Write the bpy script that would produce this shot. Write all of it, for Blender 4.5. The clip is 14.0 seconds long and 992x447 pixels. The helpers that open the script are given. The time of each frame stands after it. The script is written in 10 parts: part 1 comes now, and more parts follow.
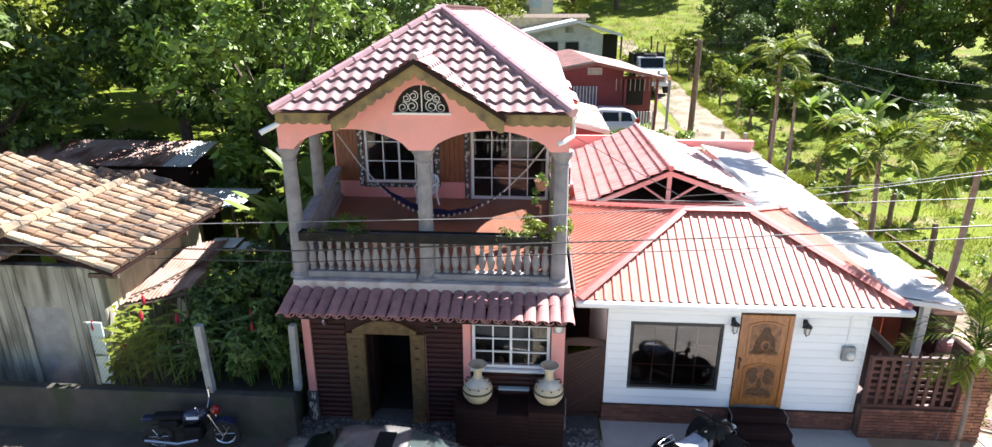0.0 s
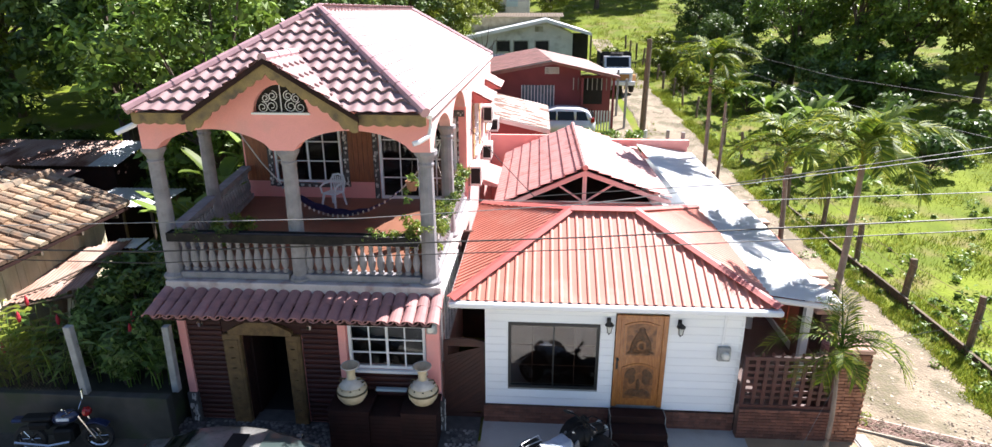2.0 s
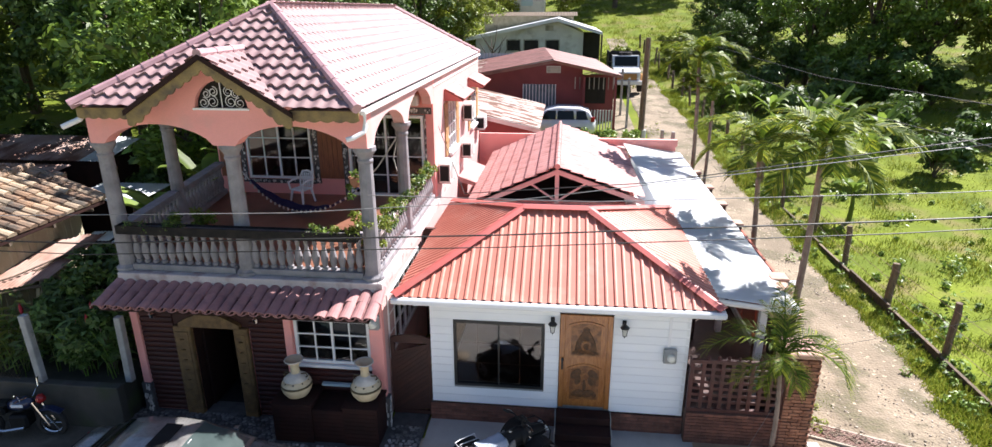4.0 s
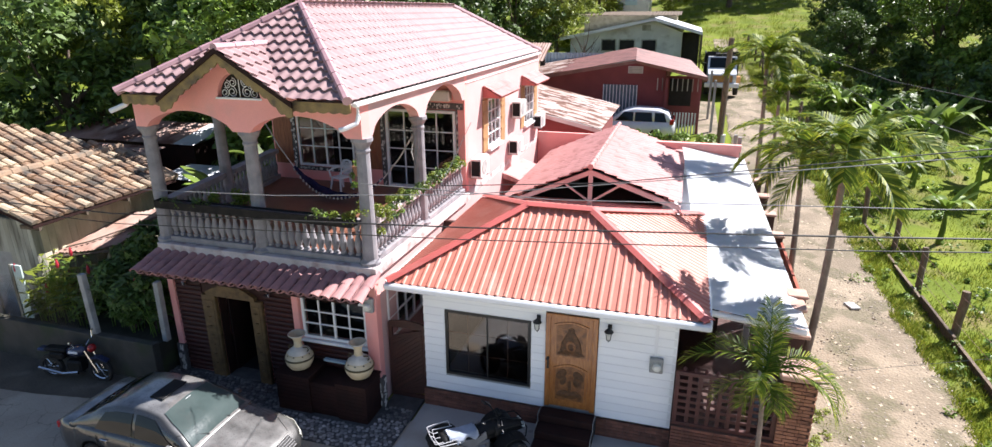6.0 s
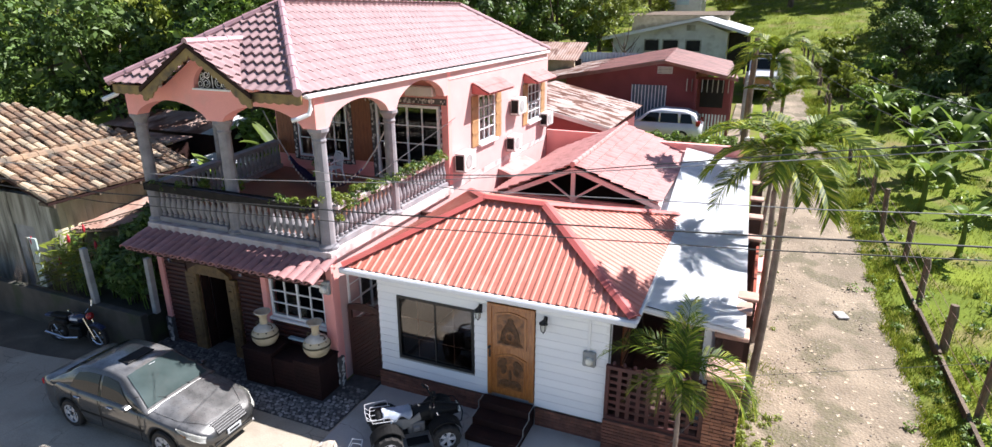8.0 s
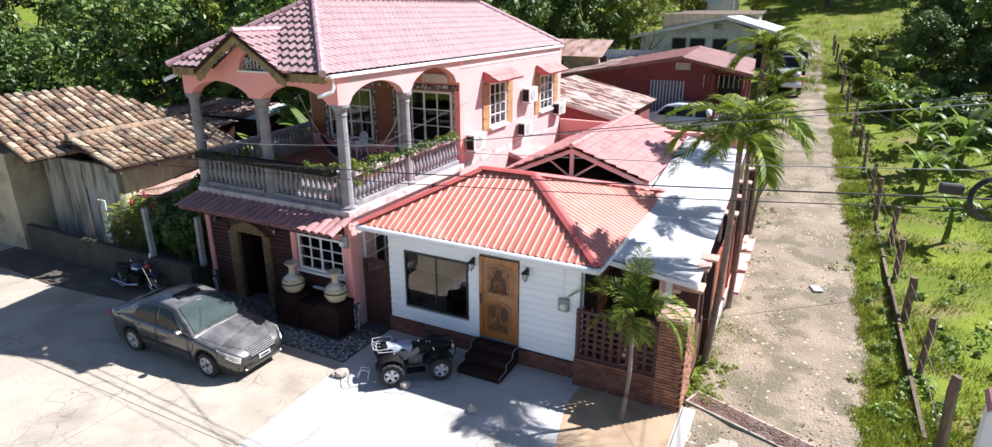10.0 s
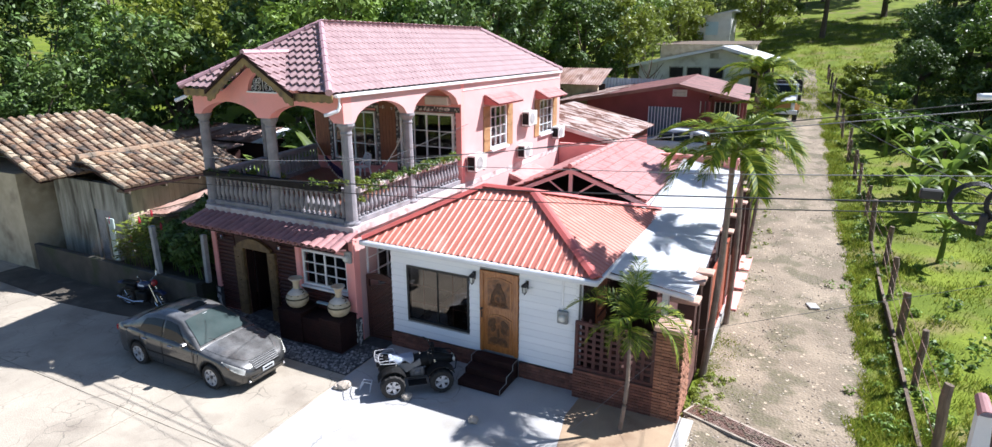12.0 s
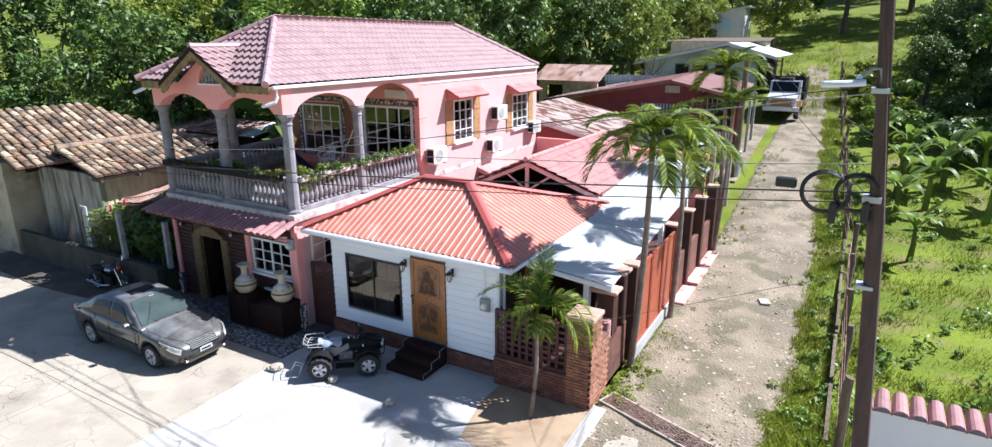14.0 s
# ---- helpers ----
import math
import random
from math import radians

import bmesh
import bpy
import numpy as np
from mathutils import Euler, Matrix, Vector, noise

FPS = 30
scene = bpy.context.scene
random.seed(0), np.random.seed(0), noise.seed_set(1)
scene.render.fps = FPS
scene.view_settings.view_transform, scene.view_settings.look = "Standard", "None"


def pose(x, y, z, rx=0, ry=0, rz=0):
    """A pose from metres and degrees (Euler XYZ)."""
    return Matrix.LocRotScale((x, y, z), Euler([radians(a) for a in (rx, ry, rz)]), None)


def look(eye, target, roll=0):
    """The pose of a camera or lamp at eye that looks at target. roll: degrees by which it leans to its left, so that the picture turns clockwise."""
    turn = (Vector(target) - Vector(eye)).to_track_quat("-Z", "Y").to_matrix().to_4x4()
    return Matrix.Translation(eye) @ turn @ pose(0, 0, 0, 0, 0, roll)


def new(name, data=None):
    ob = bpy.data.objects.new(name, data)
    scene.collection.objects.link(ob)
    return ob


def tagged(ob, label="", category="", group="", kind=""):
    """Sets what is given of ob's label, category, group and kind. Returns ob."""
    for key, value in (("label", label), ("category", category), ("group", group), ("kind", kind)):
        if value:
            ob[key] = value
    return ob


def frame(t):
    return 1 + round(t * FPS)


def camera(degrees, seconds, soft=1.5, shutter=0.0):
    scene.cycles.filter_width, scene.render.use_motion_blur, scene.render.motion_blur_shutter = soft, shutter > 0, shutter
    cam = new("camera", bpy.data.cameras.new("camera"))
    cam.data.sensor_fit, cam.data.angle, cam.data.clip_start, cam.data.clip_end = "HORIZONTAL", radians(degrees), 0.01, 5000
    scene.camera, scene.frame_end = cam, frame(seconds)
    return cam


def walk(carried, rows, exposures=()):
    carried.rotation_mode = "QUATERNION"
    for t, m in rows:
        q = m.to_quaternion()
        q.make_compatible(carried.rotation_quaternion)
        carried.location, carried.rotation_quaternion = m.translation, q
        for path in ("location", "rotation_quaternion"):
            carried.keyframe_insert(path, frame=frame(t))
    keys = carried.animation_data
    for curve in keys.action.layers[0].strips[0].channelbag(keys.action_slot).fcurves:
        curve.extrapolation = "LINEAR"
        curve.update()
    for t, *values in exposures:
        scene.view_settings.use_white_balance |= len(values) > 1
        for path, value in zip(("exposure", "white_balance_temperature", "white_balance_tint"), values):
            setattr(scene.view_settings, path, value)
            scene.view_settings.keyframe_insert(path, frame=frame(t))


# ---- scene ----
cam = camera(77.3, 14.0, soft=1.35)
METRES, EYE, TILT, LEAN, TURN = 14.7, 8.25, 0.0, 0.0, 4.0
ROWS = [
    (0.0, 0.0, 0.0, 0.0, -0.03, -18.91, 0.08),
    (0.5, 0.0266, 0.0002, -0.0001, -0.06, -18.91, 0.05),
    (1.0, 0.0724, 0.0011, 0.0005, -0.11, -18.95, 0.08),
    (1.5, 0.1222, 0.0026, 0.0004, -0.18, -19.0, 0.07),
    (2.0, 0.1653, 0.0033, 0.0002, -0.25, -19.0, 0.07),
    (2.5, 0.1989, 0.0031, -0.0015, -0.3, -19.0, 0.07),
    (2.7, 0.21, 0.0031, -0.0017, -0.31, -19.0, 0.07),
    (4.8, 0.3263, 0.0090, -0.0053, 6.07, -19.02, 0.24),
    (5.0, 0.3425, 0.0092, -0.0055, 7.23, -19.02, 0.25),
    (5.5, 0.384, 0.0108, -0.0063, 10.31, -18.99, 0.29),
    (6.0, 0.4313, 0.0145, -0.007, 12.95, -18.99, 0.24),
    (6.5, 0.4743, 0.0194, -0.0076, 14.11, -19.02, 0.21),
    (7.0, 0.5182, 0.0275, -0.0086, 15.61, -19.01, 0.18),
    (7.2, 0.5341, 0.0285, -0.009, 16.07, -19.01, 0.18),
    (9.3, 0.6661, 0.0285, -0.0131, 22.78, -18.98, -0.02),
    (9.5, 0.6767, -0.0029, -0.0151, 22.78, -18.98, -0.02),
    (10.0, 0.7066, -0.0829, -0.0179, 22.78, -19.0, -0.03),
    (10.5, 0.7091, -0.1011, -0.0213, 22.8, -18.64, -0.04),
    (11.0, 0.7076, -0.1071, -0.0282, 22.85, -16.37, -0.01),
    (11.5, 0.71, -0.1048, -0.0315, 22.87, -16.21, -0.04),
    (12.0, 0.7192, -0.1112, -0.0332, 22.85, -16.26, -0.03),
    (12.5, 0.754, -0.1066, -0.0337, 22.81, -16.28, -0.02),
    (13.0, 0.7969, -0.0924, -0.0368, 22.76, -16.31, 0.05),
    (13.5, 0.8394, -0.0776, -0.0386, 22.88, -16.37, 0.06),
    (14.0, 0.8776, -0.0645, -0.0417, 25.66, -16.4, 0.06),
]
walk(cam, [(t, pose(0, 0, EYE, TILT, LEAN, TURN) @ pose(METRES * x, METRES * y, METRES * z, 90 + pitch, roll, yaw)) for t, x, y, z, yaw, pitch, roll in ROWS],
     exposures=[(0.0, 1.98, 6440, 14), (2.6, 1.58, 6440, 14), (5.0, 1.42, 6400, 15), (9.5, 1.26, 6180, 15), (14.0, 1.19, 5820, 12)])

# ---- world, sun, exposure ----
SUN_DIR = Vector((0.65, 0.625, 1.0)).normalized()
world = bpy.data.worlds.new("sky_world")
scene.world = world
world.use_nodes = True
wn = world.node_tree.nodes
sky = wn.new("ShaderNodeTexSky")
sky.sky_type = 'NISHITA'
sky.sun_disc = False
sky.sun_elevation = math.asin(SUN_DIR.z)
sky.sun_rotation = math.atan2(SUN_DIR.x, SUN_DIR.y)
sky.air_density, sky.dust_density, sky.ozone_density = 1.0, 0.5, 2.0
wn["Background"].inputs["Strength"].default_value = 0.058
world.node_tree.links.new(sky.outputs["Color"], wn["Background"].inputs["Color"])
sun_data = bpy.data.lights.new("sun", 'SUN')
sun_data.energy, sun_data.angle, sun_data.color = 5.0, radians(0.55), (1.0, 0.97, 0.93)
sun_lamp = new("sun", sun_data)
sun_lamp.matrix_world = look((60, 45, 70), (60 - SUN_DIR.x, 45 - SUN_DIR.y, 70 - SUN_DIR.z))

# ---- materials ----
def mat(name, col, col2=None, scale=3.0, rough=0.7, metal=0.0, bump=0.15, bscale=45.0, vary=0.18,
        stain=None, stain_amt=0.5, stain_scale=1.2, island=0.0, rand=0.0, spec=0.5, stretch=(1, 1, 1), translucent=0.0, coat=0.0, stain_at=0.56, cracks=0.0, gravel=0.0, isl_col=None, coat_rough=0.08, coat_ior=1.5):
    """A surface with broad and fine colour variation, stains and fine relief, laid out in metres."""
    m = bpy.data.materials.new(name)
    m.use_nodes = True
    nt = m.node_tree
    N, L = nt.nodes, nt.links
    bsdf = N["Principled BSDF"]
    geo = N.new("ShaderNodeNewGeometry")
    mp = N.new("ShaderNodeMapping")
    mp.inputs["Scale"].default_value = stretch
    L.new(geo.outputs["Position"], mp.inputs["Vector"])
    def noise_node(sc, detail=4.0):
        n = N.new("ShaderNodeTexNoise")
        n.inputs["Scale"].default_value, n.inputs["Detail"].default_value = sc, detail
        L.new(mp.outputs["Vector"], n.inputs["Vector"])
        return n
    def ramp(src, lo, hi):
        r = N.new("ShaderNodeMapRange")
        r.inputs["From Min"].default_value, r.inputs["From Max"].default_value = lo, hi
        L.new(src, r.inputs["Value"])
        return r.outputs["Result"]
    def mix(fac, a, b, kind='MIX'):
        x = N.new("ShaderNodeMix")
        x.data_type, x.blend_type = 'RGBA', kind
        if isinstance(fac, float):
            x.inputs[0].default_value = fac
        else:
            L.new(fac, x.inputs[0])
        for v, sock in ((a, x.inputs[6]), (b, x.inputs[7])):
            if isinstance(v, tuple):
                sock.default_value = (*v, 1)
            else:
                L.new(v, sock)
        return x.outputs[2]
    col2 = col2 or tuple(c * 0.72 for c in col)
    c = mix(ramp(noise_node(scale).outputs["Fac"], 0.36, 0.64), col, col2)
    fine = noise_node(bscale, 3.0)
    if stain:
        c = mix(ramp(noise_node(stain_scale, 6.0).outputs["Fac"], stain_at, stain_at + 0.3 * (1.05 - stain_amt)), c, stain)
    if isl_col:
        c = mix(ramp(geo.outputs["Random Per Island"], 0.45, 0.9), c, isl_col)
    height = fine.outputs["Fac"]
    if gravel:
        vo = N.new("ShaderNodeTexVoronoi")
        vo.inputs["Scale"].default_value = gravel
        L.new(mp.outputs["Vector"], vo.inputs["Vector"])
        sep = N.new("ShaderNodeSeparateColor")
        L.new(vo.outputs["Color"], sep.inputs["Color"])
        g = ramp(sep.outputs[0], 0.0, 1.0)
        patch = ramp(noise_node(0.9, 5.0).outputs["Fac"], 0.35, 0.7)
        pm = N.new("ShaderNodeMath")
        pm.operation = 'MULTIPLY'
        L.new(g, pm.inputs[0])
        L.new(patch, pm.inputs[1])
        c = mix(pm.outputs[0], c, tuple(q * 0.52 for q in col))
        pm2 = N.new("ShaderNodeMath")
        pm2.operation = 'GREATER_THAN'
        L.new(sep.outputs[1], pm2.inputs[0])
        pm2.inputs[1].default_value = 0.985
        c = mix(pm2.outputs[0], c, tuple(min(q * 1.35, 0.8) for q in col))
        height = vo.outputs["Distance"]
    if cracks:
        wob = N.new("ShaderNodeMix")
        wob.data_type, wob.blend_type = 'RGBA', 'ADD'
        wob.inputs[0].default_value = 0.55
        L.new(mp.outputs["Vector"], wob.inputs[6])
        L.new(noise_node(1.7, 5.0).outputs["Color"], wob.inputs[7])
        ve = N.new("ShaderNodeTexVoronoi")
        ve.feature = 'DISTANCE_TO_EDGE'
        ve.inputs["Scale"].default_value = cracks
        L.new(wob.outputs[2], ve.inputs["Vector"])
        edge = N.new("ShaderNodeMapRange")
        edge.inputs["From Min"].default_value, edge.inputs["From Max"].default_value = 0.003 * cracks, 0.013 * cracks
        edge.inputs["To Min"].default_value, edge.inputs["To Max"].default_value = 0.75, 0.0
        L.new(ve.outputs["Distance"], edge.inputs["Value"])
        gate_n = ramp(noise_node(0.6, 3.0).outputs["Fac"], 0.45, 0.6)
        em = N.new("ShaderNodeMath")
        em.operation = 'MULTIPLY'
        L.new(edge.outputs["Result"], em.inputs[0])
        L.new(gate_n, em.inputs[1])
        c = mix(em.outputs[0], c, tuple(q * 0.3 for q in col))
    hsv = N.new("ShaderNodeHueSaturation")
    val = N.new("ShaderNodeMath")
    val.operation = 'MULTIPLY_ADD'
    L.new(fine.outputs["Fac"], val.inputs[0])
    val.inputs[1].default_value, val.inputs[2].default_value = vary * 2, 1.0 - vary
    v_out = val.outputs[0]
    for amt, sock in ((island, geo.outputs["Random Per Island"]), (rand, None)):
        if amt:
            if sock is None:
                sock = N.new("ShaderNodeObjectInfo").outputs["Random"]
            a = N.new("ShaderNodeMath")
            a.operation = 'MULTIPLY_ADD'
            L.new(sock, a.inputs[0])
            a.inputs[1].default_value, a.inputs[2].default_value = amt * 2, 1.0 - amt
            b = N.new("ShaderNodeMath")
            b.operation = 'MULTIPLY'
            L.new(v_out, b.inputs[0])
            L.new(a.outputs[0], b.inputs[1])
            v_out = b.outputs[0]
    L.new(v_out, hsv.inputs["Value"])
    L.new(c, hsv.inputs["Color"])
    L.new(hsv.outputs["Color"], bsdf.inputs["Base Color"])
    bsdf.inputs["Metallic"].default_value = metal
    bsdf.inputs["Specular IOR Level"].default_value = spec
    bsdf.inputs["Coat Weight"].default_value = coat
    bsdf.inputs["Coat Roughness"].default_value = coat_rough
    bsdf.inputs["Coat IOR"].default_value = coat_ior
    rr = N.new("ShaderNodeMapRange")
    rr.inputs["To Min"].default_value, rr.inputs["To Max"].default_value = max(rough - 0.1, 0.02), min(rough + 0.1, 1)
    L.new(fine.outputs["Fac"], rr.inputs["Value"])
    L.new(rr.outputs["Result"], bsdf.inputs["Roughness"])
    if bump:
        bp = N.new("ShaderNodeBump")
        bp.inputs["Strength"].default_value, bp.inputs["Distance"].default_value = bump, 0.02
        L.new(height, bp.inputs["Height"])
        L.new(bp.outputs["Normal"], bsdf.inputs["Normal"])
    if translucent:
        tr = N.new("ShaderNodeBsdfTranslucent")
        L.new(hsv.outputs["Color"], tr.inputs["Color"])
        ms = N.new("ShaderNodeMixShader")
        ms.inputs[0].default_value = translucent
        L.new(bsdf.outputs[0], ms.inputs[1])
        L.new(tr.outputs[0], ms.inputs[2])
        L.new(ms.outputs[0], N["Material Output"].inputs["Surface"])
    return m


def glass_mat(name, tint, rough=0.03, ior=1.5):
    m = bpy.data.materials.new(name)
    m.use_nodes = True
    b = m.node_tree.nodes["Principled BSDF"]
    b.inputs["Base Color"].default_value = (*tint, 1)
    b.inputs["Roughness"].default_value = rough
    b.inputs["Transmission Weight"].default_value = 1.0
    b.inputs["IOR"].default_value = ior
    return m


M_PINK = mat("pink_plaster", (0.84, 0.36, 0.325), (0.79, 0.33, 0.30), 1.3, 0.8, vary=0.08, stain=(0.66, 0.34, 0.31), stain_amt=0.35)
# Second copy of the pink plaster, with the side's sunlight bleached into it.
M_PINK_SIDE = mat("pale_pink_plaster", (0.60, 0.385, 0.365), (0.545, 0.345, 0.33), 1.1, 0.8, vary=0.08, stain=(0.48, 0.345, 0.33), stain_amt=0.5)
M_WHITE = mat("white_paint", (0.80, 0.80, 0.79), (0.76, 0.77, 0.78), 2.0, 0.55, vary=0.04, bump=0.05)
M_SIDING = mat("white_siding_paint", (0.90, 0.90, 0.895), (0.86, 0.865, 0.87), 1.4, 0.5, vary=0.04, bump=0.08, rand=0.02, stretch=(0.6, 1, 4))
M_PVC = mat("white_pvc_frame", (0.80, 0.80, 0.80), (0.76, 0.76, 0.77), 4, 0.35, vary=0.03, bump=0.0)
M_STONE = mat("grey_cast_stone", (0.28, 0.265, 0.275), (0.21, 0.20, 0.215), 4.0, 0.85, vary=0.15, stain=(0.16, 0.15, 0.15), stain_amt=0.35, stain_scale=3)
M_SLAB = mat("pale_painted_concrete", (0.60, 0.52, 0.505), (0.48, 0.42, 0.41), 2.2, 0.85, vary=0.18, stain=(0.34, 0.235, 0.22), stain_amt=0.6, stain_scale=2.4, stain_at=0.52)
M_ROOFPINK = mat("dusty_rose_roof_sheet", (0.325, 0.212, 0.208), (0.28, 0.178, 0.177), 2.2, 0.62, spec=0.5, vary=0.12, bump=0.08, stain=(0.24, 0.145, 0.148), stain_amt=0.4, stain_scale=1.6)
M_ROOFPINK_SH = mat("faded_rose_ridge_cap", (0.46, 0.28, 0.295), (0.37, 0.215, 0.23), 3, 0.5, vary=0.1, bump=0.05)
M_ORANGE = mat("orange_red_ribbed_metal", (0.575, 0.195, 0.137), (0.515, 0.17, 0.118), 1.8, 0.5, spec=0.5, vary=0.1, bump=0.03, stain=(0.58, 0.28, 0.21), stain_amt=0.4, stain_scale=1.5, coat=0.3, coat_rough=0.48)
M_REDCAP = mat("red_metal_flashing", (0.47, 0.10, 0.085), (0.40, 0.09, 0.075), 2, 0.5, spec=0.6, vary=0.1, bump=0.03, stain=(0.46, 0.17, 0.14), stain_amt=0.4)
M_MIDROOF = mat("faded_coral_tile_sheet", (0.52, 0.265, 0.245), (0.44, 0.215, 0.20), 2.4, 0.6, spec=0.4, vary=0.12, bump=0.08, stain=(0.33, 0.15, 0.13), stain_amt=0.45, stain_scale=2.4)
M_WHITEROOF = mat("white_sheet_roof", (0.80, 0.82, 0.83), (0.74, 0.77, 0.79), 1.0, 0.5, vary=0.05, bump=0.05)
M_TILE = mat("mauve_clay_tile", (0.37, 0.185, 0.175), (0.30, 0.15, 0.148), 5.0, 0.75, vary=0.15, rand=0.14, stain=(0.22, 0.12, 0.125), stain_amt=0.35, stain_scale=5)
M_OLDTILE = mat("weathered_clay_tile", (0.30, 0.185, 0.11), (0.19, 0.125, 0.085), 1.6, 0.9, vary=0.25, island=0.3, stain=(0.085, 0.072, 0.058), stain_amt=0.6, stain_scale=2.2, stain_at=0.5, bump=0.4, isl_col=(0.34, 0.27, 0.185))
M_LOG = mat("dark_red_log_siding", (0.058, 0.017, 0.015), (0.038, 0.012, 0.011), 3.0, 0.5, vary=0.2, rand=0.15, stretch=(0.4, 1, 3), spec=0.3)
M_DARKWOOD = mat("dark_brown_boards", (0.030, 0.012, 0.010), (0.020, 0.009, 0.008), 3.0, 0.75, vary=0.2, rand=0.15, spec=0.2)
M_GATEWOOD = mat("brown_gate_boards", (0.058, 0.021, 0.015), (0.04, 0.015, 0.012), 3.0, 0.6, vary=0.2, rand=0.2)
M_GOLD = mat("carved_ochre_wood", (0.165, 0.10, 0.04), (0.095, 0.056, 0.024), 7.0, 0.55, vary=0.3, bump=0.5, bscale=30)
M_FASCIA = mat("weathered_olive_board", (0.27, 0.19, 0.075), (0.17, 0.12, 0.06), 4.0, 0.8, vary=0.3, stain=(0.09, 0.07, 0.05), stain_amt=0.5, stain_scale=4)
M_DOORWOOD = mat("varnished_golden_wood", (0.42, 0.17, 0.045), (0.29, 0.105, 0.027), 6.0, 0.3, vary=0.25, stretch=(6, 6, 0.7), bump=0.1, coat=0.3)
M_DOORCARVE = mat("dark_carved_relief", (0.14, 0.06, 0.02), (0.075, 0.033, 0.012), 14.0, 0.4, vary=0.4, bump=0.8, bscale=60)
M_SHUTTER = mat("ochre_shutter_wood", (0.42, 0.245, 0.11), (0.32, 0.175, 0.075), 5, 0.6, vary=0.25)
M_PANEL = mat("reddish_brown_wall_panel", (0.28, 0.095, 0.038), (0.19, 0.06, 0.026), 5, 0.5, vary=0.25, stretch=(5, 5, 0.6))
M_REDFLOOR = mat("terracotta_tile_floor", (0.235, 0.105, 0.066), (0.18, 0.08, 0.052), 2, 0.4, vary=0.15)
M_PEBBLE = mat("river_pebble", (0.32, 0.305, 0.29), (0.18, 0.17, 0.168), 9, 0.75, vary=0.3, rand=0.6, island=0.6)
M_GROUT = mat("dark_mortar", (0.11, 0.105, 0.10), (0.075, 0.07, 0.07), 5, 0.95, vary=0.25)
M_MOSAICL = mat("pale_mosaic_stone", (0.66, 0.64, 0.60), (0.50, 0.48, 0.45), 7, 0.7, vary=0.2, rand=0.25, island=0.3)
M_BLACK = mat("black_iron", (0.02, 0.02, 0.021), (0.012, 0.012, 0.013), 8, 0.45, vary=0.1, bump=0.05)
# Near-black that stands in for the shade inside rooms, openings and pits.
M_DARK = mat("interior_shade_black", (0.022, 0.019, 0.017), (0.014, 0.012, 0.011), 3, 0.9, vary=0.1, bump=0)
M_GLASS = glass_mat("window_glass", (0.75, 0.78, 0.78))
M_TINT = glass_mat("tinted_glass", (0.42, 0.36, 0.31), 0.02, 1.7)
M_BRICK = mat("red_brown_brick", (0.18, 0.073, 0.048), (0.115, 0.048, 0.034), 5, 0.9, vary=0.25, rand=0.25, island=0.25, bump=0.3)
M_PILLARBRICK = mat("orange_brown_pillar_brick", (0.32, 0.15, 0.088), (0.225, 0.10, 0.06), 5, 0.9, vary=0.25, rand=0.25, bump=0.3)
M_MORTAR = mat("brown_grey_mortar", (0.16, 0.088, 0.062), (0.12, 0.066, 0.048), 6, 0.95, vary=0.2)
M_CAPSTONE = mat("peach_painted_coping", (0.50, 0.315, 0.245), (0.43, 0.26, 0.20), 4, 0.8, vary=0.15)
M_LATTICE = mat("dark_red_lattice_paint", (0.075, 0.018, 0.016), (0.05, 0.013, 0.012), 4, 0.5, vary=0.15)
M_GATERED = mat("rust_red_painted_gate", (0.36, 0.085, 0.04), (0.29, 0.065, 0.033), 2.5, 0.45, vary=0.12, stretch=(1, 1, 0.4))
M_POSTWOOD = mat("dark_weathered_post", (0.10, 0.065, 0.05), (0.065, 0.043, 0.035), 4, 0.9, vary=0.3, stretch=(3, 3, 0.5), bump=0.4)
M_FENCEPOST = mat("grey_brown_fence_wood", (0.17, 0.125, 0.085), (0.10, 0.075, 0.055), 5, 0.95, vary=0.35, stretch=(3, 3, 0.6), bump=0.6, rand=0.25)
M_CONCRETE = mat("pale_new_concrete", (0.415, 0.405, 0.388), (0.36, 0.352, 0.337), 0.8, 0.9, vary=0.14, stain=(0.30, 0.275, 0.23), stain_amt=0.5, stain_scale=0.55, stain_at=0.54, bump=0.25, cracks=0.28)
M_STREET = mat("worn_beige_street_concrete", (0.40, 0.35, 0.275), (0.325, 0.283, 0.222), 0.8, 0.92, vary=0.34, stain=(0.25, 0.212, 0.165), stain_amt=0.45, stain_scale=0.7, stain_at=0.52, bump=0.6, rand=0.05, cracks=1.9)
M_DIRT = mat("dry_stony_dirt", (0.30, 0.24, 0.168), (0.185, 0.146, 0.10), 0.55, 0.97, vary=0.46, stain=(0.125, 0.11, 0.06), stain_amt=0.75, stain_scale=0.9, stain_at=0.5, bump=0.9, bscale=30, gravel=15)
M_GRASSGROUND = mat("meadow_ground", (0.16, 0.20, 0.022), (0.10, 0.135, 0.017), 0.45, 0.95, vary=0.45, stain=(0.18, 0.155, 0.06), stain_amt=0.5, stain_scale=0.5, stain_at=0.52, bump=0.9, bscale=14, spec=0.1)
M_GRASS = mat("grass_blades", (0.22, 0.275, 0.026), (0.135, 0.195, 0.02), 0.5, 0.65, vary=0.2, island=0.4, bump=0, translucent=0.3, isl_col=(0.27, 0.27, 0.045), spec=0.15)
M_ROCK = mat("grey_tan_rock", (0.42, 0.36, 0.285), (0.30, 0.255, 0.205), 5, 0.95, vary=0.25, island=0.25, bump=0.4)
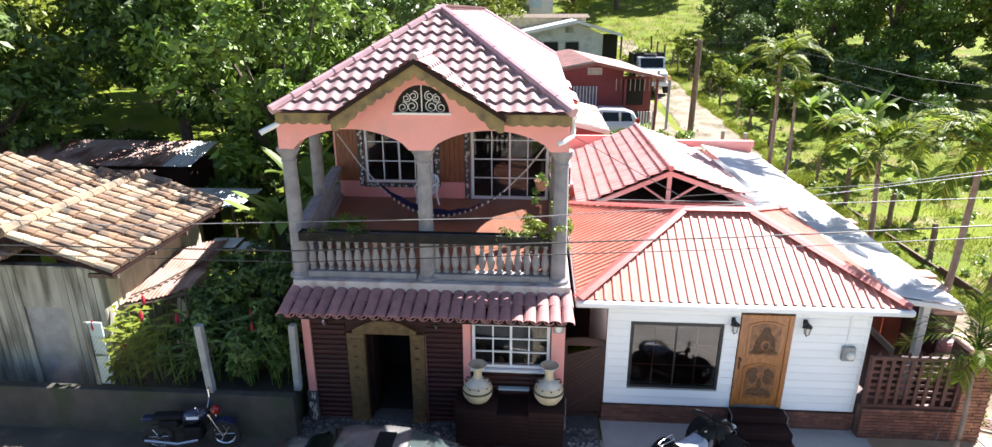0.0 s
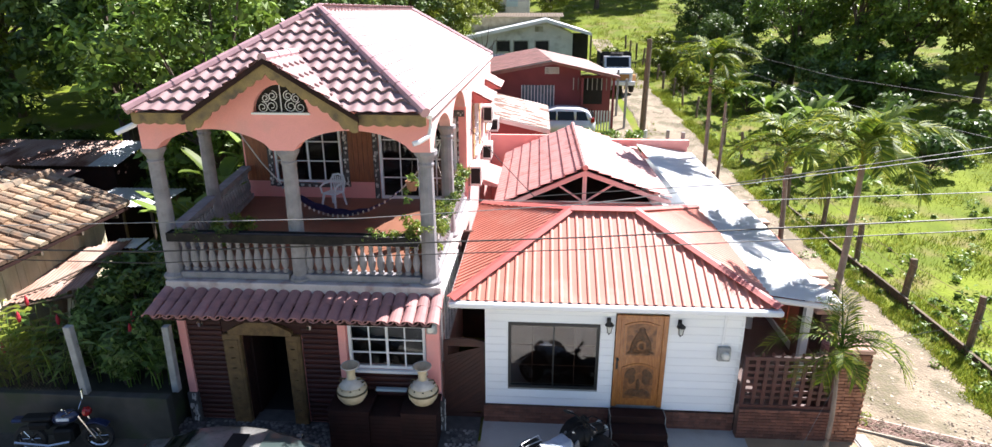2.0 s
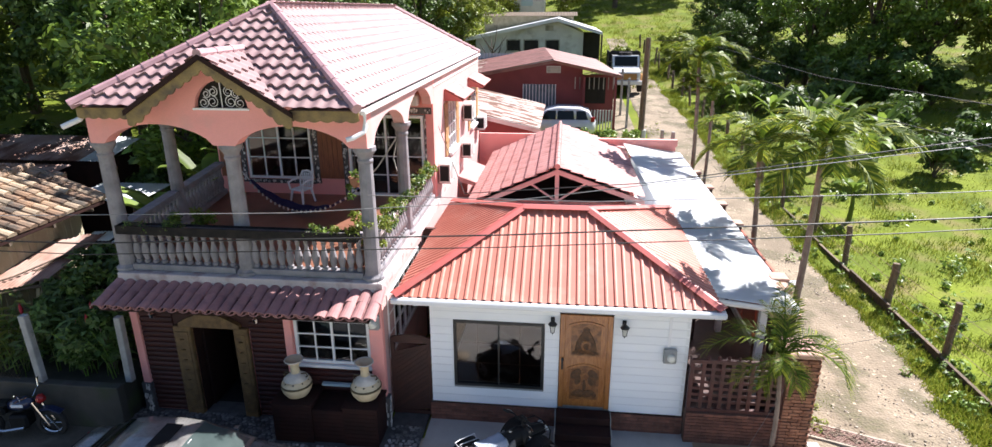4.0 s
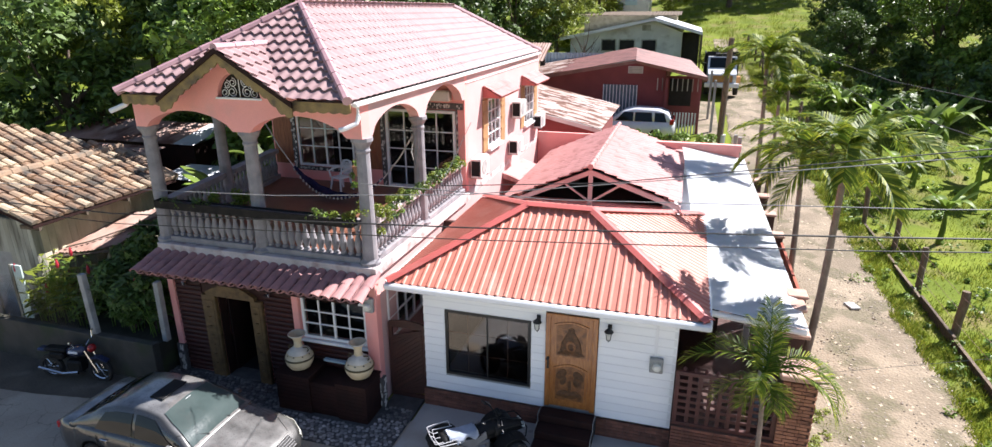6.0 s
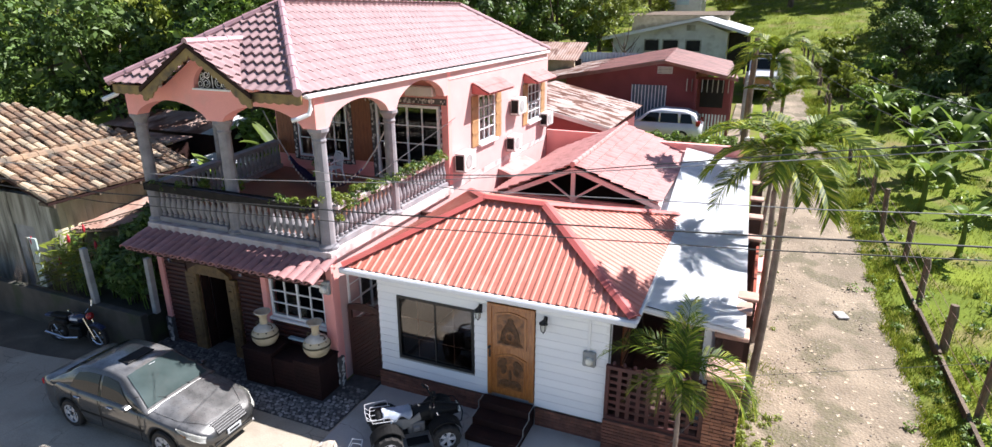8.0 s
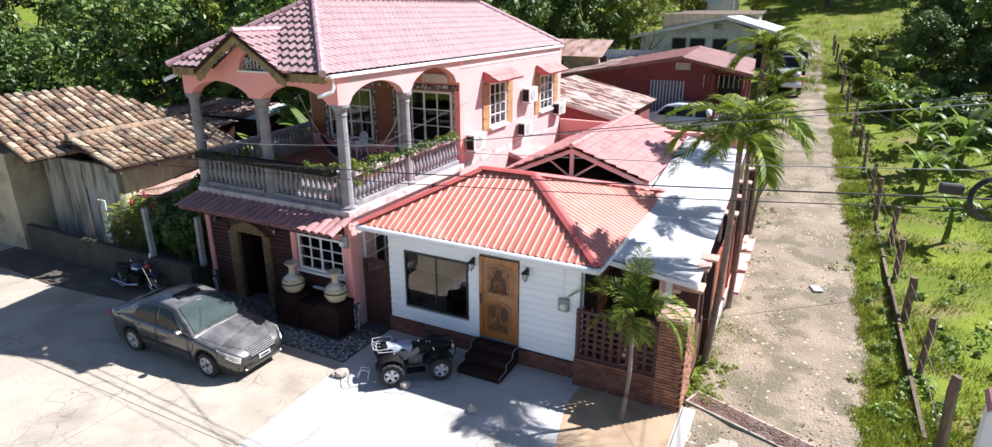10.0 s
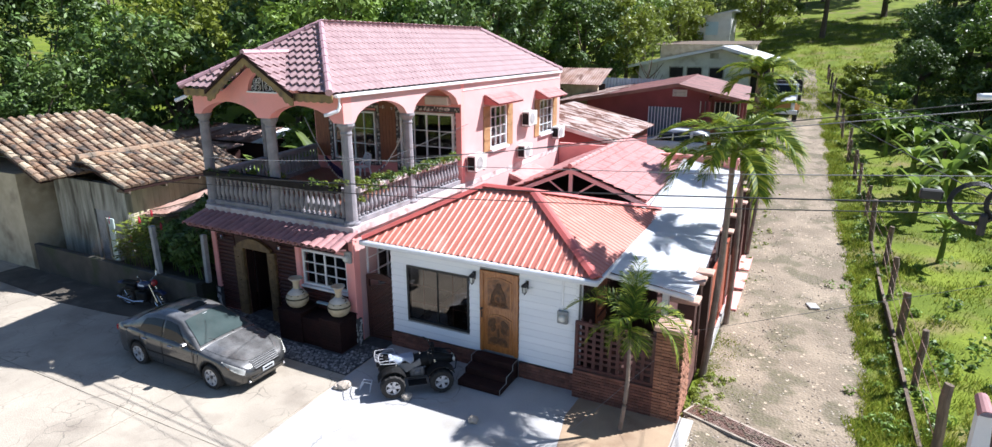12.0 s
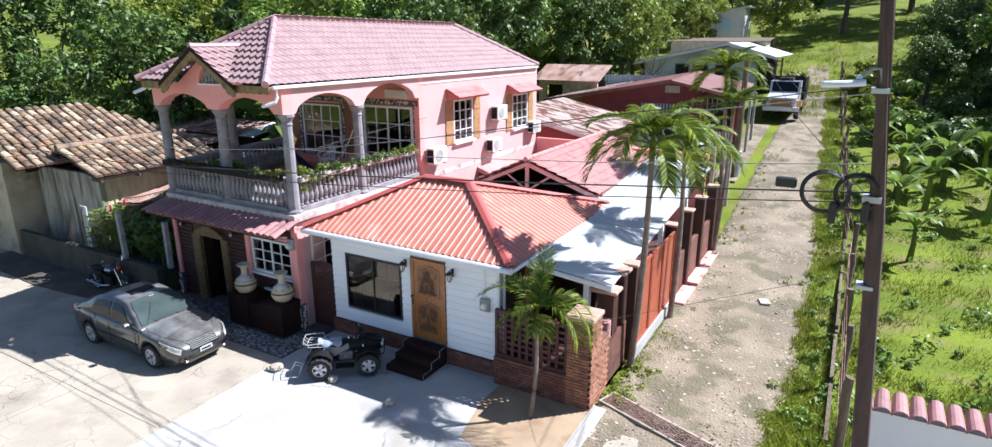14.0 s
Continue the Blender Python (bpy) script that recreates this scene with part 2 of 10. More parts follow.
M_RUST = mat("rusted_corrugated_tin", (0.24, 0.125, 0.085), (0.35, 0.25, 0.21), 1.3, 0.7, metal=0.15, vary=0.25, stain=(0.12, 0.05, 0.03), stain_amt=0.65, stain_scale=1.4, stain_at=0.5, stretch=(1, 0.5, 1))
M_RUSTPALE = mat("pale_rust_streaked_tin", (0.55, 0.47, 0.43), (0.40, 0.27, 0.22), 1.4, 0.65, metal=0.1, vary=0.25, stain=(0.15, 0.065, 0.04), stain_amt=0.85, stain_scale=1.6, stain_at=0.48, stretch=(0.6, 1.5, 1))
M_TIN = mat("bare_galvanised_tin", (0.52, 0.54, 0.56), (0.42, 0.44, 0.46), 1.2, 0.4, metal=0.3, vary=0.1, stain=(0.30, 0.22, 0.17), stain_amt=0.3)
M_REDWALL = mat("brick_red_house_paint", (0.21, 0.05, 0.05), (0.175, 0.042, 0.043), 1.2, 0.8, vary=0.1)
M_REDROOF = mat("dull_red_metal_roof", (0.27, 0.125, 0.105), (0.20, 0.09, 0.078), 1.5, 0.55, vary=0.14, stain=(0.15, 0.075, 0.06), stain_amt=0.5, stain_at=0.5)
M_FARWALL = mat("grey_white_block_wall", (0.60, 0.60, 0.57), (0.50, 0.50, 0.48), 1, 0.85, vary=0.1, stain=(0.38, 0.37, 0.34), stain_amt=0.4)
M_FARWHITE = mat("white_metal_roof", (0.68, 0.70, 0.72), (0.58, 0.60, 0.62), 0.8, 0.4, vary=0.08, stain=(0.4, 0.37, 0.34), stain_amt=0.3)
M_BLUEWALL = mat("pale_blue_tin_wall", (0.42, 0.55, 0.60), (0.36, 0.48, 0.54), 1, 0.6, vary=0.1)
M_CURTAIN = mat("grey_blue_curtain", (0.13, 0.18, 0.21), (0.08, 0.11, 0.13), 4, 0.8, vary=0.2)
M_PLANK = mat("greyed_whitewash_plank", (0.40, 0.39, 0.33), (0.24, 0.235, 0.19), 1.6, 0.9, vary=0.2, rand=0.2, stain=(0.13, 0.12, 0.095), stain_amt=0.5, stain_at=0.5, stretch=(3, 3, 0.5))
M_OLDWALL = mat("ochre_adobe_wall", (0.50, 0.44, 0.31), (0.40, 0.34, 0.23), 2, 0.95, vary=0.2, stain=(0.24, 0.20, 0.14), stain_amt=0.5)
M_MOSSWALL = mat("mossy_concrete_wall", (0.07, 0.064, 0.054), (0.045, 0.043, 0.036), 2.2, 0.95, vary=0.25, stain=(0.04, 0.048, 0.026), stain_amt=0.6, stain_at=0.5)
M_GREYPOST = mat("grey_concrete_post", (0.36, 0.36, 0.35), (0.27, 0.27, 0.26), 4, 0.9, vary=0.15)
M_BARK = mat("grey_brown_bark", (0.13, 0.095, 0.07), (0.08, 0.06, 0.045), 5, 0.95, vary=0.35, bump=0.8, bscale=25, stretch=(3, 3, 0.6))
M_LEAF = mat("broad_green_leaves", (0.175, 0.265, 0.036), (0.11, 0.19, 0.027), 0.25, 0.5, vary=0.2, island=0.5, bump=0, translucent=0.27)
M_LEAFDARK = mat("deep_green_leaves", (0.11, 0.175, 0.032), (0.065, 0.12, 0.024), 0.3, 0.55, vary=0.2, island=0.5, bump=0, translucent=0.22)
M_LEAFLIGHT = mat("yellow_green_leaves", (0.24, 0.28, 0.035), (0.175, 0.225, 0.03), 0.3, 0.5, vary=0.15, island=0.3, bump=0, translucent=0.4)
M_FROND = mat("palm_frond_green", (0.15, 0.23, 0.024), (0.085, 0.15, 0.018), 0.9, 0.5, vary=0.14, island=0.45, bump=0, translucent=0.38, isl_col=(0.26, 0.285, 0.03), spec=0.2)
M_PALMTRUNK = mat("grey_palm_trunk", (0.25, 0.19, 0.15), (0.17, 0.13, 0.10), 4, 0.9, vary=0.25, bump=0.5, bscale=30)
M_BANANA = mat("banana_leaf_green", (0.19, 0.27, 0.045), (0.12, 0.19, 0.034), 1.5, 0.5, vary=0.12, rand=0.35, bump=0, translucent=0.4, spec=0.3)
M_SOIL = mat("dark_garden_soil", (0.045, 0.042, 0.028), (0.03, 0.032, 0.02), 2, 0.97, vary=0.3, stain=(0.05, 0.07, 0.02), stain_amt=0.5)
M_MINT = mat("pale_mint_paint", (0.50, 0.60, 0.56), (0.43, 0.52, 0.49), 2, 0.7, vary=0.1, stain=(0.33, 0.36, 0.33), stain_amt=0.4)
M_BED = mat("grey_paving_mortar", (0.085, 0.08, 0.078), (0.06, 0.057, 0.055), 4, 0.95, vary=0.3)
# Grey painted in for the shadow lines below the siding laps.
M_LAPSHADE = mat("grey_lap_shade", (0.80, 0.805, 0.815), (0.74, 0.745, 0.755), 3, 0.8, vary=0.06)
M_CLOD = mat("brown_gravel", (0.21, 0.165, 0.125), (0.13, 0.10, 0.08), 8, 0.95, vary=0.3, island=0.4, isl_col=(0.36, 0.32, 0.27))
M_DOORPANEL = mat("brown_carved_door_panel", (0.29, 0.118, 0.035), (0.17, 0.065, 0.02), 9, 0.35, vary=0.4, bump=0.8, bscale=45, coat=0.3, stain=(0.07, 0.03, 0.013), stain_amt=0.5, stain_scale=7)
M_VERGE = mat("dark_earth_with_shade", (0.10, 0.083, 0.062), (0.065, 0.055, 0.042), 1.3, 0.97, vary=0.35, stain=(0.15, 0.13, 0.10), stain_amt=0.4, stain_scale=1.5, bump=0.8, bscale=25)
# Sunlit version of the whitewashed planks; the sun is in the colour.
M_CREAMWALL = mat("cream_sunlit_boards", (0.66, 0.60, 0.43), (0.53, 0.47, 0.32), 2, 0.92, vary=0.18, rand=0.12, stain=(0.30, 0.25, 0.17), stain_amt=0.5, stretch=(2, 2, 0.5))
M_BROWNPAVE = mat("brown_stained_paving", (0.40, 0.29, 0.18), (0.32, 0.225, 0.14), 1.4, 0.85, vary=0.3, stain=(0.22, 0.135, 0.075), stain_amt=0.45, stain_scale=1.2, bump=0.4, rand=0.15)
M_TROUGH = mat("dull_black_planter", (0.018, 0.017, 0.017), (0.03, 0.027, 0.024), 6, 0.95, vary=0.2, spec=0.1)
M_FLOWER = mat("red_blossom", (0.55, 0.03, 0.05), (0.45, 0.03, 0.06), 5, 0.6, vary=0.1, bump=0, translucent=0.2)

# ---- mesh helpers ----
WORLD = {}


def thing(name, loc=(0, 0, 0), label="", category="", group="", kind="", rz=0.0):
    ob = new(name)
    ob.empty_display_size = 0.2
    m = pose(*loc, 0, 0, rz)
    ob.matrix_world = m
    WORLD[ob] = m
    return tagged(ob, label, category, group, kind)


def finish(name, bm, material, smooth=False):
    bmesh.ops.recalc_face_normals(bm, faces=bm.faces)
    me = bpy.data.meshes.new(name)
    bm.to_mesh(me)
    bm.free()
    me.materials.append(material)
    if smooth:
        me.polygons.foreach_set("use_smooth", [True] * len(me.polygons))
    return me


def part(name, bm, material, parent, label="", local=False, smooth=False):
    """Links bm as one mesh under a thing or part. Its points are in world metres unless local."""
    inv = WORLD[parent].inverted()
    if not local:
        bm.transform(inv)
    ob = new(name, finish(name, bm, material, smooth))
    ob.parent = parent
    WORLD[ob] = WORLD[parent]
    return tagged(ob, label)


def piece(name, me, m, parent):
    """A piece on shared mesh data, at the world pose m, under parent."""
    ob = new(name, me)
    ob.parent = parent
    ob.matrix_basis = WORLD[parent].inverted() @ m
    WORLD[ob] = m
    return ob


def struct(name, bm, material, label, category, smooth=False):
    ob = new(name, finish(name, bm, material, smooth))
    WORLD[ob] = Matrix()
    return tagged(ob, label, category, kind="structure")


def box(bm, x0, x1, y0, y1, z0, z1, bev=0.0):
    vs = [bm.verts.new(p) for p in ((x0, y0, z0), (x1, y0, z0), (x1, y1, z0), (x0, y1, z0), (x0, y0, z1), (x1, y0, z1), (x1, y1, z1), (x0, y1, z1))]
    fs = [bm.faces.new([vs[i] for i in q]) for q in ((0, 3, 2, 1), (4, 5, 6, 7), (0, 1, 5, 4), (1, 2, 6, 5), (2, 3, 7, 6), (3, 0, 4, 7))]
    if bev:
        es = {e for f in fs for e in f.edges}
        bmesh.ops.bevel(bm, geom=list(es), offset=bev, segments=1, affect='EDGES')
    return bm


def boxes(*rows, bev=0.0):
    bm = bmesh.new()
    for r in rows:
        box(bm, *r, bev=bev)
    return bm


def prism(pts, axis, a, b, bm=None):
    """A polygon of 2D points pushed from a to b along an axis ('x': pts are y, z; 'y': x, z; 'z': x, y)."""
    bm = bm or bmesh.new()
    put = {'x': lambda p, t: (t, p[0], p[1]), 'y': lambda p, t: (p[0], t, p[1]), 'z': lambda p, t: (p[0], p[1], t)}[axis]
    lo = [bm.verts.new(put(p, a)) for p in pts]
    hi = [bm.verts.new(put(p, b)) for p in pts]
    bm.faces.new(lo)
    bm.faces.new(hi[::-1])
    for i in range(len(pts)):
        j = (i + 1) % len(pts)
        bm.faces.new((lo[i], lo[j], hi[j], hi[i]))
    return bm


def lathe(profile, seg=14, at=(0, 0, 0), bm=None, cap=True, flute=0.0):
    """Turns (radius, z) pairs about the z axis."""
    bm = bm or bmesh.new()
    rings = []
    for r, z in profile:
        ring = []
        for i in range(seg):
            a = 2 * math.pi * i / seg
            rr = r * (1 - (flute if i % 2 else 0.0))
            ring.append(bm.verts.new((at[0] + rr * math.cos(a), at[1] + rr * math.sin(a), at[2] + z)))
        rings.append(ring)
    for a, b in zip(rings, rings[1:]):
        for i in range(seg):
            j = (i + 1) % seg
            bm.faces.new((a[i], a[j], b[j], b[i]))
    if cap:
        bm.faces.new(rings[0][::-1])
        bm.faces.new(rings[-1])
    return bm


def tube(path, r, seg=6, bm=None, taper=None, closed=False):
    """A round bar along points; taper gives the radius at each point."""
    bm = bm or bmesh.new()
    pts = [Vector(p) for p in path]
    rings = []
    n = len(pts)
    for i, p in enumerate(pts):
        if closed:
            d = pts[(i + 1) % n] - pts[i - 1]
        else:
            d = pts[min(i + 1, n - 1)] - pts[max(i - 1, 0)]
        d.normalize()
        side = d.cross(Vector((0, 0, 1)))
        if side.length < 0.1:
            side = d.cross(Vector((0, 1, 0)))
        side.normalize()
        up = side.cross(d)
        rad = taper[i] if taper else r
        rings.append([bm.verts.new(p + rad * (math.cos(2 * math.pi * k / seg) * side + math.sin(2 * math.pi * k / seg) * up)) for k in range(seg)])
    pairs = list(zip(rings, rings[1:]))
    if closed:
        pairs.append((rings[-1], rings[0]))
    for a, b in pairs:
        for k in range(seg):
            j = (k + 1) % seg
            bm.faces.new((a[k], a[j], b[j], b[k]))
    if not closed:
        bm.faces.new(rings[0][::-1])
        bm.faces.new(rings[-1])
    return bm


def wall_boxes(axis, a, b, t0, t1, z0, z1, openings=(), bm=None):
    """A wall along x or y from a to b, its faces at t0 and t1, with (a0, a1, z0, z1) openings cut through, as one skin."""
    bm = bm or bmesh.new()
    us = sorted({a, b, *[min(max(v, a), b) for o in openings for v in o[:2]]})
    zs = sorted({z0, z1, *[min(max(v, z0), z1) for o in openings for v in o[2:]]})
    solid = {}
    for i in range(len(us) - 1):
        for j in range(len(zs) - 1):
            um, zm = (us[i] + us[i + 1]) / 2, (zs[j] + zs[j + 1]) / 2
            solid[i, j] = not any(o[0] < um < o[1] and o[2] < zm < o[3] for o in openings)
    made = {}
    def vert(i, j, k):
        if (i, j, k) not in made:
            t = (t0, t1)[k]
            made[i, j, k] = bm.verts.new((us[i], t, zs[j]) if axis == 'x' else (t, us[i], zs[j]))
        return made[i, j, k]
    for (i, j), full in solid.items():
        if not full:
            continue
        for k in (0, 1):
            bm.faces.new([vert(i + p, j + q, k) for p, q in ((0, 0), (1, 0), (1, 1), (0, 1))])
        for di, dj, e in ((-1, 0, ((0, 0), (0, 1))), (1, 0, ((1, 0), (1, 1))), (0, -1, ((0, 0), (1, 0))), (0, 1, ((0, 1), (1, 1)))):
            if not solid.get((i + di, j + dj), False):
                (p0, q0), (p1, q1) = e
                bm.faces.new((vert(i + p0, j + q0, 0), vert(i + p1, j + q1, 0), vert(i + p1, j + q1, 1), vert(i + p0, j + q0, 1)))
    return bm


def sheet(o, U, V, width, vlo, vhi, profile, nu, step=0.0, rise=0.0, vmax=None, scallop=None):
    """A roof sheet: o + u*U + v*V, ribs or waves as profile(u) along its normal, and lapped courses every step up the slope, their edges scalloped."""
    o, U, V = Vector(o), Vector(U).normalized(), Vector(V).normalized()
    Nn = U.cross(V)
    if Nn.z < 0:
        Nn = -Nn
    us = [width * i / nu for i in range(nu + 1)]
    top = max(vhi(u) for u in us) if vmax is None else vmax
    rows = []
    if step:
        k = 0
        while k * step < top:
            rows.append((k * step, (k + 1) * step))
            k += 1
    else:
        rows = [(0.0, top)]
    verts, faces = [], []
    for k, (v0, v1) in enumerate(rows):
        base = len(verts)
        for u in us:
            lo, hi = vlo(u), vhi(u)
            wob = scallop(u) if scallop else 0.0
            for v in (v0 + wob * (k > 0), v1 + wob):
                vv = min(max(v, lo), hi)
                lap = min(max((vv - v0 - wob * (k > 0)) / (v1 - v0), 0.0), 1.0)
                verts.append(o + U * u + V * vv + Nn * (profile(u) + rise * (1 - lap) if step else profile(u)))
        live = [vlo(u) < v1 - 1e-4 and vhi(u) > v0 + 1e-4 for u in us]
        for i in range(nu):
            a, b, c, d = base + 2 * i, base + 2 * i + 2, base + 2 * i + 3, base + 2 * i + 1
            if live[i] or live[i + 1]:
                faces.append((a, b, c, d))
                if step and k and min(vlo(us[i]), vlo(us[i + 1])) < v0:
                    prev = base - 2 * (nu + 1)
                    faces.append((prev + 2 * i + 1, prev + 2 * i + 3, base + 2 * i + 2, base + 2 * i))
    me = bpy.data.meshes.new("sheet")
    me.from_pydata([tuple(v) for v in verts], [], faces)
    bm = bmesh.new()
    bm.from_mesh(me)
    bpy.data.meshes.remove(me)
    bmesh.ops.dissolve_degenerate(bm, dist=1e-4, edges=bm.edges)
    return bm


def wave(period, amp):
    return lambda u: amp * math.cos(2 * math.pi * u / period)


def rib(period, amp, share=0.14, flank=0.06):
    def f(u):
        q = (u / period) % 1.0
        d = min(q, 1 - q)
        return amp * min(1.0, max(0.0, (share / 2 + flank - d) / flank))
    return f

# ---- ground, street, lane ----
PROFILE = ((-400, 0.0), (20, 0.0), (25, 0.12), (30, 0.5), (35, 1.0), (40, 1.5), (48, 2.15), (58, 3.3), (75, 5.2), (100, 9.5), (130, 15.0), (200, 30.0), (400, 60.0))


def ground_z(x, y):
    for (a, za), (b, zb) in zip(PROFILE, PROFILE[1:]):
        if y <= b:
            z = za + (zb - za) * (y - a) / (b - a)
            break
    else:
        z = PROFILE[-1][1]
    if x < -12 and y > 20:
        z += min((-12 - x) * 0.12, 6.0) * min((y - 20) / 15, 1.0)
    if x > 30 and y > 30:
        z += min((x - 30) * 0.05, 4.0) * min((y - 30) / 20, 1.0)
    return z


def build_ground():
    xs = [-600, -300, -150, -90] + [-60 + 2.0 * i for i in range(61)] + [90, 150, 300, 600]
    ys = [-400, -200, -100, -60, -40, -25, -15, -8, 0, 6] + [8 + 1.5 * i for i in range(70)] + [125, 140, 170, 200, 260, 330, 400]
    me = bpy.data.meshes.new("ground")
    vs = [(x, y, ground_z(x, y) - 0.03 + (0.05 * noise.noise((x * 0.35, y * 0.35, 3)) if x > 14.5 or y > 26 else 0.0)) for y in ys for x in xs]
    n = len(xs)
    me.from_pydata(vs, [], [(j * n + i, j * n + i + 1, (j + 1) * n + i + 1, (j + 1) * n + i) for j in range(len(ys) - 1) for i in range(n - 1)])
    me.materials.append(M_GRASSGROUND)
    me.polygons.foreach_set("use_smooth", [True] * len(me.polygons))
    ob = new("ground", me)
    WORLD[ob] = Matrix()
    return tagged(ob, "sloping green meadow ground with dry patches", "ground", kind="structure")


ground = build_ground()


def strip(name, left, right, y0, y1, dy, lift, material, label, category, nx=14):
    """A surface strip along y that follows the ground, between two edge functions."""
    bm = bmesh.new()
    rows = []
    n = int(round((y1 - y0) / dy))
    for j in range(n + 1):
        y = y0 + (y1 - y0) * j / n
        l, r = left(y), right(y)
        rows.append([bm.verts.new((l + (r - l) * i / nx, y, ground_z((l + r) / 2, y) + lift(i / nx, l + (r - l) * i / nx, y))) for i in range(nx + 1)])
    for a, b in zip(rows, rows[1:]):
        for i in range(nx):
            bm.faces.new((a[i], a[i + 1], b[i + 1], b[i]))
    return struct(name, bm, material, label, category, smooth=True)


def lane_lift(q, x, y):
    edge = min(q, 1 - q)
    rut = -0.035 * math.exp(-((q - 0.3) / 0.08) ** 2) - 0.03 * math.exp(-((q - 0.72) / 0.08) ** 2)
    return (-0.055 if edge < 0.01 else 0.02) + rut * 0.6 + 0.03 * noise.noise((x * 0.9, y * 0.6, 1)) + 0.012 * noise.noise((x * 3, y * 3, 7))


def lane_right(y):
    return (12.6 if y < 22 else 12.6 - (y - 22) * 0.045) + 0.22 * noise.noise((0, y * 0.5, 5)) + 0.16 * noise.noise((0, y * 1.7, 8)) - (0.25 if y < 13 else 0)


def lane_left(y):
    return 9.0 - 0.012 * max(y - 18, 0) + 0.12 * noise.noise((4, y * 0.6, 5)) - (0.0 if y > 11.4 else 0.05)


lane = strip("road_lane", lane_left, lane_right, 5.2, 74, 0.25, lane_lift, M_DIRT, "dry stony dirt lane rising between fences and houses", "dirt road", nx=24)

# street: old slabs, new apron slab
bm = boxes((-40, 40, -9.0, 10.6, -0.25, 0.008))
street = struct("road_street", bm, M_STREET, "worn beige concrete street with cracks and dusty stains", "street")


def street_slab_mesh(w, d):
    bm = bmesh.new()
    rnd = random.Random(int(w * 100 + d * 10))
    nx, ny = 8, 6
    g = [[bm.verts.new((w * i / nx, d * j / ny, 0.018 + 0.006 * rnd.random())) for i in range(nx + 1)] for j in range(ny + 1)]
    for j in range(ny):
        for i in range(nx):
            bm.faces.new((g[j][i], g[j][i + 1], g[j + 1][i + 1], g[j + 1][i]))
    b = [bm.verts.new((p[0], p[1], -0.02)) for p in ((0, 0), (w, 0), (w, d), (0, d))]
    bm.faces.new((b[0], b[1], *g[0][::-1]))
    bm.faces.new((b[1], b[2], *[g[j][nx] for j in range(ny, -1, -1)]))
    bm.faces.new((b[2], b[3], *g[ny]))
    bm.faces.new((b[3], b[0], *[g[j][0] for j in range(ny + 1)]))
    return finish("slab", bm, M_STREET)


SLAB_A = street_slab_mesh(2.985, 3.185)
for ix in range(-8, 4):
    for iy in range(-3, 3):
        x, y = ix * 3.0 - 4.6 + 3.0, iy * 3.2 - 0.3
        if x + 3 > 1.45:
            continue
        piece("slab", SLAB_A, pose(x, y, 0.004 * ((ix * 7 + iy * 3) % 3)), street)

struct("pavement_pad", prism([(1.42, 11.3), (1.42, 9.4), (1.65, 3.2), (9.2, 3.2), (8.95, 11.3)], 'z', -0.1, 0.035),
             M_CONCRETE, "smooth pale grey concrete forecourt", "pavement")
paving = struct("pavement_brown", prism([(7.0, 8.9), (7.5, 8.75), (8.93, 9.0), (8.93, 11.0), (6.75, 11.0), (6.72, 10.2)], 'z', 0.0, 0.041), M_BROWNPAVE, "brown stained paving in front of the terrace", "pavement")
kerb = struct("kerb_strip", boxes((8.97, 9.22, 4.0, 11.25, -0.05, 0.06), bev=0.015), M_CONCRETE, "pale concrete kerb strip beside the dirt lane", "kerb")
pebble_bed = struct("pavement_pebbles", boxes((-4.95, 1.36, 9.42, 10.98, -0.05, 0.03), (0.62, 1.36, 10.98, 11.5, -0.05, 0.03)), M_BED,
                    "dark mortar bed set with grey river pebbles", "pavement")

# Earth strip whose dark colour also carries the shade along the garden wall.
struct("ground_verge", prism([(-14.0, 10.2), (-14.0, 9.0), (-9.5, 8.85), (-7.2, 9.05), (-5.6, 9.3), (-4.97, 9.5), (-4.97, 10.2)], 'z', 0.0, 0.043), M_VERGE, "dark earth strip along the garden wall, deepened for its shade", "earth")
strip("pavement_path", lambda y: 7.05, lambda y: 8.3 - 0.012 * (y - 32), 32.6, 46.5, 0.5, lambda q, x, y: 0.05, M_DIRT, "pale beige footpath beside the red house", "path", nx=4)

# ---- pink two-storey house ----
pink = thing("pink_house", (-2.2, 18.0, 0), "two-storey pink plaster house with rose tiled roof and arched balcony", "house")


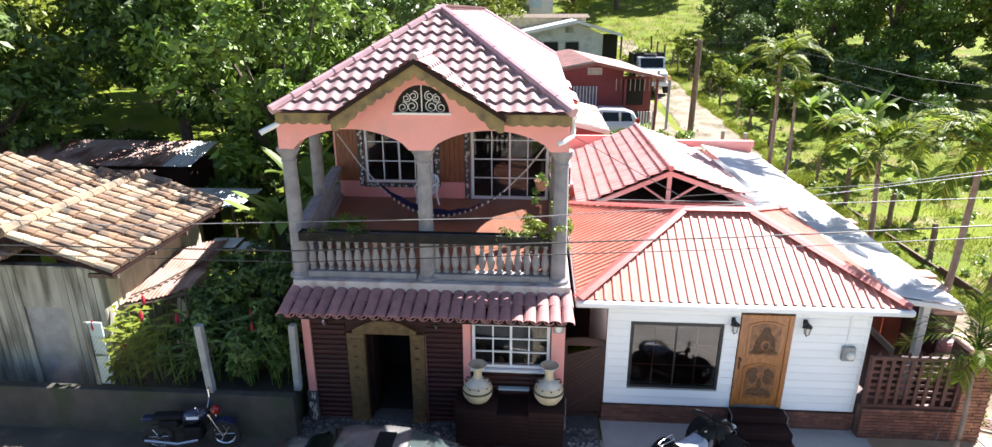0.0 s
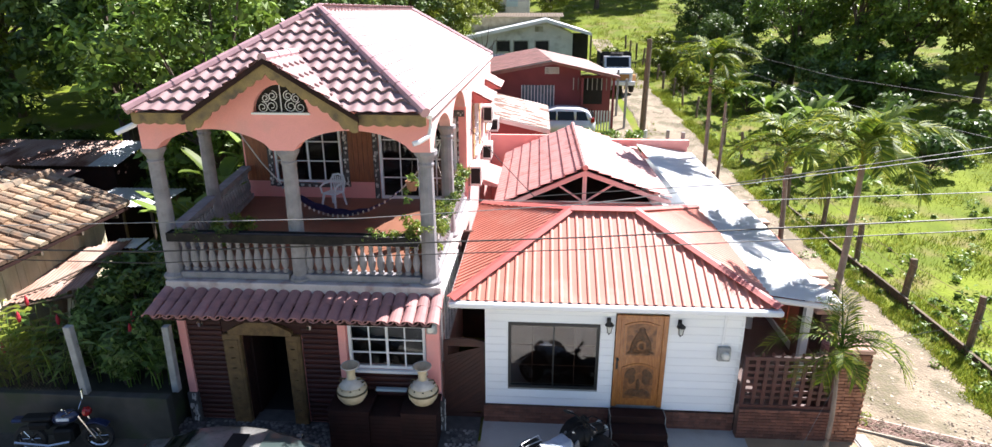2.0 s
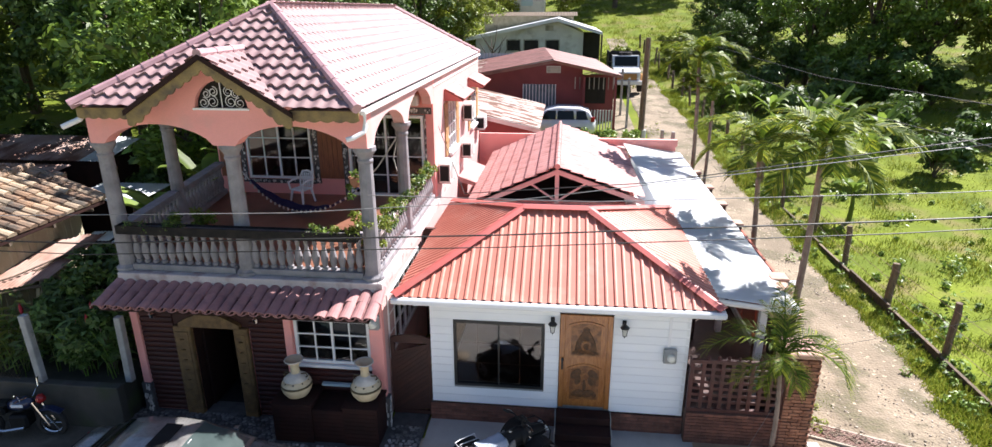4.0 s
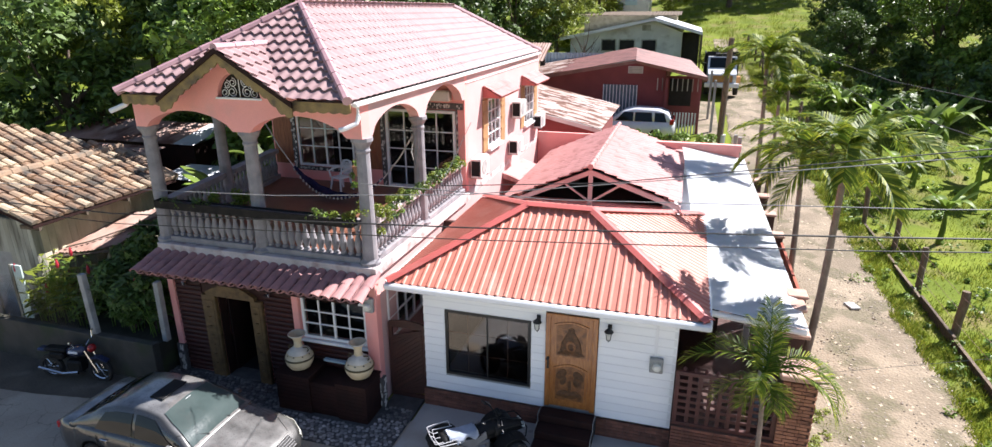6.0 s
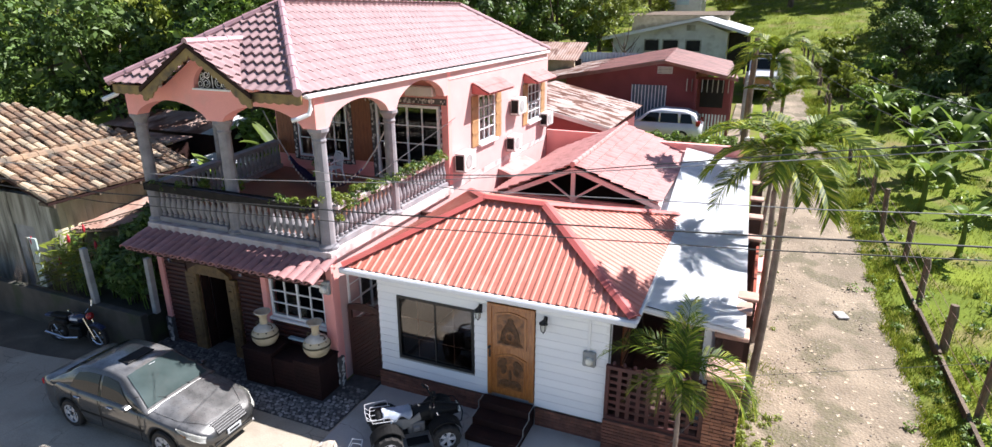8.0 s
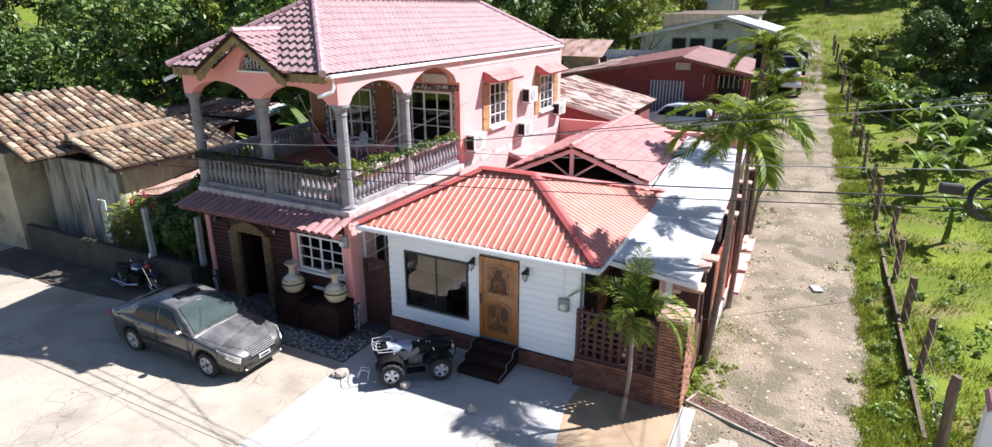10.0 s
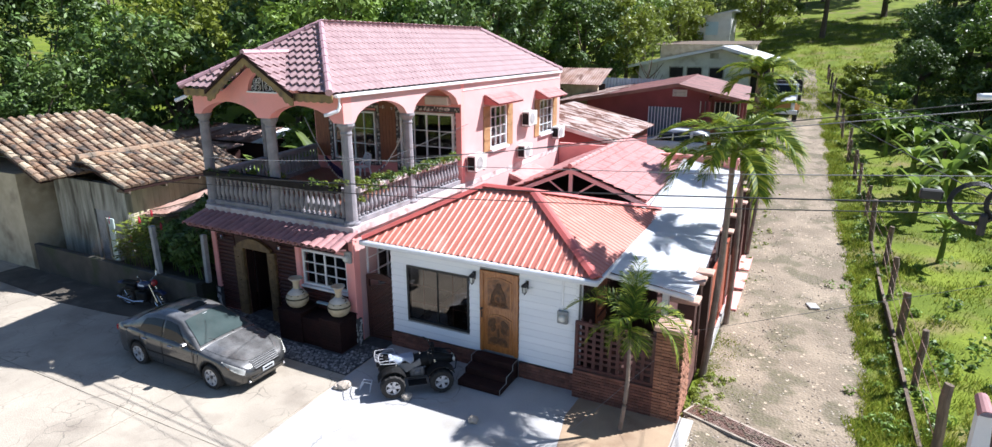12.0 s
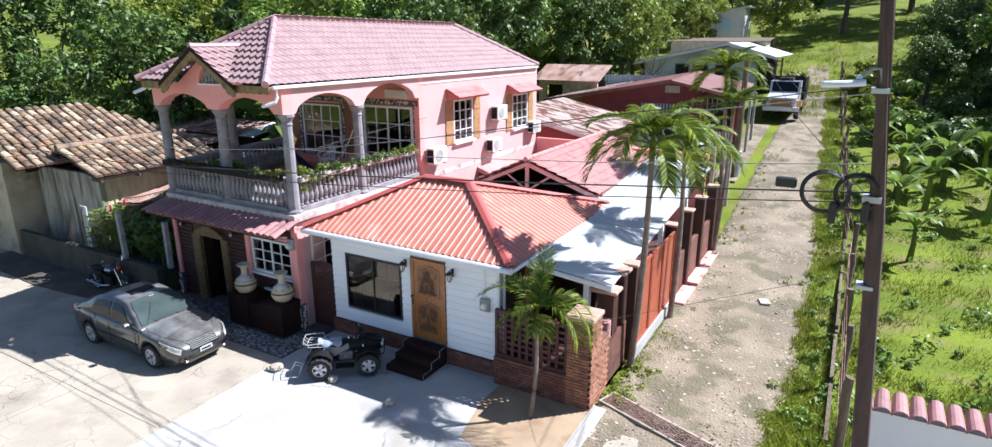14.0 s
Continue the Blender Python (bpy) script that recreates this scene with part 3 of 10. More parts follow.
def grid_window(parent, name, axis, a0, a1, z0, z1, t, cols, rows, label, frame_w=0.06, bar=0.025, depth=0.07, glass=None, frame_mat=None, mull=None):
    """A window with frame, glazing bars and one pane of glass per field; t is the outer face, into the wall is +depth."""
    frame_mat = frame_mat or M_PVC
    glass = glass or M_GLASS
    sgn = 1 if depth > 0 else -1
    d0, d1 = sorted((t, t + depth))
    def bx(bm, u0, u1, w0, w1, v0, v1):
        if axis == 'x':
            box(bm, u0, u1, w0, w1, v0, v1)
        else:
            box(bm, w0, w1, u0, u1, v0, v1)
    bm = bmesh.new()
    bx(bm, a0, a1, d0, d1, z0, z0 + frame_w)
    bx(bm, a0, a1, d0, d1, z1 - frame_w, z1)
    bx(bm, a0, a0 + frame_w, d0, d1, z0 + frame_w, z1 - frame_w)
    bx(bm, a1 - frame_w, a1, d0, d1, z0 + frame_w, z1 - frame_w)
    win = part(name, bm, frame_mat, parent, label)
    i0, i1, j0, j1 = a0 + frame_w, a1 - frame_w, z0 + frame_w, z1 - frame_w
    e0, e1 = sorted((t + 0.012 * sgn, t + depth * 0.75))
    for k in range(1, cols):
        u = i0 + (i1 - i0) * k / cols
        w = bar * 1.9 if mull and k in mull else bar
        bm = bmesh.new()
        bx(bm, u - w / 2, u + w / 2, e0, e1, j0, j1)
        part("glazing_bar", bm, frame_mat, win)
    for k in range(1, rows):
        v = j0 + (j1 - j0) * k / rows
        bm = bmesh.new()
        bx(bm, i0, i1, e0 + 0.004, e1 - 0.004, v - bar / 2, v + bar / 2)
        part("glazing_bar", bm, frame_mat, win)
    g0, g1 = sorted((t + depth * 0.45, t + depth * 0.45 + 0.006 * sgn))
    bm = bmesh.new()
    bx(bm, i0, i1, g0, g1, j0, j1)
    pane = part("pane", bm, glass, win)
    return win


SKEW = -0.17


def splay(bm, y0=11.1):
    """Leans a bmesh of the left side outwards with y, as the house's left wall runs."""
    for v in bm.verts:
        if v.co.x < -3:
            v.co.x += SKEW * (min(v.co.y, 16.9) - y0)
    return bm


# ground floor
bm = wall_boxes('x', -4.68, 0.55, 10.98, 11.18, 0, 3.05, [(-3.43, -2.5, 0, 2.12), (-1.27, 0.33, 1.38, 2.42)])
wall_front = part("wall_front", bm, M_PINK, pink)
part("wall_side", wall_boxes('y', 11.18, 25.35, 0.35, 0.55, 0, 3.05, [(11.9, 14.6, 1.35, 2.75)]), M_PINK_SIDE, pink, "pink side wall, paled in colour to look sunlit")
part("wall_left", splay(boxes((-4.68, -4.48, 11.18, 16.9, 0, 3.05), (-4.68, -4.48, 16.9, 25.35, 0, 3.05))), M_PINK, pink)
part("wall_back", boxes((-5.46, 0.35, 25.15, 25.35, 0, 3.05)), M_PINK, pink)
# Near-black partition and floor put the ground floor room's shade into colour.
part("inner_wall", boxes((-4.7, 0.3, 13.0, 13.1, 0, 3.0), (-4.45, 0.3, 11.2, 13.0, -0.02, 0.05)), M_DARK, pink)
for x0, x1 in ((-4.7, -4.54), (-1.43, -1.28), (0.33, 0.6)):
    part("pilaster", boxes((x0, x1, 10.88, 10.985, 0.0, 2.95), bev=0.008), M_PINK, pink)


def log_mesh(name, w):
    prof = [(0.0, -0.056), (-0.035, -0.05), (-0.05, -0.02), (-0.05, 0.02), (-0.035, 0.05), (0.0, 0.056)]
    return finish(name, prism(prof, 'x', 0, w), M_LOG)


for x0, x1, z0, z1 in ((-4.535, -3.83, 0.06, 2.62), (-2.18, -1.435, 0.06, 2.62), (-1.275, 0.325, 0.06, 1.33), (-3.83, -2.18, 2.45, 2.62)):
    me = log_mesh("log", x1 - x0)
    z = z0 + 0.056
    while z < z1:
        piece("log", me, pose(x0, 10.978, z), wall_front)
        z += 0.116
part("siding_panel", boxes((-3.83, -2.18, 10.955, 10.979, 2.1, 2.62)), M_LOG, pink)
grid_window(pink, "window", 'x', -1.25, 0.31, 1.4, 2.4, 10.95, 4, 3, "white sliding window with small panes", mull=(2,), depth=0.08)
part("window_sill", boxes((-1.3, 0.36, 10.88, 10.97, 1.32, 1.385), bev=0.01), M_PVC, pink)
# carved doorway
for x0, x1 in ((-3.80, -3.43), (-2.5, -2.21)):
    bm = boxes((x0, x1, 10.86, 10.975, 0.0, 2.12), bev=0.015)
    box(bm, x0 + 0.05, x1 - 0.05, 10.845, 10.862, 0.2, 2.0, bev=0.006)
    for k in range(7):
        lathe([(0.0, -0.015), (0.045, -0.012), (0.05, 0.0), (0.0, 0.015)], 8, ((x0 + x1) / 2, 10.85, 0.4 + 0.24 * k), bm, cap=False)
    part("door_jamb", bm, M_GOLD, pink, "carved ochre wooden door jamb")
pts = [(-3.66, 2.12)] + [(-3.66 + 1.3 * i / 12, 2.2 + 0.24 * math.sin(math.pi * i / 12)) for i in range(13)] + [(-2.36, 2.12)]
part("lintel", prism(pts, 'y', 10.85, 10.97), M_GOLD, pink, "carved ochre arched lintel")
part("door", boxes((-3.42, -3.36, 11.2, 12.1, 0.05, 2.1), bev=0.01), M_DARKWOOD, pink, "dark wooden door standing open inwards")
part("door_lining", boxes((-3.434, -3.41, 10.972, 11.19, 0.0, 2.12), (-2.52, -2.496, 10.972, 11.19, 0.0, 2.12), (-3.41, -2.52, 10.972, 11.19, 2.1, 2.124)), M_DARKWOOD, pink)
bm = boxes((-3.41, -2.52, 10.9, 11.3, 0.0, 0.06))
part("threshold", bm, M_GROUT, pink)
# mosaic feet of the pilasters
for i, (x0, x1, top) in enumerate(((-4.73, -4.52, 0.72), (0.3, 0.66, 0.74))):
    foot = part("mosaic_foot", boxes((x0, x1, 10.84, 11.0, 0, top)), M_GROUT, pink, "black mortar foot with pale mosaic stones")
    rnd = random.Random(i)
    for k in range(26):
        r = 0.022 + 0.02 * rnd.random()
        bm = lathe([(0.0, -0.012), (r, -0.006), (r * 0.9, 0.008), (0.0, 0.012)], 6, bm=None, cap=False)
        bm.transform(pose(rnd.uniform(x0 + 0.03, x1 - 0.03), 10.838, rnd.uniform(0.05, top - 0.04), 90, 0, rnd.uniform(0, 180)) @ Matrix.Diagonal((1, rnd.uniform(1.2, 2.0), 1, 1)))
        part("mosaic_stone", bm, M_MOSAICL, foot)
    for k in range(16 if i else 0):
        r = 0.02 + 0.016 * rnd.random()
        bm = lathe([(0.0, -0.012), (r, -0.006), (r * 0.9, 0.008), (0.0, 0.012)], 6, cap=False)
        bm.transform(pose(x1 + 0.002, rnd.uniform(10.87, 10.97), 0.04 + 0.043 * k, 0, 90, 0) @ Matrix.Diagonal((1, rnd.uniform(1.2, 2.0), 1, 1)))
        part("mosaic_stone", bm, M_MOSAICL, foot)

# tiled awning over the ground floor
AW_A, AW_B = Vector((0, 10.12, 2.84)), Vector((0, 10.98, 3.1))


def barrel_tile(length, r0, r1, name, material, seg=7, thick=0.018):
    """A half-round clay tile, lying along +y from its lower end, hollow below."""
    bm = bmesh.new()
    rings = []
    for q, r in ((0.0, r0), (1.0, r1)):
        rings.append([[bm.verts.new((-(r - k) * math.cos(math.pi * i / seg), q * length, (r - k) * math.sin(math.pi * i / seg))) for i in range(seg + 1)] for k in (0, thick)])
    for i in range(seg):
        bm.faces.new((rings[0][0][i], rings[0][0][i + 1], rings[1][0][i + 1], rings[1][0][i]))
        bm.faces.new((rings[0][1][i + 1], rings[0][1][i], rings[1][1][i], rings[1][1][i + 1]))
        for e in (0, 1):
            bm.faces.new((rings[e][0][i], rings[e][0][i + 1], rings[e][1][i + 1], rings[e][1][i]))
    return finish(name, bm, material, smooth=False)


awn = part("awning_deck", prism([(10.2, 2.80), (10.98, 3.04), (10.98, 3.0), (10.2, 2.76)], 'x', -4.74, 0.58), M_DARKWOOD, pink, "dark boarded deck of the tiled awning")
TILE_MESH = barrel_tile(0.50, 0.125, 0.10, "tile", M_TILE)
FLAT = Matrix.Diagonal((1, 1, 0.74, 1))
TILE_PAN = barrel_tile(0.50, 0.10, 0.12, "tile_pan", M_TILE)
slope = math.degrees(math.atan2(AW_B.z - AW_A.z, AW_B.y - AW_A.y))
rnd = random.Random(4)
for i in range(24):
    x = -4.72 + 0.2313 * i
    for j in range(2):
        y = AW_A.y + 0.42 * j
        z = AW_A.z + 0.42 * j * (AW_B.z - AW_A.z) / (AW_B.y - AW_A.y) + 0.012 - 0.012 * j
        piece("roof_tile", TILE_MESH, pose(x + rnd.uniform(-0.008, 0.008), y + rnd.uniform(-0.015, 0.015), z, slope, 0, rnd.uniform(-1.5, 1.5)) @ FLAT, awn)
        if i < 23:
            piece("roof_tile", TILE_PAN, pose(x + 0.12, y + 0.02, z + 0.045, slope, 180, 0) @ FLAT, awn)
for x in (-4.62, -1.36, 0.4):
    part("bracket", prism([(10.9, 2.55), (10.9, 2.9), (10.3, 2.78), (10.3, 2.72), (10.72, 2.7)], 'x', x - 0.05, x + 0.05), M_GATEWOOD, pink, "reddish wooden awning bracket")

# balcony slab, floor, rails
part("balcony_slab", splay(boxes((-4.8, 0.66, 10.86, 16.62, 3.06, 3.26), (-4.68, 0.55, 16.62, 25.35, 3.055, 3.255), bev=0.012)), M_SLAB, pink, "pale weathered concrete balcony slab")
part("balcony_floor", splay(boxes((-4.6, 0.42, 11.1, 16.6, 3.264, 3.275))), M_REDFLOOR, pink, "dark red tiled balcony floor")
BALUSTER = finish("baluster", lathe([(0.05, 0.0), (0.062, 0.02), (0.062, 0.06), (0.042, 0.075), (0.05, 0.1), (0.075, 0.2), (0.078, 0.27), (0.055, 0.38), (0.036, 0.46), (0.034, 0.5),
                                     (0.05, 0.53), (0.038, 0.555), (0.058, 0.6), (0.058, 0.66)], 10), M_STONE, smooth=False)


def rail_run(p, q, n, name_label, top_mat):
    a, b = Vector((*p, 0)), Vector((*q, 0))
    ln = (b - a).length
    m = Matrix.Translation(a) @ pose(0, 0, 0, 0, 0, math.degrees(math.atan2(b.y - a.y, b.x - a.x)))
    def bar(z0, z1, ww):
        bm = boxes((0, ln, -ww, ww, z0, z1), bev=0.012)
        bm.transform(m)
        return bm
    run = part("balustrade", bar(3.262, 3.4, 0.11), M_STONE, pink, name_label)
    part("top_rail", bar(4.06, 4.18, 0.13), top_mat, run)
    for i in range(n):
        piece("baluster", BALUSTER, Matrix.Translation((0, 0, 3.4)) @ m @ pose(ln * (i + 0.5) / n, 0, 0), run)


rail_run((-4.5, 11.12), (-2.33, 11.12), 12, "grey cast stone balustrade along the balcony front", M_STONE)
rail_run((-2.01, 11.12), (0.26, 11.12), 13, "grey cast stone balustrade along the balcony front", M_STONE)
rail_run((0.44, 11.28), (0.44, 13.58), 13, "grey cast stone balustrade with pale coping, balcony side", M_SLAB)
rail_run((0.44, 13.92), (0.44, 16.5), 14, "grey cast stone balustrade with pale coping, balcony side", M_SLAB)
rail_run((-4.71, 11.3), (-5.09, 13.56), 12, "grey cast stone balustrade on the shaded balcony side", M_STONE)
rail_run((-5.15, 13.92), (-5.58, 16.48), 13, "grey cast stone balustrade on the shaded balcony side", M_STONE)

COLUMN = finish("column", lathe([(0.22, 0.0), (0.22, 0.06), (0.18, 0.09), (0.158, 0.12), (0.148, 0.9), (0.132, 2.3), (0.15, 2.33), (0.15, 2.36), (0.134, 2.38), (0.14, 2.42),
                                 (0.2, 2.52), (0.215, 2.53), (0.215, 2.6)], 20, flute=0.03), M_STONE)
for x, y in ((-4.67, 11.12), (-2.12, 11.12), (0.43, 11.12), (0.43, 13.75), (-5.12, 13.75)):
    piece("column", COLUMN, pose(x, y, 3.262), pink)


def arch_pts(a, b, spring, crown, n=18, power=0.62):
    return [(a + (b - a) * i / n, spring + (crown - spring) * max(math.sin(math.pi * i / n), 0) ** power) for i in range(n + 1)]


gx, gz0, gr = -2.085, 6.53, 0.5
left = [(-4.76, 5.862)] + arch_pts(-4.49, -2.34, 5.862, 6.24) + [(gx, 5.862), (gx, gz0), (gx - gr, gz0)] + \
       [(gx - gr * math.cos(math.pi * i / 16), gz0 + gr * math.sin(math.pi * i / 16)) for i in range(1, 9)] + [(gx, 7.42), (-3.46, 6.56), (-4.76, 6.56)]
right = [(gx, 5.862)] + arch_pts(-1.93, 0.22, 5.862, 6.24) + [(0.55, 5.862), (0.55, 6.56), (-0.78, 6.56), (gx, 7.42)] + \
        [(gx + gr * math.sin(math.pi * i / 16), gz0 + gr * math.cos(math.pi * i / 16)) for i in range(0, 9)] + [(gx, gz0)]
part("arch_wall", prism(left, 'y', 10.92, 11.24), M_PINK, pink)
part("arch_wall", prism(right, 'y', 10.92, 11.24), M_PINK, pink)
ys = [(11.24, 5.862)] + arch_pts(11.34, 13.58, 5.862, 6.3, power=0.55) + arch_pts(13.92, 16.42, 5.862, 6.42, power=0.55) + [(16.6, 5.862), (16.6, 6.56), (11.24, 6.56)]
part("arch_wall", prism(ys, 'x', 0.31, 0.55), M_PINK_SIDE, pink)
part("arch_wall", splay(prism(ys, 'x', -4.78, -4.56)), M_PINK, pink)
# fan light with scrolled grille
# Dark half disc set behind the opening in place of its shade.
fan = part("fan_light", prism([(gx - gr, gz0)] + [(gx - gr * math.cos(math.pi * i / 16), gz0 + gr * math.sin(math.pi * i / 16)) for i in range(1, 16)] + [(gx + gr, gz0)], 'y', 11.04, 11.06), M_DARK, pink, "near-black sheet standing for the gable opening's shade")
part("sill", boxes((gx - gr - 0.03, gx + gr + 0.03, 10.9, 10.98, gz0 - 0.02, gz0 + 0.015)), M_PVC, fan)


def scroll(cx, cz, r, turns, start, flip):
    pts = []
    for i in range(int(16 * turns) + 1):
        a = start + flip * 2 * math.pi * i / 16
        rr = r * (1 - 0.75 * i / (16 * turns))
        pts.append((cx + rr * math.cos(a), 10.97, cz + rr * math.sin(a)))
    return pts


for s in (-1, 1):
    for cx, cz, r in ((0.17, 0.12, 0.11), (0.34, 0.1, 0.1), (0.14, 0.3, 0.09), (0.27, 0.26, 0.08)):
        part("iron_scroll", tube(scroll(gx + s * cx, gz0 + cz, r, 1.6, math.pi / 2, s), 0.0085, 4), M_PVC, fan)
part("iron_bar", tube([(gx, 10.97, gz0), (gx, 10.97, gz0 + gr)], 0.012, 4), M_PVC, fan)

# upper rooms
UW = [(-4.82, -2.86, 3.68, 5.5), (-1.86, 0.3, 3.3, 5.56)]
part("wall_upper_front", wall_boxes('x', -5.66, 0.55, 16.6, 16.8, 3.26, 6.5, UW), M_PINK, pink)
part("wall_upper_side", wall_boxes('y', 16.8, 25.35, 0.35, 0.55, 3.26, 6.56, [(18.62, 19.92, 4.12, 5.62), (23.05, 24.45, 4.08, 5.5)]), M_PINK_SIDE, pink, "pink side wall, paled in colour to look sunlit")
part("wall_upper_left", boxes((-5.66, -5.46, 16.8, 25.35, 3.26, 6.56)), M_PINK, pink)
part("wall_upper_back", boxes((-5.46, 0.35, 25.15, 25.35, 3.26, 6.56)), M_PINK, pink)
# Upper rooms' shade, as near-black partitions and floor.
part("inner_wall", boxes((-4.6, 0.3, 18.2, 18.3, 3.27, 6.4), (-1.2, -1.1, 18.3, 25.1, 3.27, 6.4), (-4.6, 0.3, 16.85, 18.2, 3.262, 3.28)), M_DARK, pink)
grid_window(pink, "window", 'x', -4.78, -2.9, 3.72, 5.46, 16.56, 4, 3, "white-framed balcony window with square panes", depth=0.1, mull=(2,))
grid_window(pink, "sliding_door", 'x', -1.84, 0.28, 3.29, 5.54, 16.55, 4, 4, "white-framed sliding glass balcony door", depth=0.1, mull=(2,), frame_w=0.075)
for x0, x1, z0, z1 in ((-4.98, -4.83, 3.6, 5.75), (-2.85, -2.7, 3.6, 5.75), (-4.83, -2.85, 3.58, 3.69), (-4.98, 0.5, 5.58, 5.75), (-2.02, -1.87, 3.28, 5.58), (0.3, 0.34, 3.28, 5.58)):
    bd = part("mosaic_border", boxes((x0, x1, 16.57, 16.605, z0, z1)), M_GROUT, pink, "dark border set with pale mosaic stones")
    rnd = random.Random(int((x0 + z0) * 50))
    bm = bmesh.new()
    for k in range(int((x1 - x0) * (z1 - z0) * 120) + 6):
        r = rnd.uniform(0.03, 0.05)
        b2 = lathe([(0.0, -0.01), (r, -0.005), (r * 0.85, 0.01), (0.0, 0.014)], 6, cap=False)
        b2.transform(pose(rnd.uniform(x0 + 0.03, x1 - 0.03), 16.57, rnd.uniform(z0 + 0.03, z1 - 0.03), 90, 0, rnd.uniform(0, 180)))
        tmp = bpy.data.meshes.new("t")
        b2.to_mesh(tmp)
        b2.free()
        bm.from_mesh(tmp)
        bpy.data.meshes.remove(tmp)
    tagged(part("mosaic", bm, M_MOSAICL, bd), kind="stuff")
for x0, x1 in ((-5.6, -4.98), (-2.7, -2.02)):
    if x1 - x0 > 0.2:
        for k in range(5):
            w = (x1 - x0) / 5
            part("wall_panel", boxes((x0 + w * k, x0 + w * (k + 1) - 0.006, 16.565, 16.6, 3.75, 6.4)), M_PANEL, pink, "reddish brown varnished wall board")

# side windows with tiled hoods and shutters
for y0, y1, z0, z1 in ((18.62, 19.92, 4.12, 5.62), (23.05, 24.45, 4.08, 5.5)):
    grid_window(pink, "window", 'y', y0, y1, z0, z1, 0.57, 3, 4, "white side window with small panes", depth=-0.1)
    part("window_sill", boxes((0.55, 0.68, y0 - 0.06, y1 + 0.06, z0 - 0.09, z0 - 0.005), bev=0.012), M_PVC, pink)
    for ya, yb in ((y0 - 0.52, y0 - 0.04), (y1 + 0.04, y1 + 0.5)):
        sh = part("shutter", boxes((0.556, 0.585, ya, yb, z0 - 0.05, z1 + 0.02), bev=0.006), M_SHUTTER, pink, "open ochre wooden shutter")
        for k in range(1, 4):
            part("batten", boxes((0.586, 0.602, ya + 0.02, yb - 0.02, z0 + (z1 - z0) * k / 4 - 0.04, z0 + (z1 - z0) * k / 4 + 0.04)), M_SHUTTER, sh)
    hood = part("window_hood", prism([(0.552, z1 + 0.42), (1.1, z1 + 0.12), (1.1, z1 + 0.08), (0.552, z1 + 0.1)], 'y', y0 - 0.45, y1 + 0.3), M_REDCAP, pink, "small red tiled window hood")
    hs = sheet((1.13, y0 - 0.48, z1 + 0.13), (0, 1, 0), (-0.56, 0, 0.3), y1 - y0 + 0.8, lambda u: 0, lambda u: 0.635, wave(0.16, 0.018), 60, 0.32, 0.02)
    part("hood_tiles", hs, M_MIDROOF, hood)

# roof of the pink house
RX0, RX1, RY0, RY1, RZ, RR, RZT = -4.62, 0.58, 10.44, 25.42, 6.62, 2.8, 8.28
rw, rl = RX1 - RX0, RY1 - RY0
sl = math.hypot(RR, RZT - RZ)
TW, TA, TS, TR = 0.25, 0.0125, 0.298, 0.044
SCALLOP = wave(TW, 0.036)
GX, GY0, GZ, GE, GEZ = -2.09, 10.42, 7.46, 1.5, 6.5


def under_gable(u):
    g = GZ - abs(RX0 + u - GX) * (GZ - GEZ) / GE
    return max(0.0, (g - RZ) * sl / (RZT - RZ))


roof = part("roof_front", sheet((RX0, RY0, RZ), (1, 0, 0), (0, RR, RZT - RZ), rw, under_gable, lambda u: sl * (1 - abs(u - rw / 2) / (rw / 2)), wave(TW, TA), 168, TS, TR, scallop=SCALLOP), M_ROOFPINK, pink)
part("roof_right", sheet((RX1, RY0, RZ), (0, 1, 0), (-rw / 2, 0, RZT - RZ), rl, lambda u: 0, lambda u: sl * min(1, u / RR, (rl - u) / RR), wave(TW, TA), 480, TS, TR * 0.36, scallop=wave(TW, 0.022)), M_ROOFPINK, pink)
bm = sheet((RX0, RY0, RZ), (0, 1, 0), (rw / 2, 0, RZT - RZ), rl, lambda u: 0, lambda u: sl * min(1, u / RR, (rl - u) / RR), wave(TW, TA), 220, TS, TR)
for v in bm.verts:
    v.co.x += SKEW * (min(v.co.y, 16.9) - RY0) * max(0.0, 1 - (v.co.z - RZ) / (RZT - RZ))
part("roof_left", bm, M_ROOFPINK, pink)
part("roof_back", sheet((RX0 - 1.1, RY1, RZ), (1, 0, 0), (0, -RR, RZT - RZ), rw + 1.1, lambda u: 0, lambda u: sl * min(u / (rw / 2 + 1.1), (rw + 1.1 - u) / (rw / 2)), wave(TW, TA), 80, TS, TR), M_ROOFPINK, pink)
part("ceiling", splay(boxes((-4.64, 0.5, 11.24, 16.9, 6.5, 6.56), (-4.64, 0.5, 16.9, 25.3, 6.5, 6.56))), M_SLAB, pink)
for x0, x1 in ((-4.58, -3.5), (-0.7, 0.54)):
    part("soffit", boxes((x0, x1, 10.62, 10.9, 6.52, 6.57)), M_SLAB, pink)
xm = (RX0 + RX1) / 2


CAP_MESHES = {}


def cap_line(name, pts, r, parent, material):
    """Overlapping half-round ridge pieces along a line."""
    for a, b in zip(pts, pts[1:]):
        a, b = Vector(a), Vector(b)
        n = max(1, int((b - a).length / 0.42))
        step_l = (b - a).length / n
        key = (round(step_l, 4), r, material.name)
        if key not in CAP_MESHES:
            CAP_MESHES[key] = finish(name, tube([(0, 0, 0), (0, 0, -step_l * 1.08)], 1, 8, taper=[r * 1.08, r * 0.94]), material)
        q = (b - a).to_track_quat('-Z', 'Y').to_matrix().to_4x4()
        for k in range(n):
            piece(name, CAP_MESHES[key], Matrix.Translation(a + (b - a) * k / n) @ q, parent)


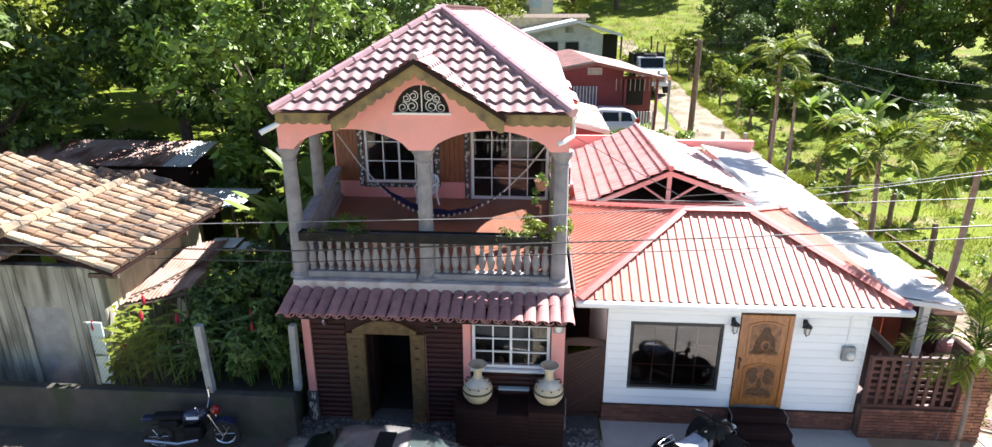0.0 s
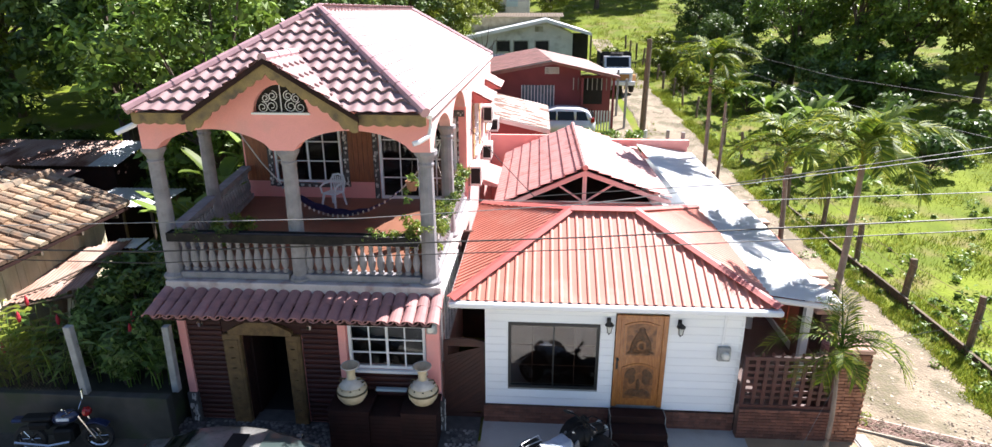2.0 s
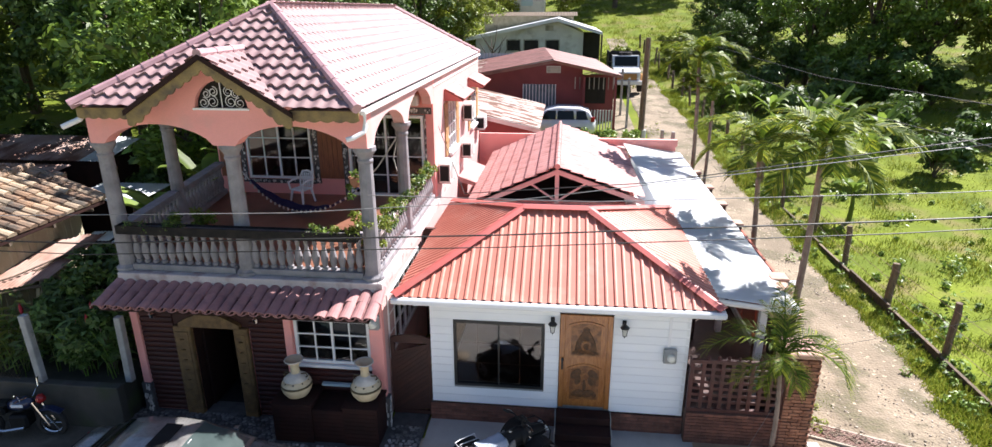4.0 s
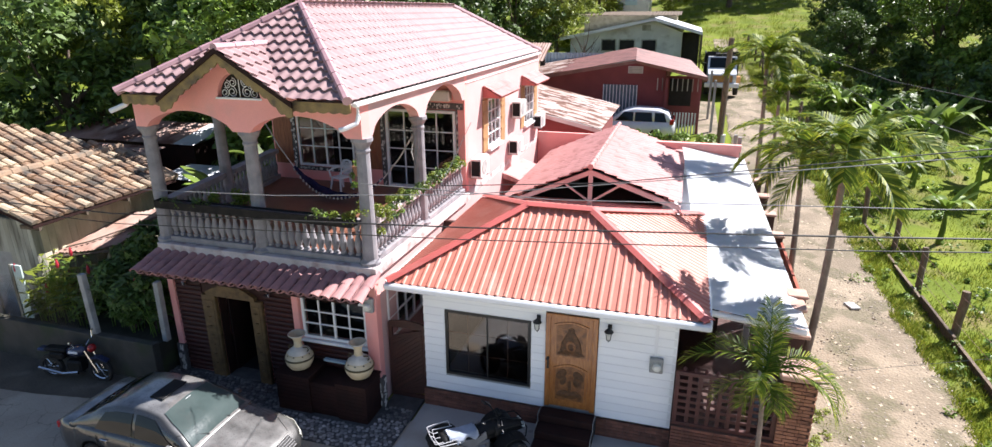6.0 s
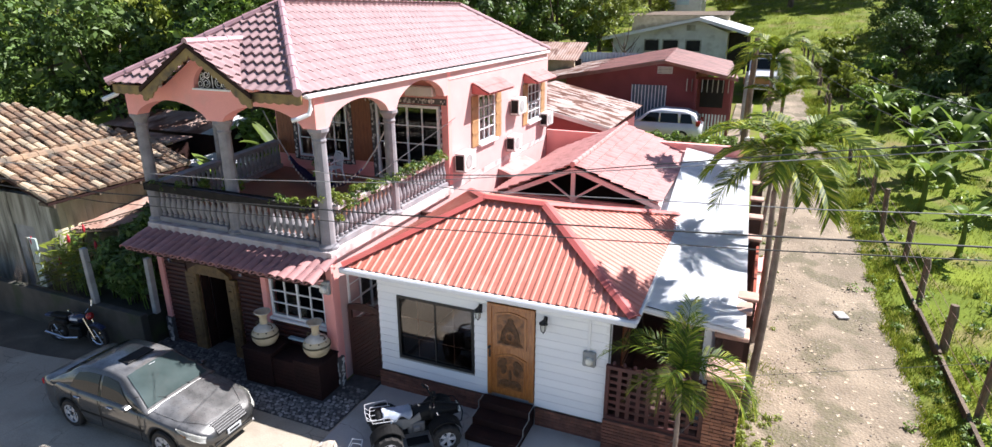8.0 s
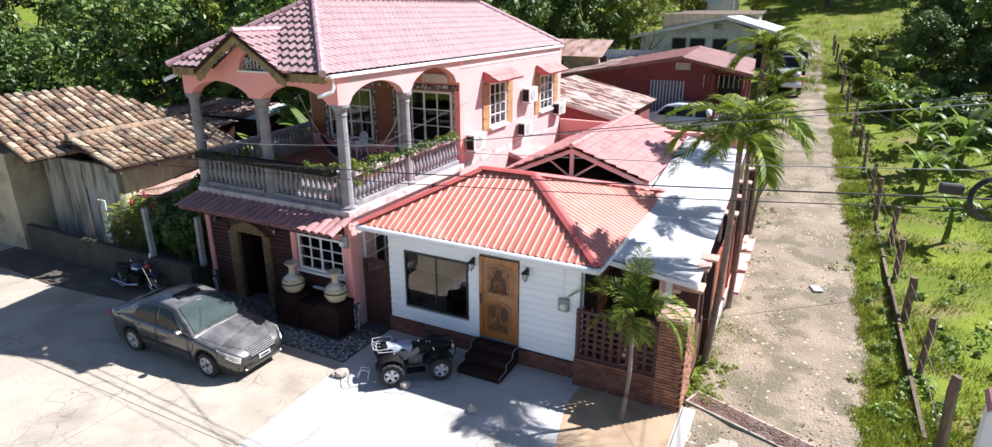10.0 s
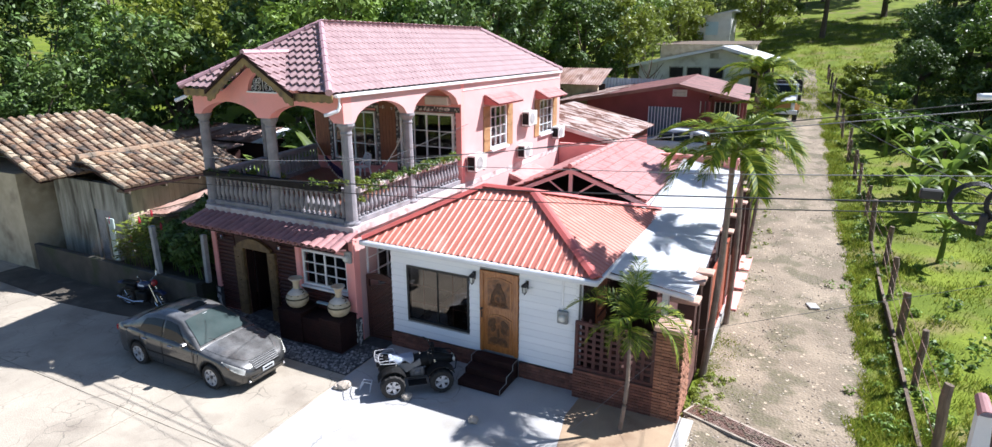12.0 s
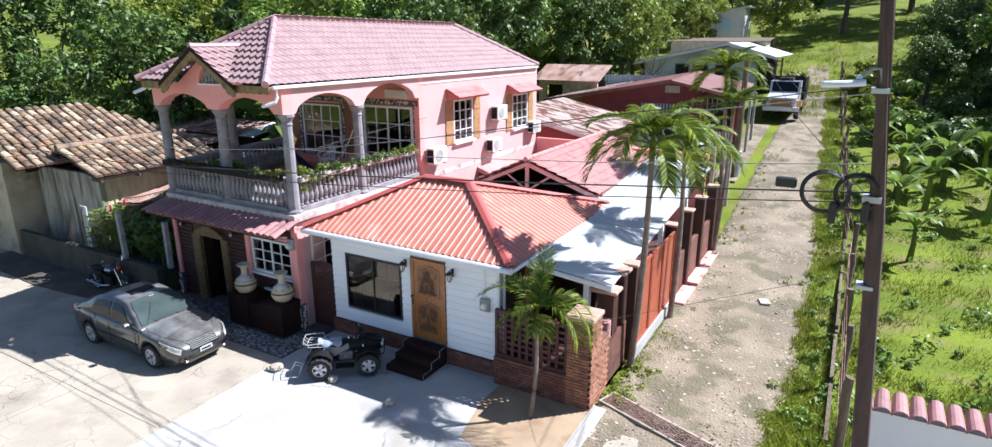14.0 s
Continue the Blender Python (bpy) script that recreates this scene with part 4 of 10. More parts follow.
for pts in (((RX0, RY0, RZ), (xm, RY0 + RR, RZT)), ((RX1, RY0, RZ), (xm, RY0 + RR, RZT)), ((xm, RY0 + RR, RZT), (xm, RY1 - RR, RZT)), ((RX1, RY1, RZ), (xm, RY1 - RR, RZT)), ((RX0 - 1.1, RY1, RZ), (xm, RY1 - RR, RZT))):
    cap_line("ridge_cap", [(p[0], p[1], p[2] + 0.02) for p in pts], 0.085, pink, M_ROOFPINK_SH)
# little gable over the balcony
gs = math.hypot(GE, GZ - GEZ)
sin_g = (GZ - GEZ) / gs
ms = (RZT - RZ) / RR
vlo = lambda u: min(gs, max(0.0, (RZ + (GY0 + u - RY0) * ms + 0.0 - GEZ) / sin_g)) if GY0 + u > RY0 - 0.05 else 0.0
for s in (-1, 1):
    part("gable_roof", sheet((GX + s * GE, GY0, GEZ + 0.045), (0, 1, 0), (-s * GE, 0, GZ - GEZ), 1.95, vlo, lambda u: gs, wave(TW, TA * 0.8), 60, TS, TR, scallop=SCALLOP), M_ROOFPINK, pink)
cap_line("ridge_cap", [(GX, GY0, GZ + 0.06), (GX, 12.05, GZ + 0.06)], 0.075, pink, M_ROOFPINK_SH)


def barge(pts_top, depth_fn, y0, y1):
    """A scalloped board below a sloping line in the x-z plane."""
    (xa, za), (xb, zb) = pts_top
    n = 36
    top, low = [], []
    for i in range(n + 1):
        f = i / n
        x, z = xa + (xb - xa) * f, za + (zb - za) * f
        top.append((x, z))
        low.append((x, z - depth_fn(f)))
    return prism(top + low[::-1], 'y', y0, y1)


for s in (-1, 1):
    part("bargeboard", barge(((GX + s * GE, GEZ + 0.02), (GX, GZ + 0.0)), lambda f: 0.2 + 0.05 * abs(math.sin(f * 9 * math.pi)) + 0.08 * math.exp(-((f - 0.15) / 0.12) ** 2), 10.46, 10.495), M_FASCIA, pink, "weathered olive scalloped bargeboard")
    part("verge_board", barge(((GX + s * (GE + 0.03), GEZ + 0.06), (GX, GZ + 0.05)), lambda f: 0.09, 10.415, 10.46), M_DARKWOOD, pink)
part("fascia_board", barge(((RX0 + 0.02, RZ - 0.04), (GX - GE + 0.2, RZ - 0.04)), lambda f: 0.17 + 0.03 * abs(math.sin(f * 6 * math.pi)), 10.55, 10.585), M_FASCIA, pink)
part("fascia_board", barge(((GX + GE - 0.2, RZ - 0.04), (RX1 - 0.02, RZ - 0.04)), lambda f: 0.17 + 0.03 * abs(math.sin(f * 6 * math.pi)), 10.55, 10.585), M_FASCIA, pink)
part("gutter", boxes((0.555, 0.66, 10.62, 25.3, 6.5, 6.585), bev=0.02), M_PVC, pink, "white eaves gutter")
part("downpipe", tube([(0.6, 10.75, 6.55), (0.6, 10.75, 6.3), (0.58, 10.7, 6.2), (0.42, 10.55, 6.12), (0.33, 10.5, 6.1)], 0.045, 8), M_PVC, pink, "short white gutter spout")
part("spout", tube([(-4.55, 10.7, 6.5), (-4.62, 10.62, 6.36), (-4.86, 10.45, 6.24)], 0.05, 8), M_PVC, pink, "short pale gutter spout")
part("conduit", boxes((0.552, 0.57, 16.7, 25.2, 6.28, 6.31)), M_PVC, pink)

# ---- white house ----
white = thing("white_house", (4.0, 14.2, 0), "single-storey white boarded house with orange ribbed metal roof", "house")
WY, WX0, WX1 = 11.3, 1.465, 6.54
openings = [(1.93, 3.77, 0.84, 2.36), (4.06, 5.1, 0.5, 2.6)]
# Grey backing behind the white boards, so that their gaps read as shadow.
wfront = part("wall_front", wall_boxes('x', WX0, WX1, WY + 0.02, WY + 0.2, 0, 2.85, openings), M_GREYPOST, white)
part("wall_right", boxes((WX1 - 0.18, WX1, WY + 0.2, 17.2, 0, 2.85)), M_WHITE, white)
# Dark panel added over the white wall to stand for the terrace's shade.
side_shade = part("side_boarding", boxes((WX1 + 0.003, WX1 + 0.02, 11.62, 17.2, 0.12, 2.8)), M_DARKWOOD, white, "dark boarding added for the terrace's interior shade")
part("side_shutter", boxes((WX1 + 0.022, WX1 + 0.05, 12.55, 13.35, 0.9, 2.5), bev=0.006), M_PANEL, side_shade, "reddish brown wooden shutter")
for k in range(5):
    part("shutter_slat", boxes((WX1 + 0.051, WX1 + 0.065, 12.6, 13.3, 1.0 + 0.3 * k, 1.06 + 0.3 * k)), M_GATEWOOD, side_shade)
part("wall_left", boxes((WX0, WX0 + 0.18, WY + 0.2, 17.2, 0, 2.85)), M_WHITE, white)
part("wall_back", boxes((WX0 + 0.18, WX1 - 0.18, 17.0, 17.2, 0, 2.85)), M_WHITE, white)
part("inner_wall", boxes((WX0 + 0.2, WX1 - 0.2, 14.6, 14.7, 0, 2.8)), M_OLDWALL, white)
part("inner_floor", boxes((WX0 + 0.2, WX1 - 0.2, WY + 0.2, 14.6, 0.3, 0.48)), M_REDFLOOR, white)


def board_mesh(w):
    return finish("siding_board", prism([(0.0, 0.0), (-0.036, 0.003), (-0.034, 0.012), (-0.008, 0.163), (0.0, 0.163)], 'x', 0, w), M_SIDING)


# A thin grey strip in place of the shade under a board's lap.
def lap_shade_mesh(w):
    return finish("board_joint", boxes((0, w, -0.039, -0.03, -0.007, 0.001)), M_LAPSHADE)


k = 0
z = 0.45
while z < 2.78:
    z1 = z + 0.172
    cuts = [(WX0, WX1)]
    for o0, o1, oz0, oz1 in openings:
        if z < oz1 - 0.02 and z1 > oz0 + 0.02:
            cuts = [seg for a, b in cuts for seg in ((a, min(b, o0)), (max(a, o1), b)) if seg[1] - seg[0] > 0.03]
    for a, b in cuts:
        piece("siding_board", board_mesh(b - a), pose(a, WY + 0.018, z), wfront)
        piece("board_joint", lap_shade_mesh(b - a), pose(a, WY + 0.018, z), wfront)
    z += 0.175
part("corner_board", boxes((WX1 - 0.05, WX1 + 0.015, WY - 0.012, WY + 0.03, 0.44, 2.8)), M_WHITE, white)
# brick plinth
plinth = part("plinth", boxes((WX0 - 0.03, 4.02, WY - 0.07, WY + 0.018, 0, 0.43), (5.14, WX1 + 0.02, WY - 0.07, WY + 0.018, 0, 0.43)), M_MORTAR, white, "red-brown brick plinth")
BRICK = finish("brick", boxes((0, 0.205, 0, 0.09, 0, 0.062), bev=0.006), M_BRICK)
for x0, x1 in ((WX0 - 0.03, 4.02), (5.14, WX1 + 0.02)):
    for row in range(6):
        x = x0 + (0.0 if row % 2 else -0.105)
        while x < x1 - 0.02:
            a, b = max(x, x0), min(x + 0.205, x1)
            if b - a > 0.05:
                piece("brick", BRICK, pose(a, WY - 0.08, 0.008 + 0.072 * row) @ Matrix.Diagonal(((b - a) / 0.205, 1, 1, 1)), plinth)
            x += 0.216
# picture window in dark frame
win = grid_window(white, "window", 'x', 1.94, 3.76, 0.85, 2.35, WY - 0.015, 2, 1, "large dark tinted picture window", frame_w=0.055, bar=0.028, depth=0.07, glass=M_TINT, frame_mat=M_BLACK)
for k in (1, 3):
    u = 1.995 + 1.71 * k / 4
    part("inner_bar", boxes((u - 0.009, u + 0.009, WY + 0.03, WY + 0.042, 0.91, 2.29)), M_CAPSTONE, win)
for k in (1, 2):
    v = 0.905 + 1.39 * k / 3
    part("inner_bar", boxes((2.0, 3.7, WY + 0.043, WY + 0.053, v - 0.009, v + 0.009)), M_CAPSTONE, win)
# carved front door
door = part("door", boxes((4.08, 5.08, WY - 0.02, WY + 0.05, 0.52, 2.58), bev=0.008), M_DOORWOOD, white, "varnished golden wooden front door with carved panels")
for x0, x1, z0, z1 in ((4.07, 4.17, 0.5, 2.6), (4.99, 5.09, 0.5, 2.6), (4.17, 4.99, 2.52, 2.6)):
    part("door_stile", boxes((x0, x1, WY - 0.045, WY - 0.02, z0, z1), bev=0.008), M_DOORWOOD, door)


def arched_panel(x0, x1, z0, z1, arch, y0, y1):
    return prism([(x0, z0), (x1, z0)] + [(x1 - (x1 - x0) * i / 12, z1 + arch * math.sin(math.pi * i / 12)) for i in range(13)], 'y', y0, y1)


for z0, z1, ar in ((1.66, 2.38, 0.08), (0.66, 1.42, 0.1)):
    part("panel_moulding", arched_panel(4.24, 4.92, z0, z1, ar, WY - 0.04, WY - 0.02), M_DOORWOOD, door)
    part("door_panel", arched_panel(4.29, 4.87, z0 + 0.05, z1 - 0.04, ar, WY - 0.048, WY - 0.04), M_DOORPANEL, door, "carved relief panel")
# relief: a pear-shaped emblem on a ledge above, drooping leaves over a stem below
bm = lathe([(0.02, 0), (0.17, 0.02), (0.21, 0.12), (0.19, 0.25), (0.12, 0.4), (0.06, 0.5), (0.07, 0.55), (0.0, 0.6)], 18, cap=False)
bm.transform(pose(4.58, WY - 0.05, 1.76) @ Matrix.Diagonal((1, 0.1, 1, 1)))
em = part("carved_emblem", bm, M_DOORCARVE, door, "dark carved pear-shaped emblem", smooth=True)
bm = lathe([(0.05, -0.01), (0.06, -0.02), (0.1, -0.01), (0.1, 0.01), (0.06, 0.02), (0.05, 0.01)], 16, cap=False)
bm.transform(pose(4.58, WY - 0.07, 1.95, 90, 0, 0) @ Matrix.Diagonal((1, 1.15, 1, 1)))
part("carved_boss", bm, M_DOORPANEL, em)
for x, z, a in ((4.40, 1.80, 62), (4.76, 1.80, -62), (4.42, 1.90, 35), (4.74, 1.90, -35), (4.48, 1.76, 80), (4.68, 1.76, -80)):
    bm = lathe([(0.0, -0.014), (0.05, -0.008), (0.05, 0.008), (0.0, 0.014)], 10, cap=False)
    bm.transform(pose(x, WY - 0.05, z, 90, a, 0) @ Matrix.Diagonal((0.6, 1.9, 1, 1)))
    part("carved_leaf", bm, M_DOORCARVE, em)
for x, z, a, w, h in ((4.41, 1.30, 38, 0.85, 1.35), (4.75, 1.28, -38, 0.85, 1.35), (4.45, 1.16, 14, 0.6, 1.1), (4.71, 1.14, -14, 0.6, 1.1), (4.58, 0.84, 0, 1.9, 0.8), (4.43, 0.86, 60, 0.6, 1.2), (4.73, 0.86, -60, 0.6, 1.2), (4.58, 1.02, 0, 0.35, 1.6)):
    bm = lathe([(0.0, -0.02), (0.1, -0.01), (0.1, 0.01), (0.0, 0.02)], 14, cap=False)
    bm.transform(pose(x, WY - 0.05, z, 90, a, 0) @ Matrix.Diagonal((w, h, 1, 1)))
    part("carved_leaf", bm, M_DOORCARVE, door, "dark carved leaf")
bm = lathe([(0.028, 0), (0.03, 0.02), (0.012, 0.03), (0.012, 0.05), (0.03, 0.06), (0.0, 0.075)], 10)
bm.transform(pose(4.13, WY - 0.045, 1.62, 90))
part("door_knob", bm, M_BLACK, door)
part("door_plate", boxes((4.11, 4.15, WY - 0.055, WY - 0.045, 1.38, 1.56), bev=0.004), M_BLACK, door)
# roof
E0, EZ = 10.98, 2.96
FL, FR, BL, BR = (0.82, E0, EZ), (7.05, E0, EZ), (0.95, 17.2, 3.0), (6.95, 17.2, 3.0)
AL, AR = (3.2, 13.2, 4.13), (4.6, 13.2, 4.13)
RP, RA = 0.178, 0.024
ROOF_RIB = rib(RP, RA, 0.22, 0.125)
fl_w = FR[0] - FL[0]
fsl = math.hypot(AL[1] - E0, AL[2] - EZ)


def hip_front(u):
    if u < AL[0] - FL[0]:
        return fsl * u / (AL[0] - FL[0])
    if u > AR[0] - FL[0]:
        return fsl * (fl_w - u) / (FR[0] - AR[0])
    return fsl


part("roof_front", sheet(FL, (1, 0, 0), (0, AL[1] - E0, AL[2] - EZ), fl_w, lambda u: 0, hip_front, ROOF_RIB, 560), M_ORANGE, white)
dep = BR[1] - E0
rsl = math.hypot(FR[0] - AR[0], AR[2] - EZ)
part("roof_right", sheet(FR, (0, 1, 0), (AR[0] - FR[0], 0, AR[2] - EZ), dep, lambda u: 0, lambda u: rsl * min(u / (AR[1] - E0), (dep - u) / (BR[1] - AR[1])), ROOF_RIB, 560), M_ORANGE, white)
lsl = math.hypot(AL[0] - FL[0], AL[2] - EZ)
part("roof_left", sheet(FL, (0, 1, 0), (AL[0] - FL[0], 0, AL[2] - EZ), dep, lambda u: 0, lambda u: lsl * min(u / (AL[1] - E0), (dep - u) / (BL[1] - AL[1])), ROOF_RIB, 560), M_ORANGE, white)
bsl = math.hypot(BL[1] - AL[1], AL[2] - EZ)
part("roof_back", sheet((FL[0], BL[1], EZ), (1, 0, 0), (0, AL[1] - BL[1], AL[2] - EZ), fl_w, lambda u: 0, lambda u: hip_front(u) / fsl * bsl, ROOF_RIB, 560), M_ORANGE, white)


def flat_cap(a, b, w, h, parent, material, name="ridge_cap"):
    a, b = Vector(a), Vector(b)
    d = (b - a).normalized()
    side = d.cross(Vector((0, 0, 1))).normalized()
    up = side.cross(d)
    bm = bmesh.new()
    prof = [(-w, -0.6 * h), (-w * 0.25, h), (w * 0.25, h), (w, -0.6 * h), (w * 0.98, -0.6 * h - 0.01), (0, h * 0.5), (-w * 0.98, -0.6 * h - 0.01)]
    lo = [bm.verts.new(a + side * p + up * q) for p, q in prof]
    hi = [bm.verts.new(b + side * p + up * q) for p, q in prof]
    for i in range(len(prof)):
        j = (i + 1) % len(prof)
        bm.faces.new((lo[i], lo[j], hi[j], hi[i]))
    bm.faces.new(lo)
    bm.faces.new(hi[::-1])
    return part(name, bm, material, parent, "red metal ridge flashing")


for a, b in ((FL, AL), (FR, AR), (AL, AR), (BL, AL), (BR, AR)):
    flat_cap((a[0], a[1], a[2] + 0.05), (b[0], b[1], b[2] + 0.05), 0.135, 0.032, white, M_REDCAP)
part("soffit", boxes((0.9, 6.98, E0 + 0.06, 17.15, 2.84, 2.9)), M_WHITE, white)
part("gutter", boxes((0.78, 7.09, E0 - 0.1, E0 + 0.03, 2.82, 2.95), bev=0.03), M_PVC, white, "white eaves gutter")
part("gutter_side", boxes((6.98, 7.1, E0 + 0.05, 17.2, 2.84, 2.93), bev=0.02), M_PVC, white, "white eaves gutter")
part("gutter_side", boxes((0.78, 0.9, E0 + 0.05, 17.2, 2.84, 2.93), bev=0.02), M_PVC, white, "white eaves gutter")
part("downpipe", boxes((6.15, 6.2, WY - 0.03, WY + 0.0, 1.95, 2.82)), M_PVC, white)
# front steps
steps = part("step_block", boxes((4.04, 5.12, 10.92, WY - 0.075, 0.035, 0.5), bev=0.01), M_DARKWOOD, white, "dark brown tiled front steps with pale edges")
part("step", boxes((4.03, 5.12, 10.58, 10.918, 0.035, 0.345), bev=0.01), M_DARKWOOD, steps)
part("step", boxes((4.02, 5.12, 10.24, 10.578, 0.035, 0.19), bev=0.01), M_DARKWOOD, steps)
zig = [(WY - 0.09, 0.5), (10.92, 0.5), (10.92, 0.345), (10.58, 0.345), (10.58, 0.19), (10.24, 0.19), (10.24, 0.04)]
for x in (4.02, 5.125):
    part("step_edge", tube([(x, y - 0.004, z + 0.004) for y, z in zig], 0.008, 4), M_GREYPOST, steps, "pale grout edge of the steps")
# lean-to with white roof over the terrace
terrace = thing("terrace_lean_to", (7.8, 17.5, 0), "open terrace lean-to under a white sheet roof", "lean-to")
Q = [Vector((6.95, 11.72, 2.9)), Vector((8.88, 12.2, 2.46)), Vector((8.5, 24.5, 2.95)), Vector((6.3, 24.35, 3.32))]
bm = bmesh.new()
nu, nv = 60, 16
g = []
for j in range(nv + 1):
    row = []
    for i in range(nu + 1):
        a = Q[0].lerp(Q[3], i / nu)
        b = Q[1].lerp(Q[2], i / nu)
        p = a.lerp(b, j / nv)
        row.append(bm.verts.new((p.x, p.y, p.z + 0.008 * math.cos(i * math.pi) + 0.015 * noise.noise((p.x * 0.8, p.y * 0.5, 0)))))
    g.append(row)
for j in range(nv):
    for i in range(nu):
        bm.faces.new((g[j][i], g[j][i + 1], g[j + 1][i + 1], g[j + 1][i]))
bmesh.ops.solidify(bm, geom=bm.faces[:], thickness=0.03)
part("roof", bm, M_WHITEROOF, terrace, "white painted sheet roof")
part("valley_sheet", boxes((5.9, 7.3, 17.25, 24.3, 2.72, 2.76)), M_WHITEROOF, terrace)
part("front_beam", tube([(7.0, 11.8, 2.78), (8.85, 12.28, 2.36)], 0.06, 6), M_WHITE, terrace)
for y in (12.35, 15.5, 18.6, 21.7):
    part("post", boxes((8.16, 8.3, y, y + 0.14, 0.05, 2.55 + (y - 12) * 0.03)), M_WHITE, terrace, "white square post")
# Floor colour darkened for the shade under the lean-to roof.
part("floor", boxes((6.56, 8.9, 11.25, 24.4, 0.0, 0.12)), M_GATEWOOD, terrace)
part("back_wall", boxes((6.6, 8.3, 24.5, 24.68, 0, 3.2), (5.1, 8.35, 24.45, 24.7, 3.2, 3.45)), M_PINK, terrace, "coral parapet wall")
# Dark brown on this wall stands in for the unlit terrace interior.
part("inner_wall", boxes((6.6, 7.5, 15.0, 15.15, 0.12, 2.7)), M_GATEWOOD, terrace)

# coral house behind with tile-sheet gable roof
mid = thing("coral_house", (3.9, 21.5, 0), "low coral house with faded tile-sheet gable roof", "house")
mr, ml = math.hypot(6.4 - 3.86, 0.88), math.hypot(3.86 - 1.2, 1.2)
RL = 25.2 - 17.85
MZ = 3.9
part("roof_right", sheet((6.4, 17.85, MZ - 0.88), (0, 1, 0), (-2.54, 0, 0.88), RL, lambda u: 0, lambda u: mr, wave(0.3, 0.026), 180, 0.38, 0.045), M_MIDROOF, mid)
part("roof_left", sheet((1.2, 17.85, MZ - 1.2), (0, 1, 0), (2.66, 0, 1.2), RL, lambda u: 0, lambda u: ml, wave(0.3, 0.026), 180, 0.38, 0.045), M_MIDROOF, mid)
cap_line("ridge_cap", [(3.86, 17.83, MZ + 0.03), (3.86, 25.2, MZ + 0.03)], 0.08, mid, M_MIDROOF)
part("truss_chord", prism([(1.2, 2.62), (3.86, 3.82), (6.4, 2.94), (6.4, 2.8), (3.86, 3.68), (1.2, 2.48)], 'y', 17.92, 18.02), M_PINK_SIDE, mid, "pale pink gable rafter")
part("truss_post", boxes((3.8, 3.92, 17.93, 18.01, 2.75, 3.7)), M_PINK_SIDE, mid)
for s in (-1, 1):
    part("truss_strut", tube([(3.86, 17.97, 2.85), (3.86 + s * 0.85, 17.97, 3.42)], 0.035, 5), M_PINK_SIDE, mid)
part("tie_beam", boxes((1.4, 6.3, 17.93, 18.01, 2.66, 2.76)), M_PINK_SIDE, mid)
part("wall", wall_boxes('x', 1.5, 6.2, 18.6, 18.75, 0, 2.66, [(2.2, 3.0, 1.0, 2.3)]), M_PINK, mid)
part("wall", boxes((1.5, 1.65, 18.75, 25.0, 0, 2.75)), M_PINK, mid)
part("wall", boxes((6.05, 6.2, 18.75, 25.0, 0, 2.95)), M_PINK, mid)
part("wall", boxes((1.65, 6.05, 24.85, 25.0, 0, 2.9)), M_PINK, mid)
part("loft_floor", boxes((1.65, 6.05, 18.75, 24.85, 2.55, 2.62)), M_DARK, mid)
for x in (1.45, 6.1):
    part("post", boxes((x - 0.08, x + 0.08, 17.9, 18.06, 0, 2.62)), M_PINK_SIDE, mid)
part("cross_wall", boxes((0.56, 3.0, 25.4, 25.55, 0, 3.42)), M_PINK, mid, "coral yard wall")
part("porch_hood", prism([(0.56, 2.95), (1.5, 2.62), (1.5, 2.55), (0.56, 2.75)], 'y', 20.2, 22.6), M_MIDROOF, mid)

# ---- neighbouring buildings ----
def tile_slope(parent, o, U, V, width, length, name, hip=None, period=0.29):
    """Rows of old barrel tiles on one slope, joined, each tile its own island; hip(u) gives the allowed length."""
    o, U, V = Vector(o), Vector(U).normalized(), Vector(V).normalized()
    Nn = U.cross(V)
    if Nn.z < 0:
        Nn = -Nn
    rnd = random.Random(int(o.x * 10 + o.y * 7))
    verts, faces = [], []
    seg = 5
    cols = int(width / period)
    for i in range(cols):
        u = (i + 0.5) * width / cols
        lim = hip(u) if hip else length
        v = -0.06
        while v < lim - 0.1:
            ln = 0.46
            sag = rnd.uniform(-0.012, 0.014)
            du = rnd.uniform(-0.022, 0.022)
            for r0, r1, lift, flip in ((0.135, 0.11, 0.045, 1),):
                base = len(verts)
                for q, r in ((0, r0), (1, r1)):
                    vv = min(v + q * ln, lim)
                    for k in range(seg + 1):
                        a = math.pi * k / seg
                        verts.append(o + U * (u + du - r * math.cos(a)) + V * vv + Nn * (0.01 + sag + r * 0.8 * math.sin(a) + (0.025 if q == 0 else 0)))
                for k in range(seg):
                    faces.append((base + k, base + k + 1, base + seg + 2 + k, base + seg + 1 + k))
                faces.append(tuple(base + k for k in range(seg + 1)))
            v += 0.37
    me = bpy.data.meshes.new(name)
    me.from_pydata([tuple(WORLD[parent].inverted() @ v) for v in verts], [], faces)
    me.materials.append(M_OLDTILE)
    ob = new(name, me)
    ob.parent = parent
    WORLD[ob] = WORLD[parent]
    return tagged(ob, "rows of weathered clay barrel tiles", kind="stuff")


old = thing("adobe_house", (-10.5, 13.0, 0), "old adobe house with weathered clay tile roof", "house")
EX, EZ2, RX, RZ2, Y0, Y1 = -8.52, 3.3, -10.6, 4.05, 10.82, 15.5
sl2 = math.hypot(RX - EX, RZ2 - EZ2)
part("roof_deck", prism([(EX + 0.05, EZ2 - 0.03), (RX, RZ2 - 0.03), (-13.2, 3.1), (-13.2, 3.0), (RX, RZ2 - 0.13), (EX + 0.05, EZ2 - 0.1)], 'y', Y0 + 0.05, Y1 - 0.1), M_DARKWOOD, old)
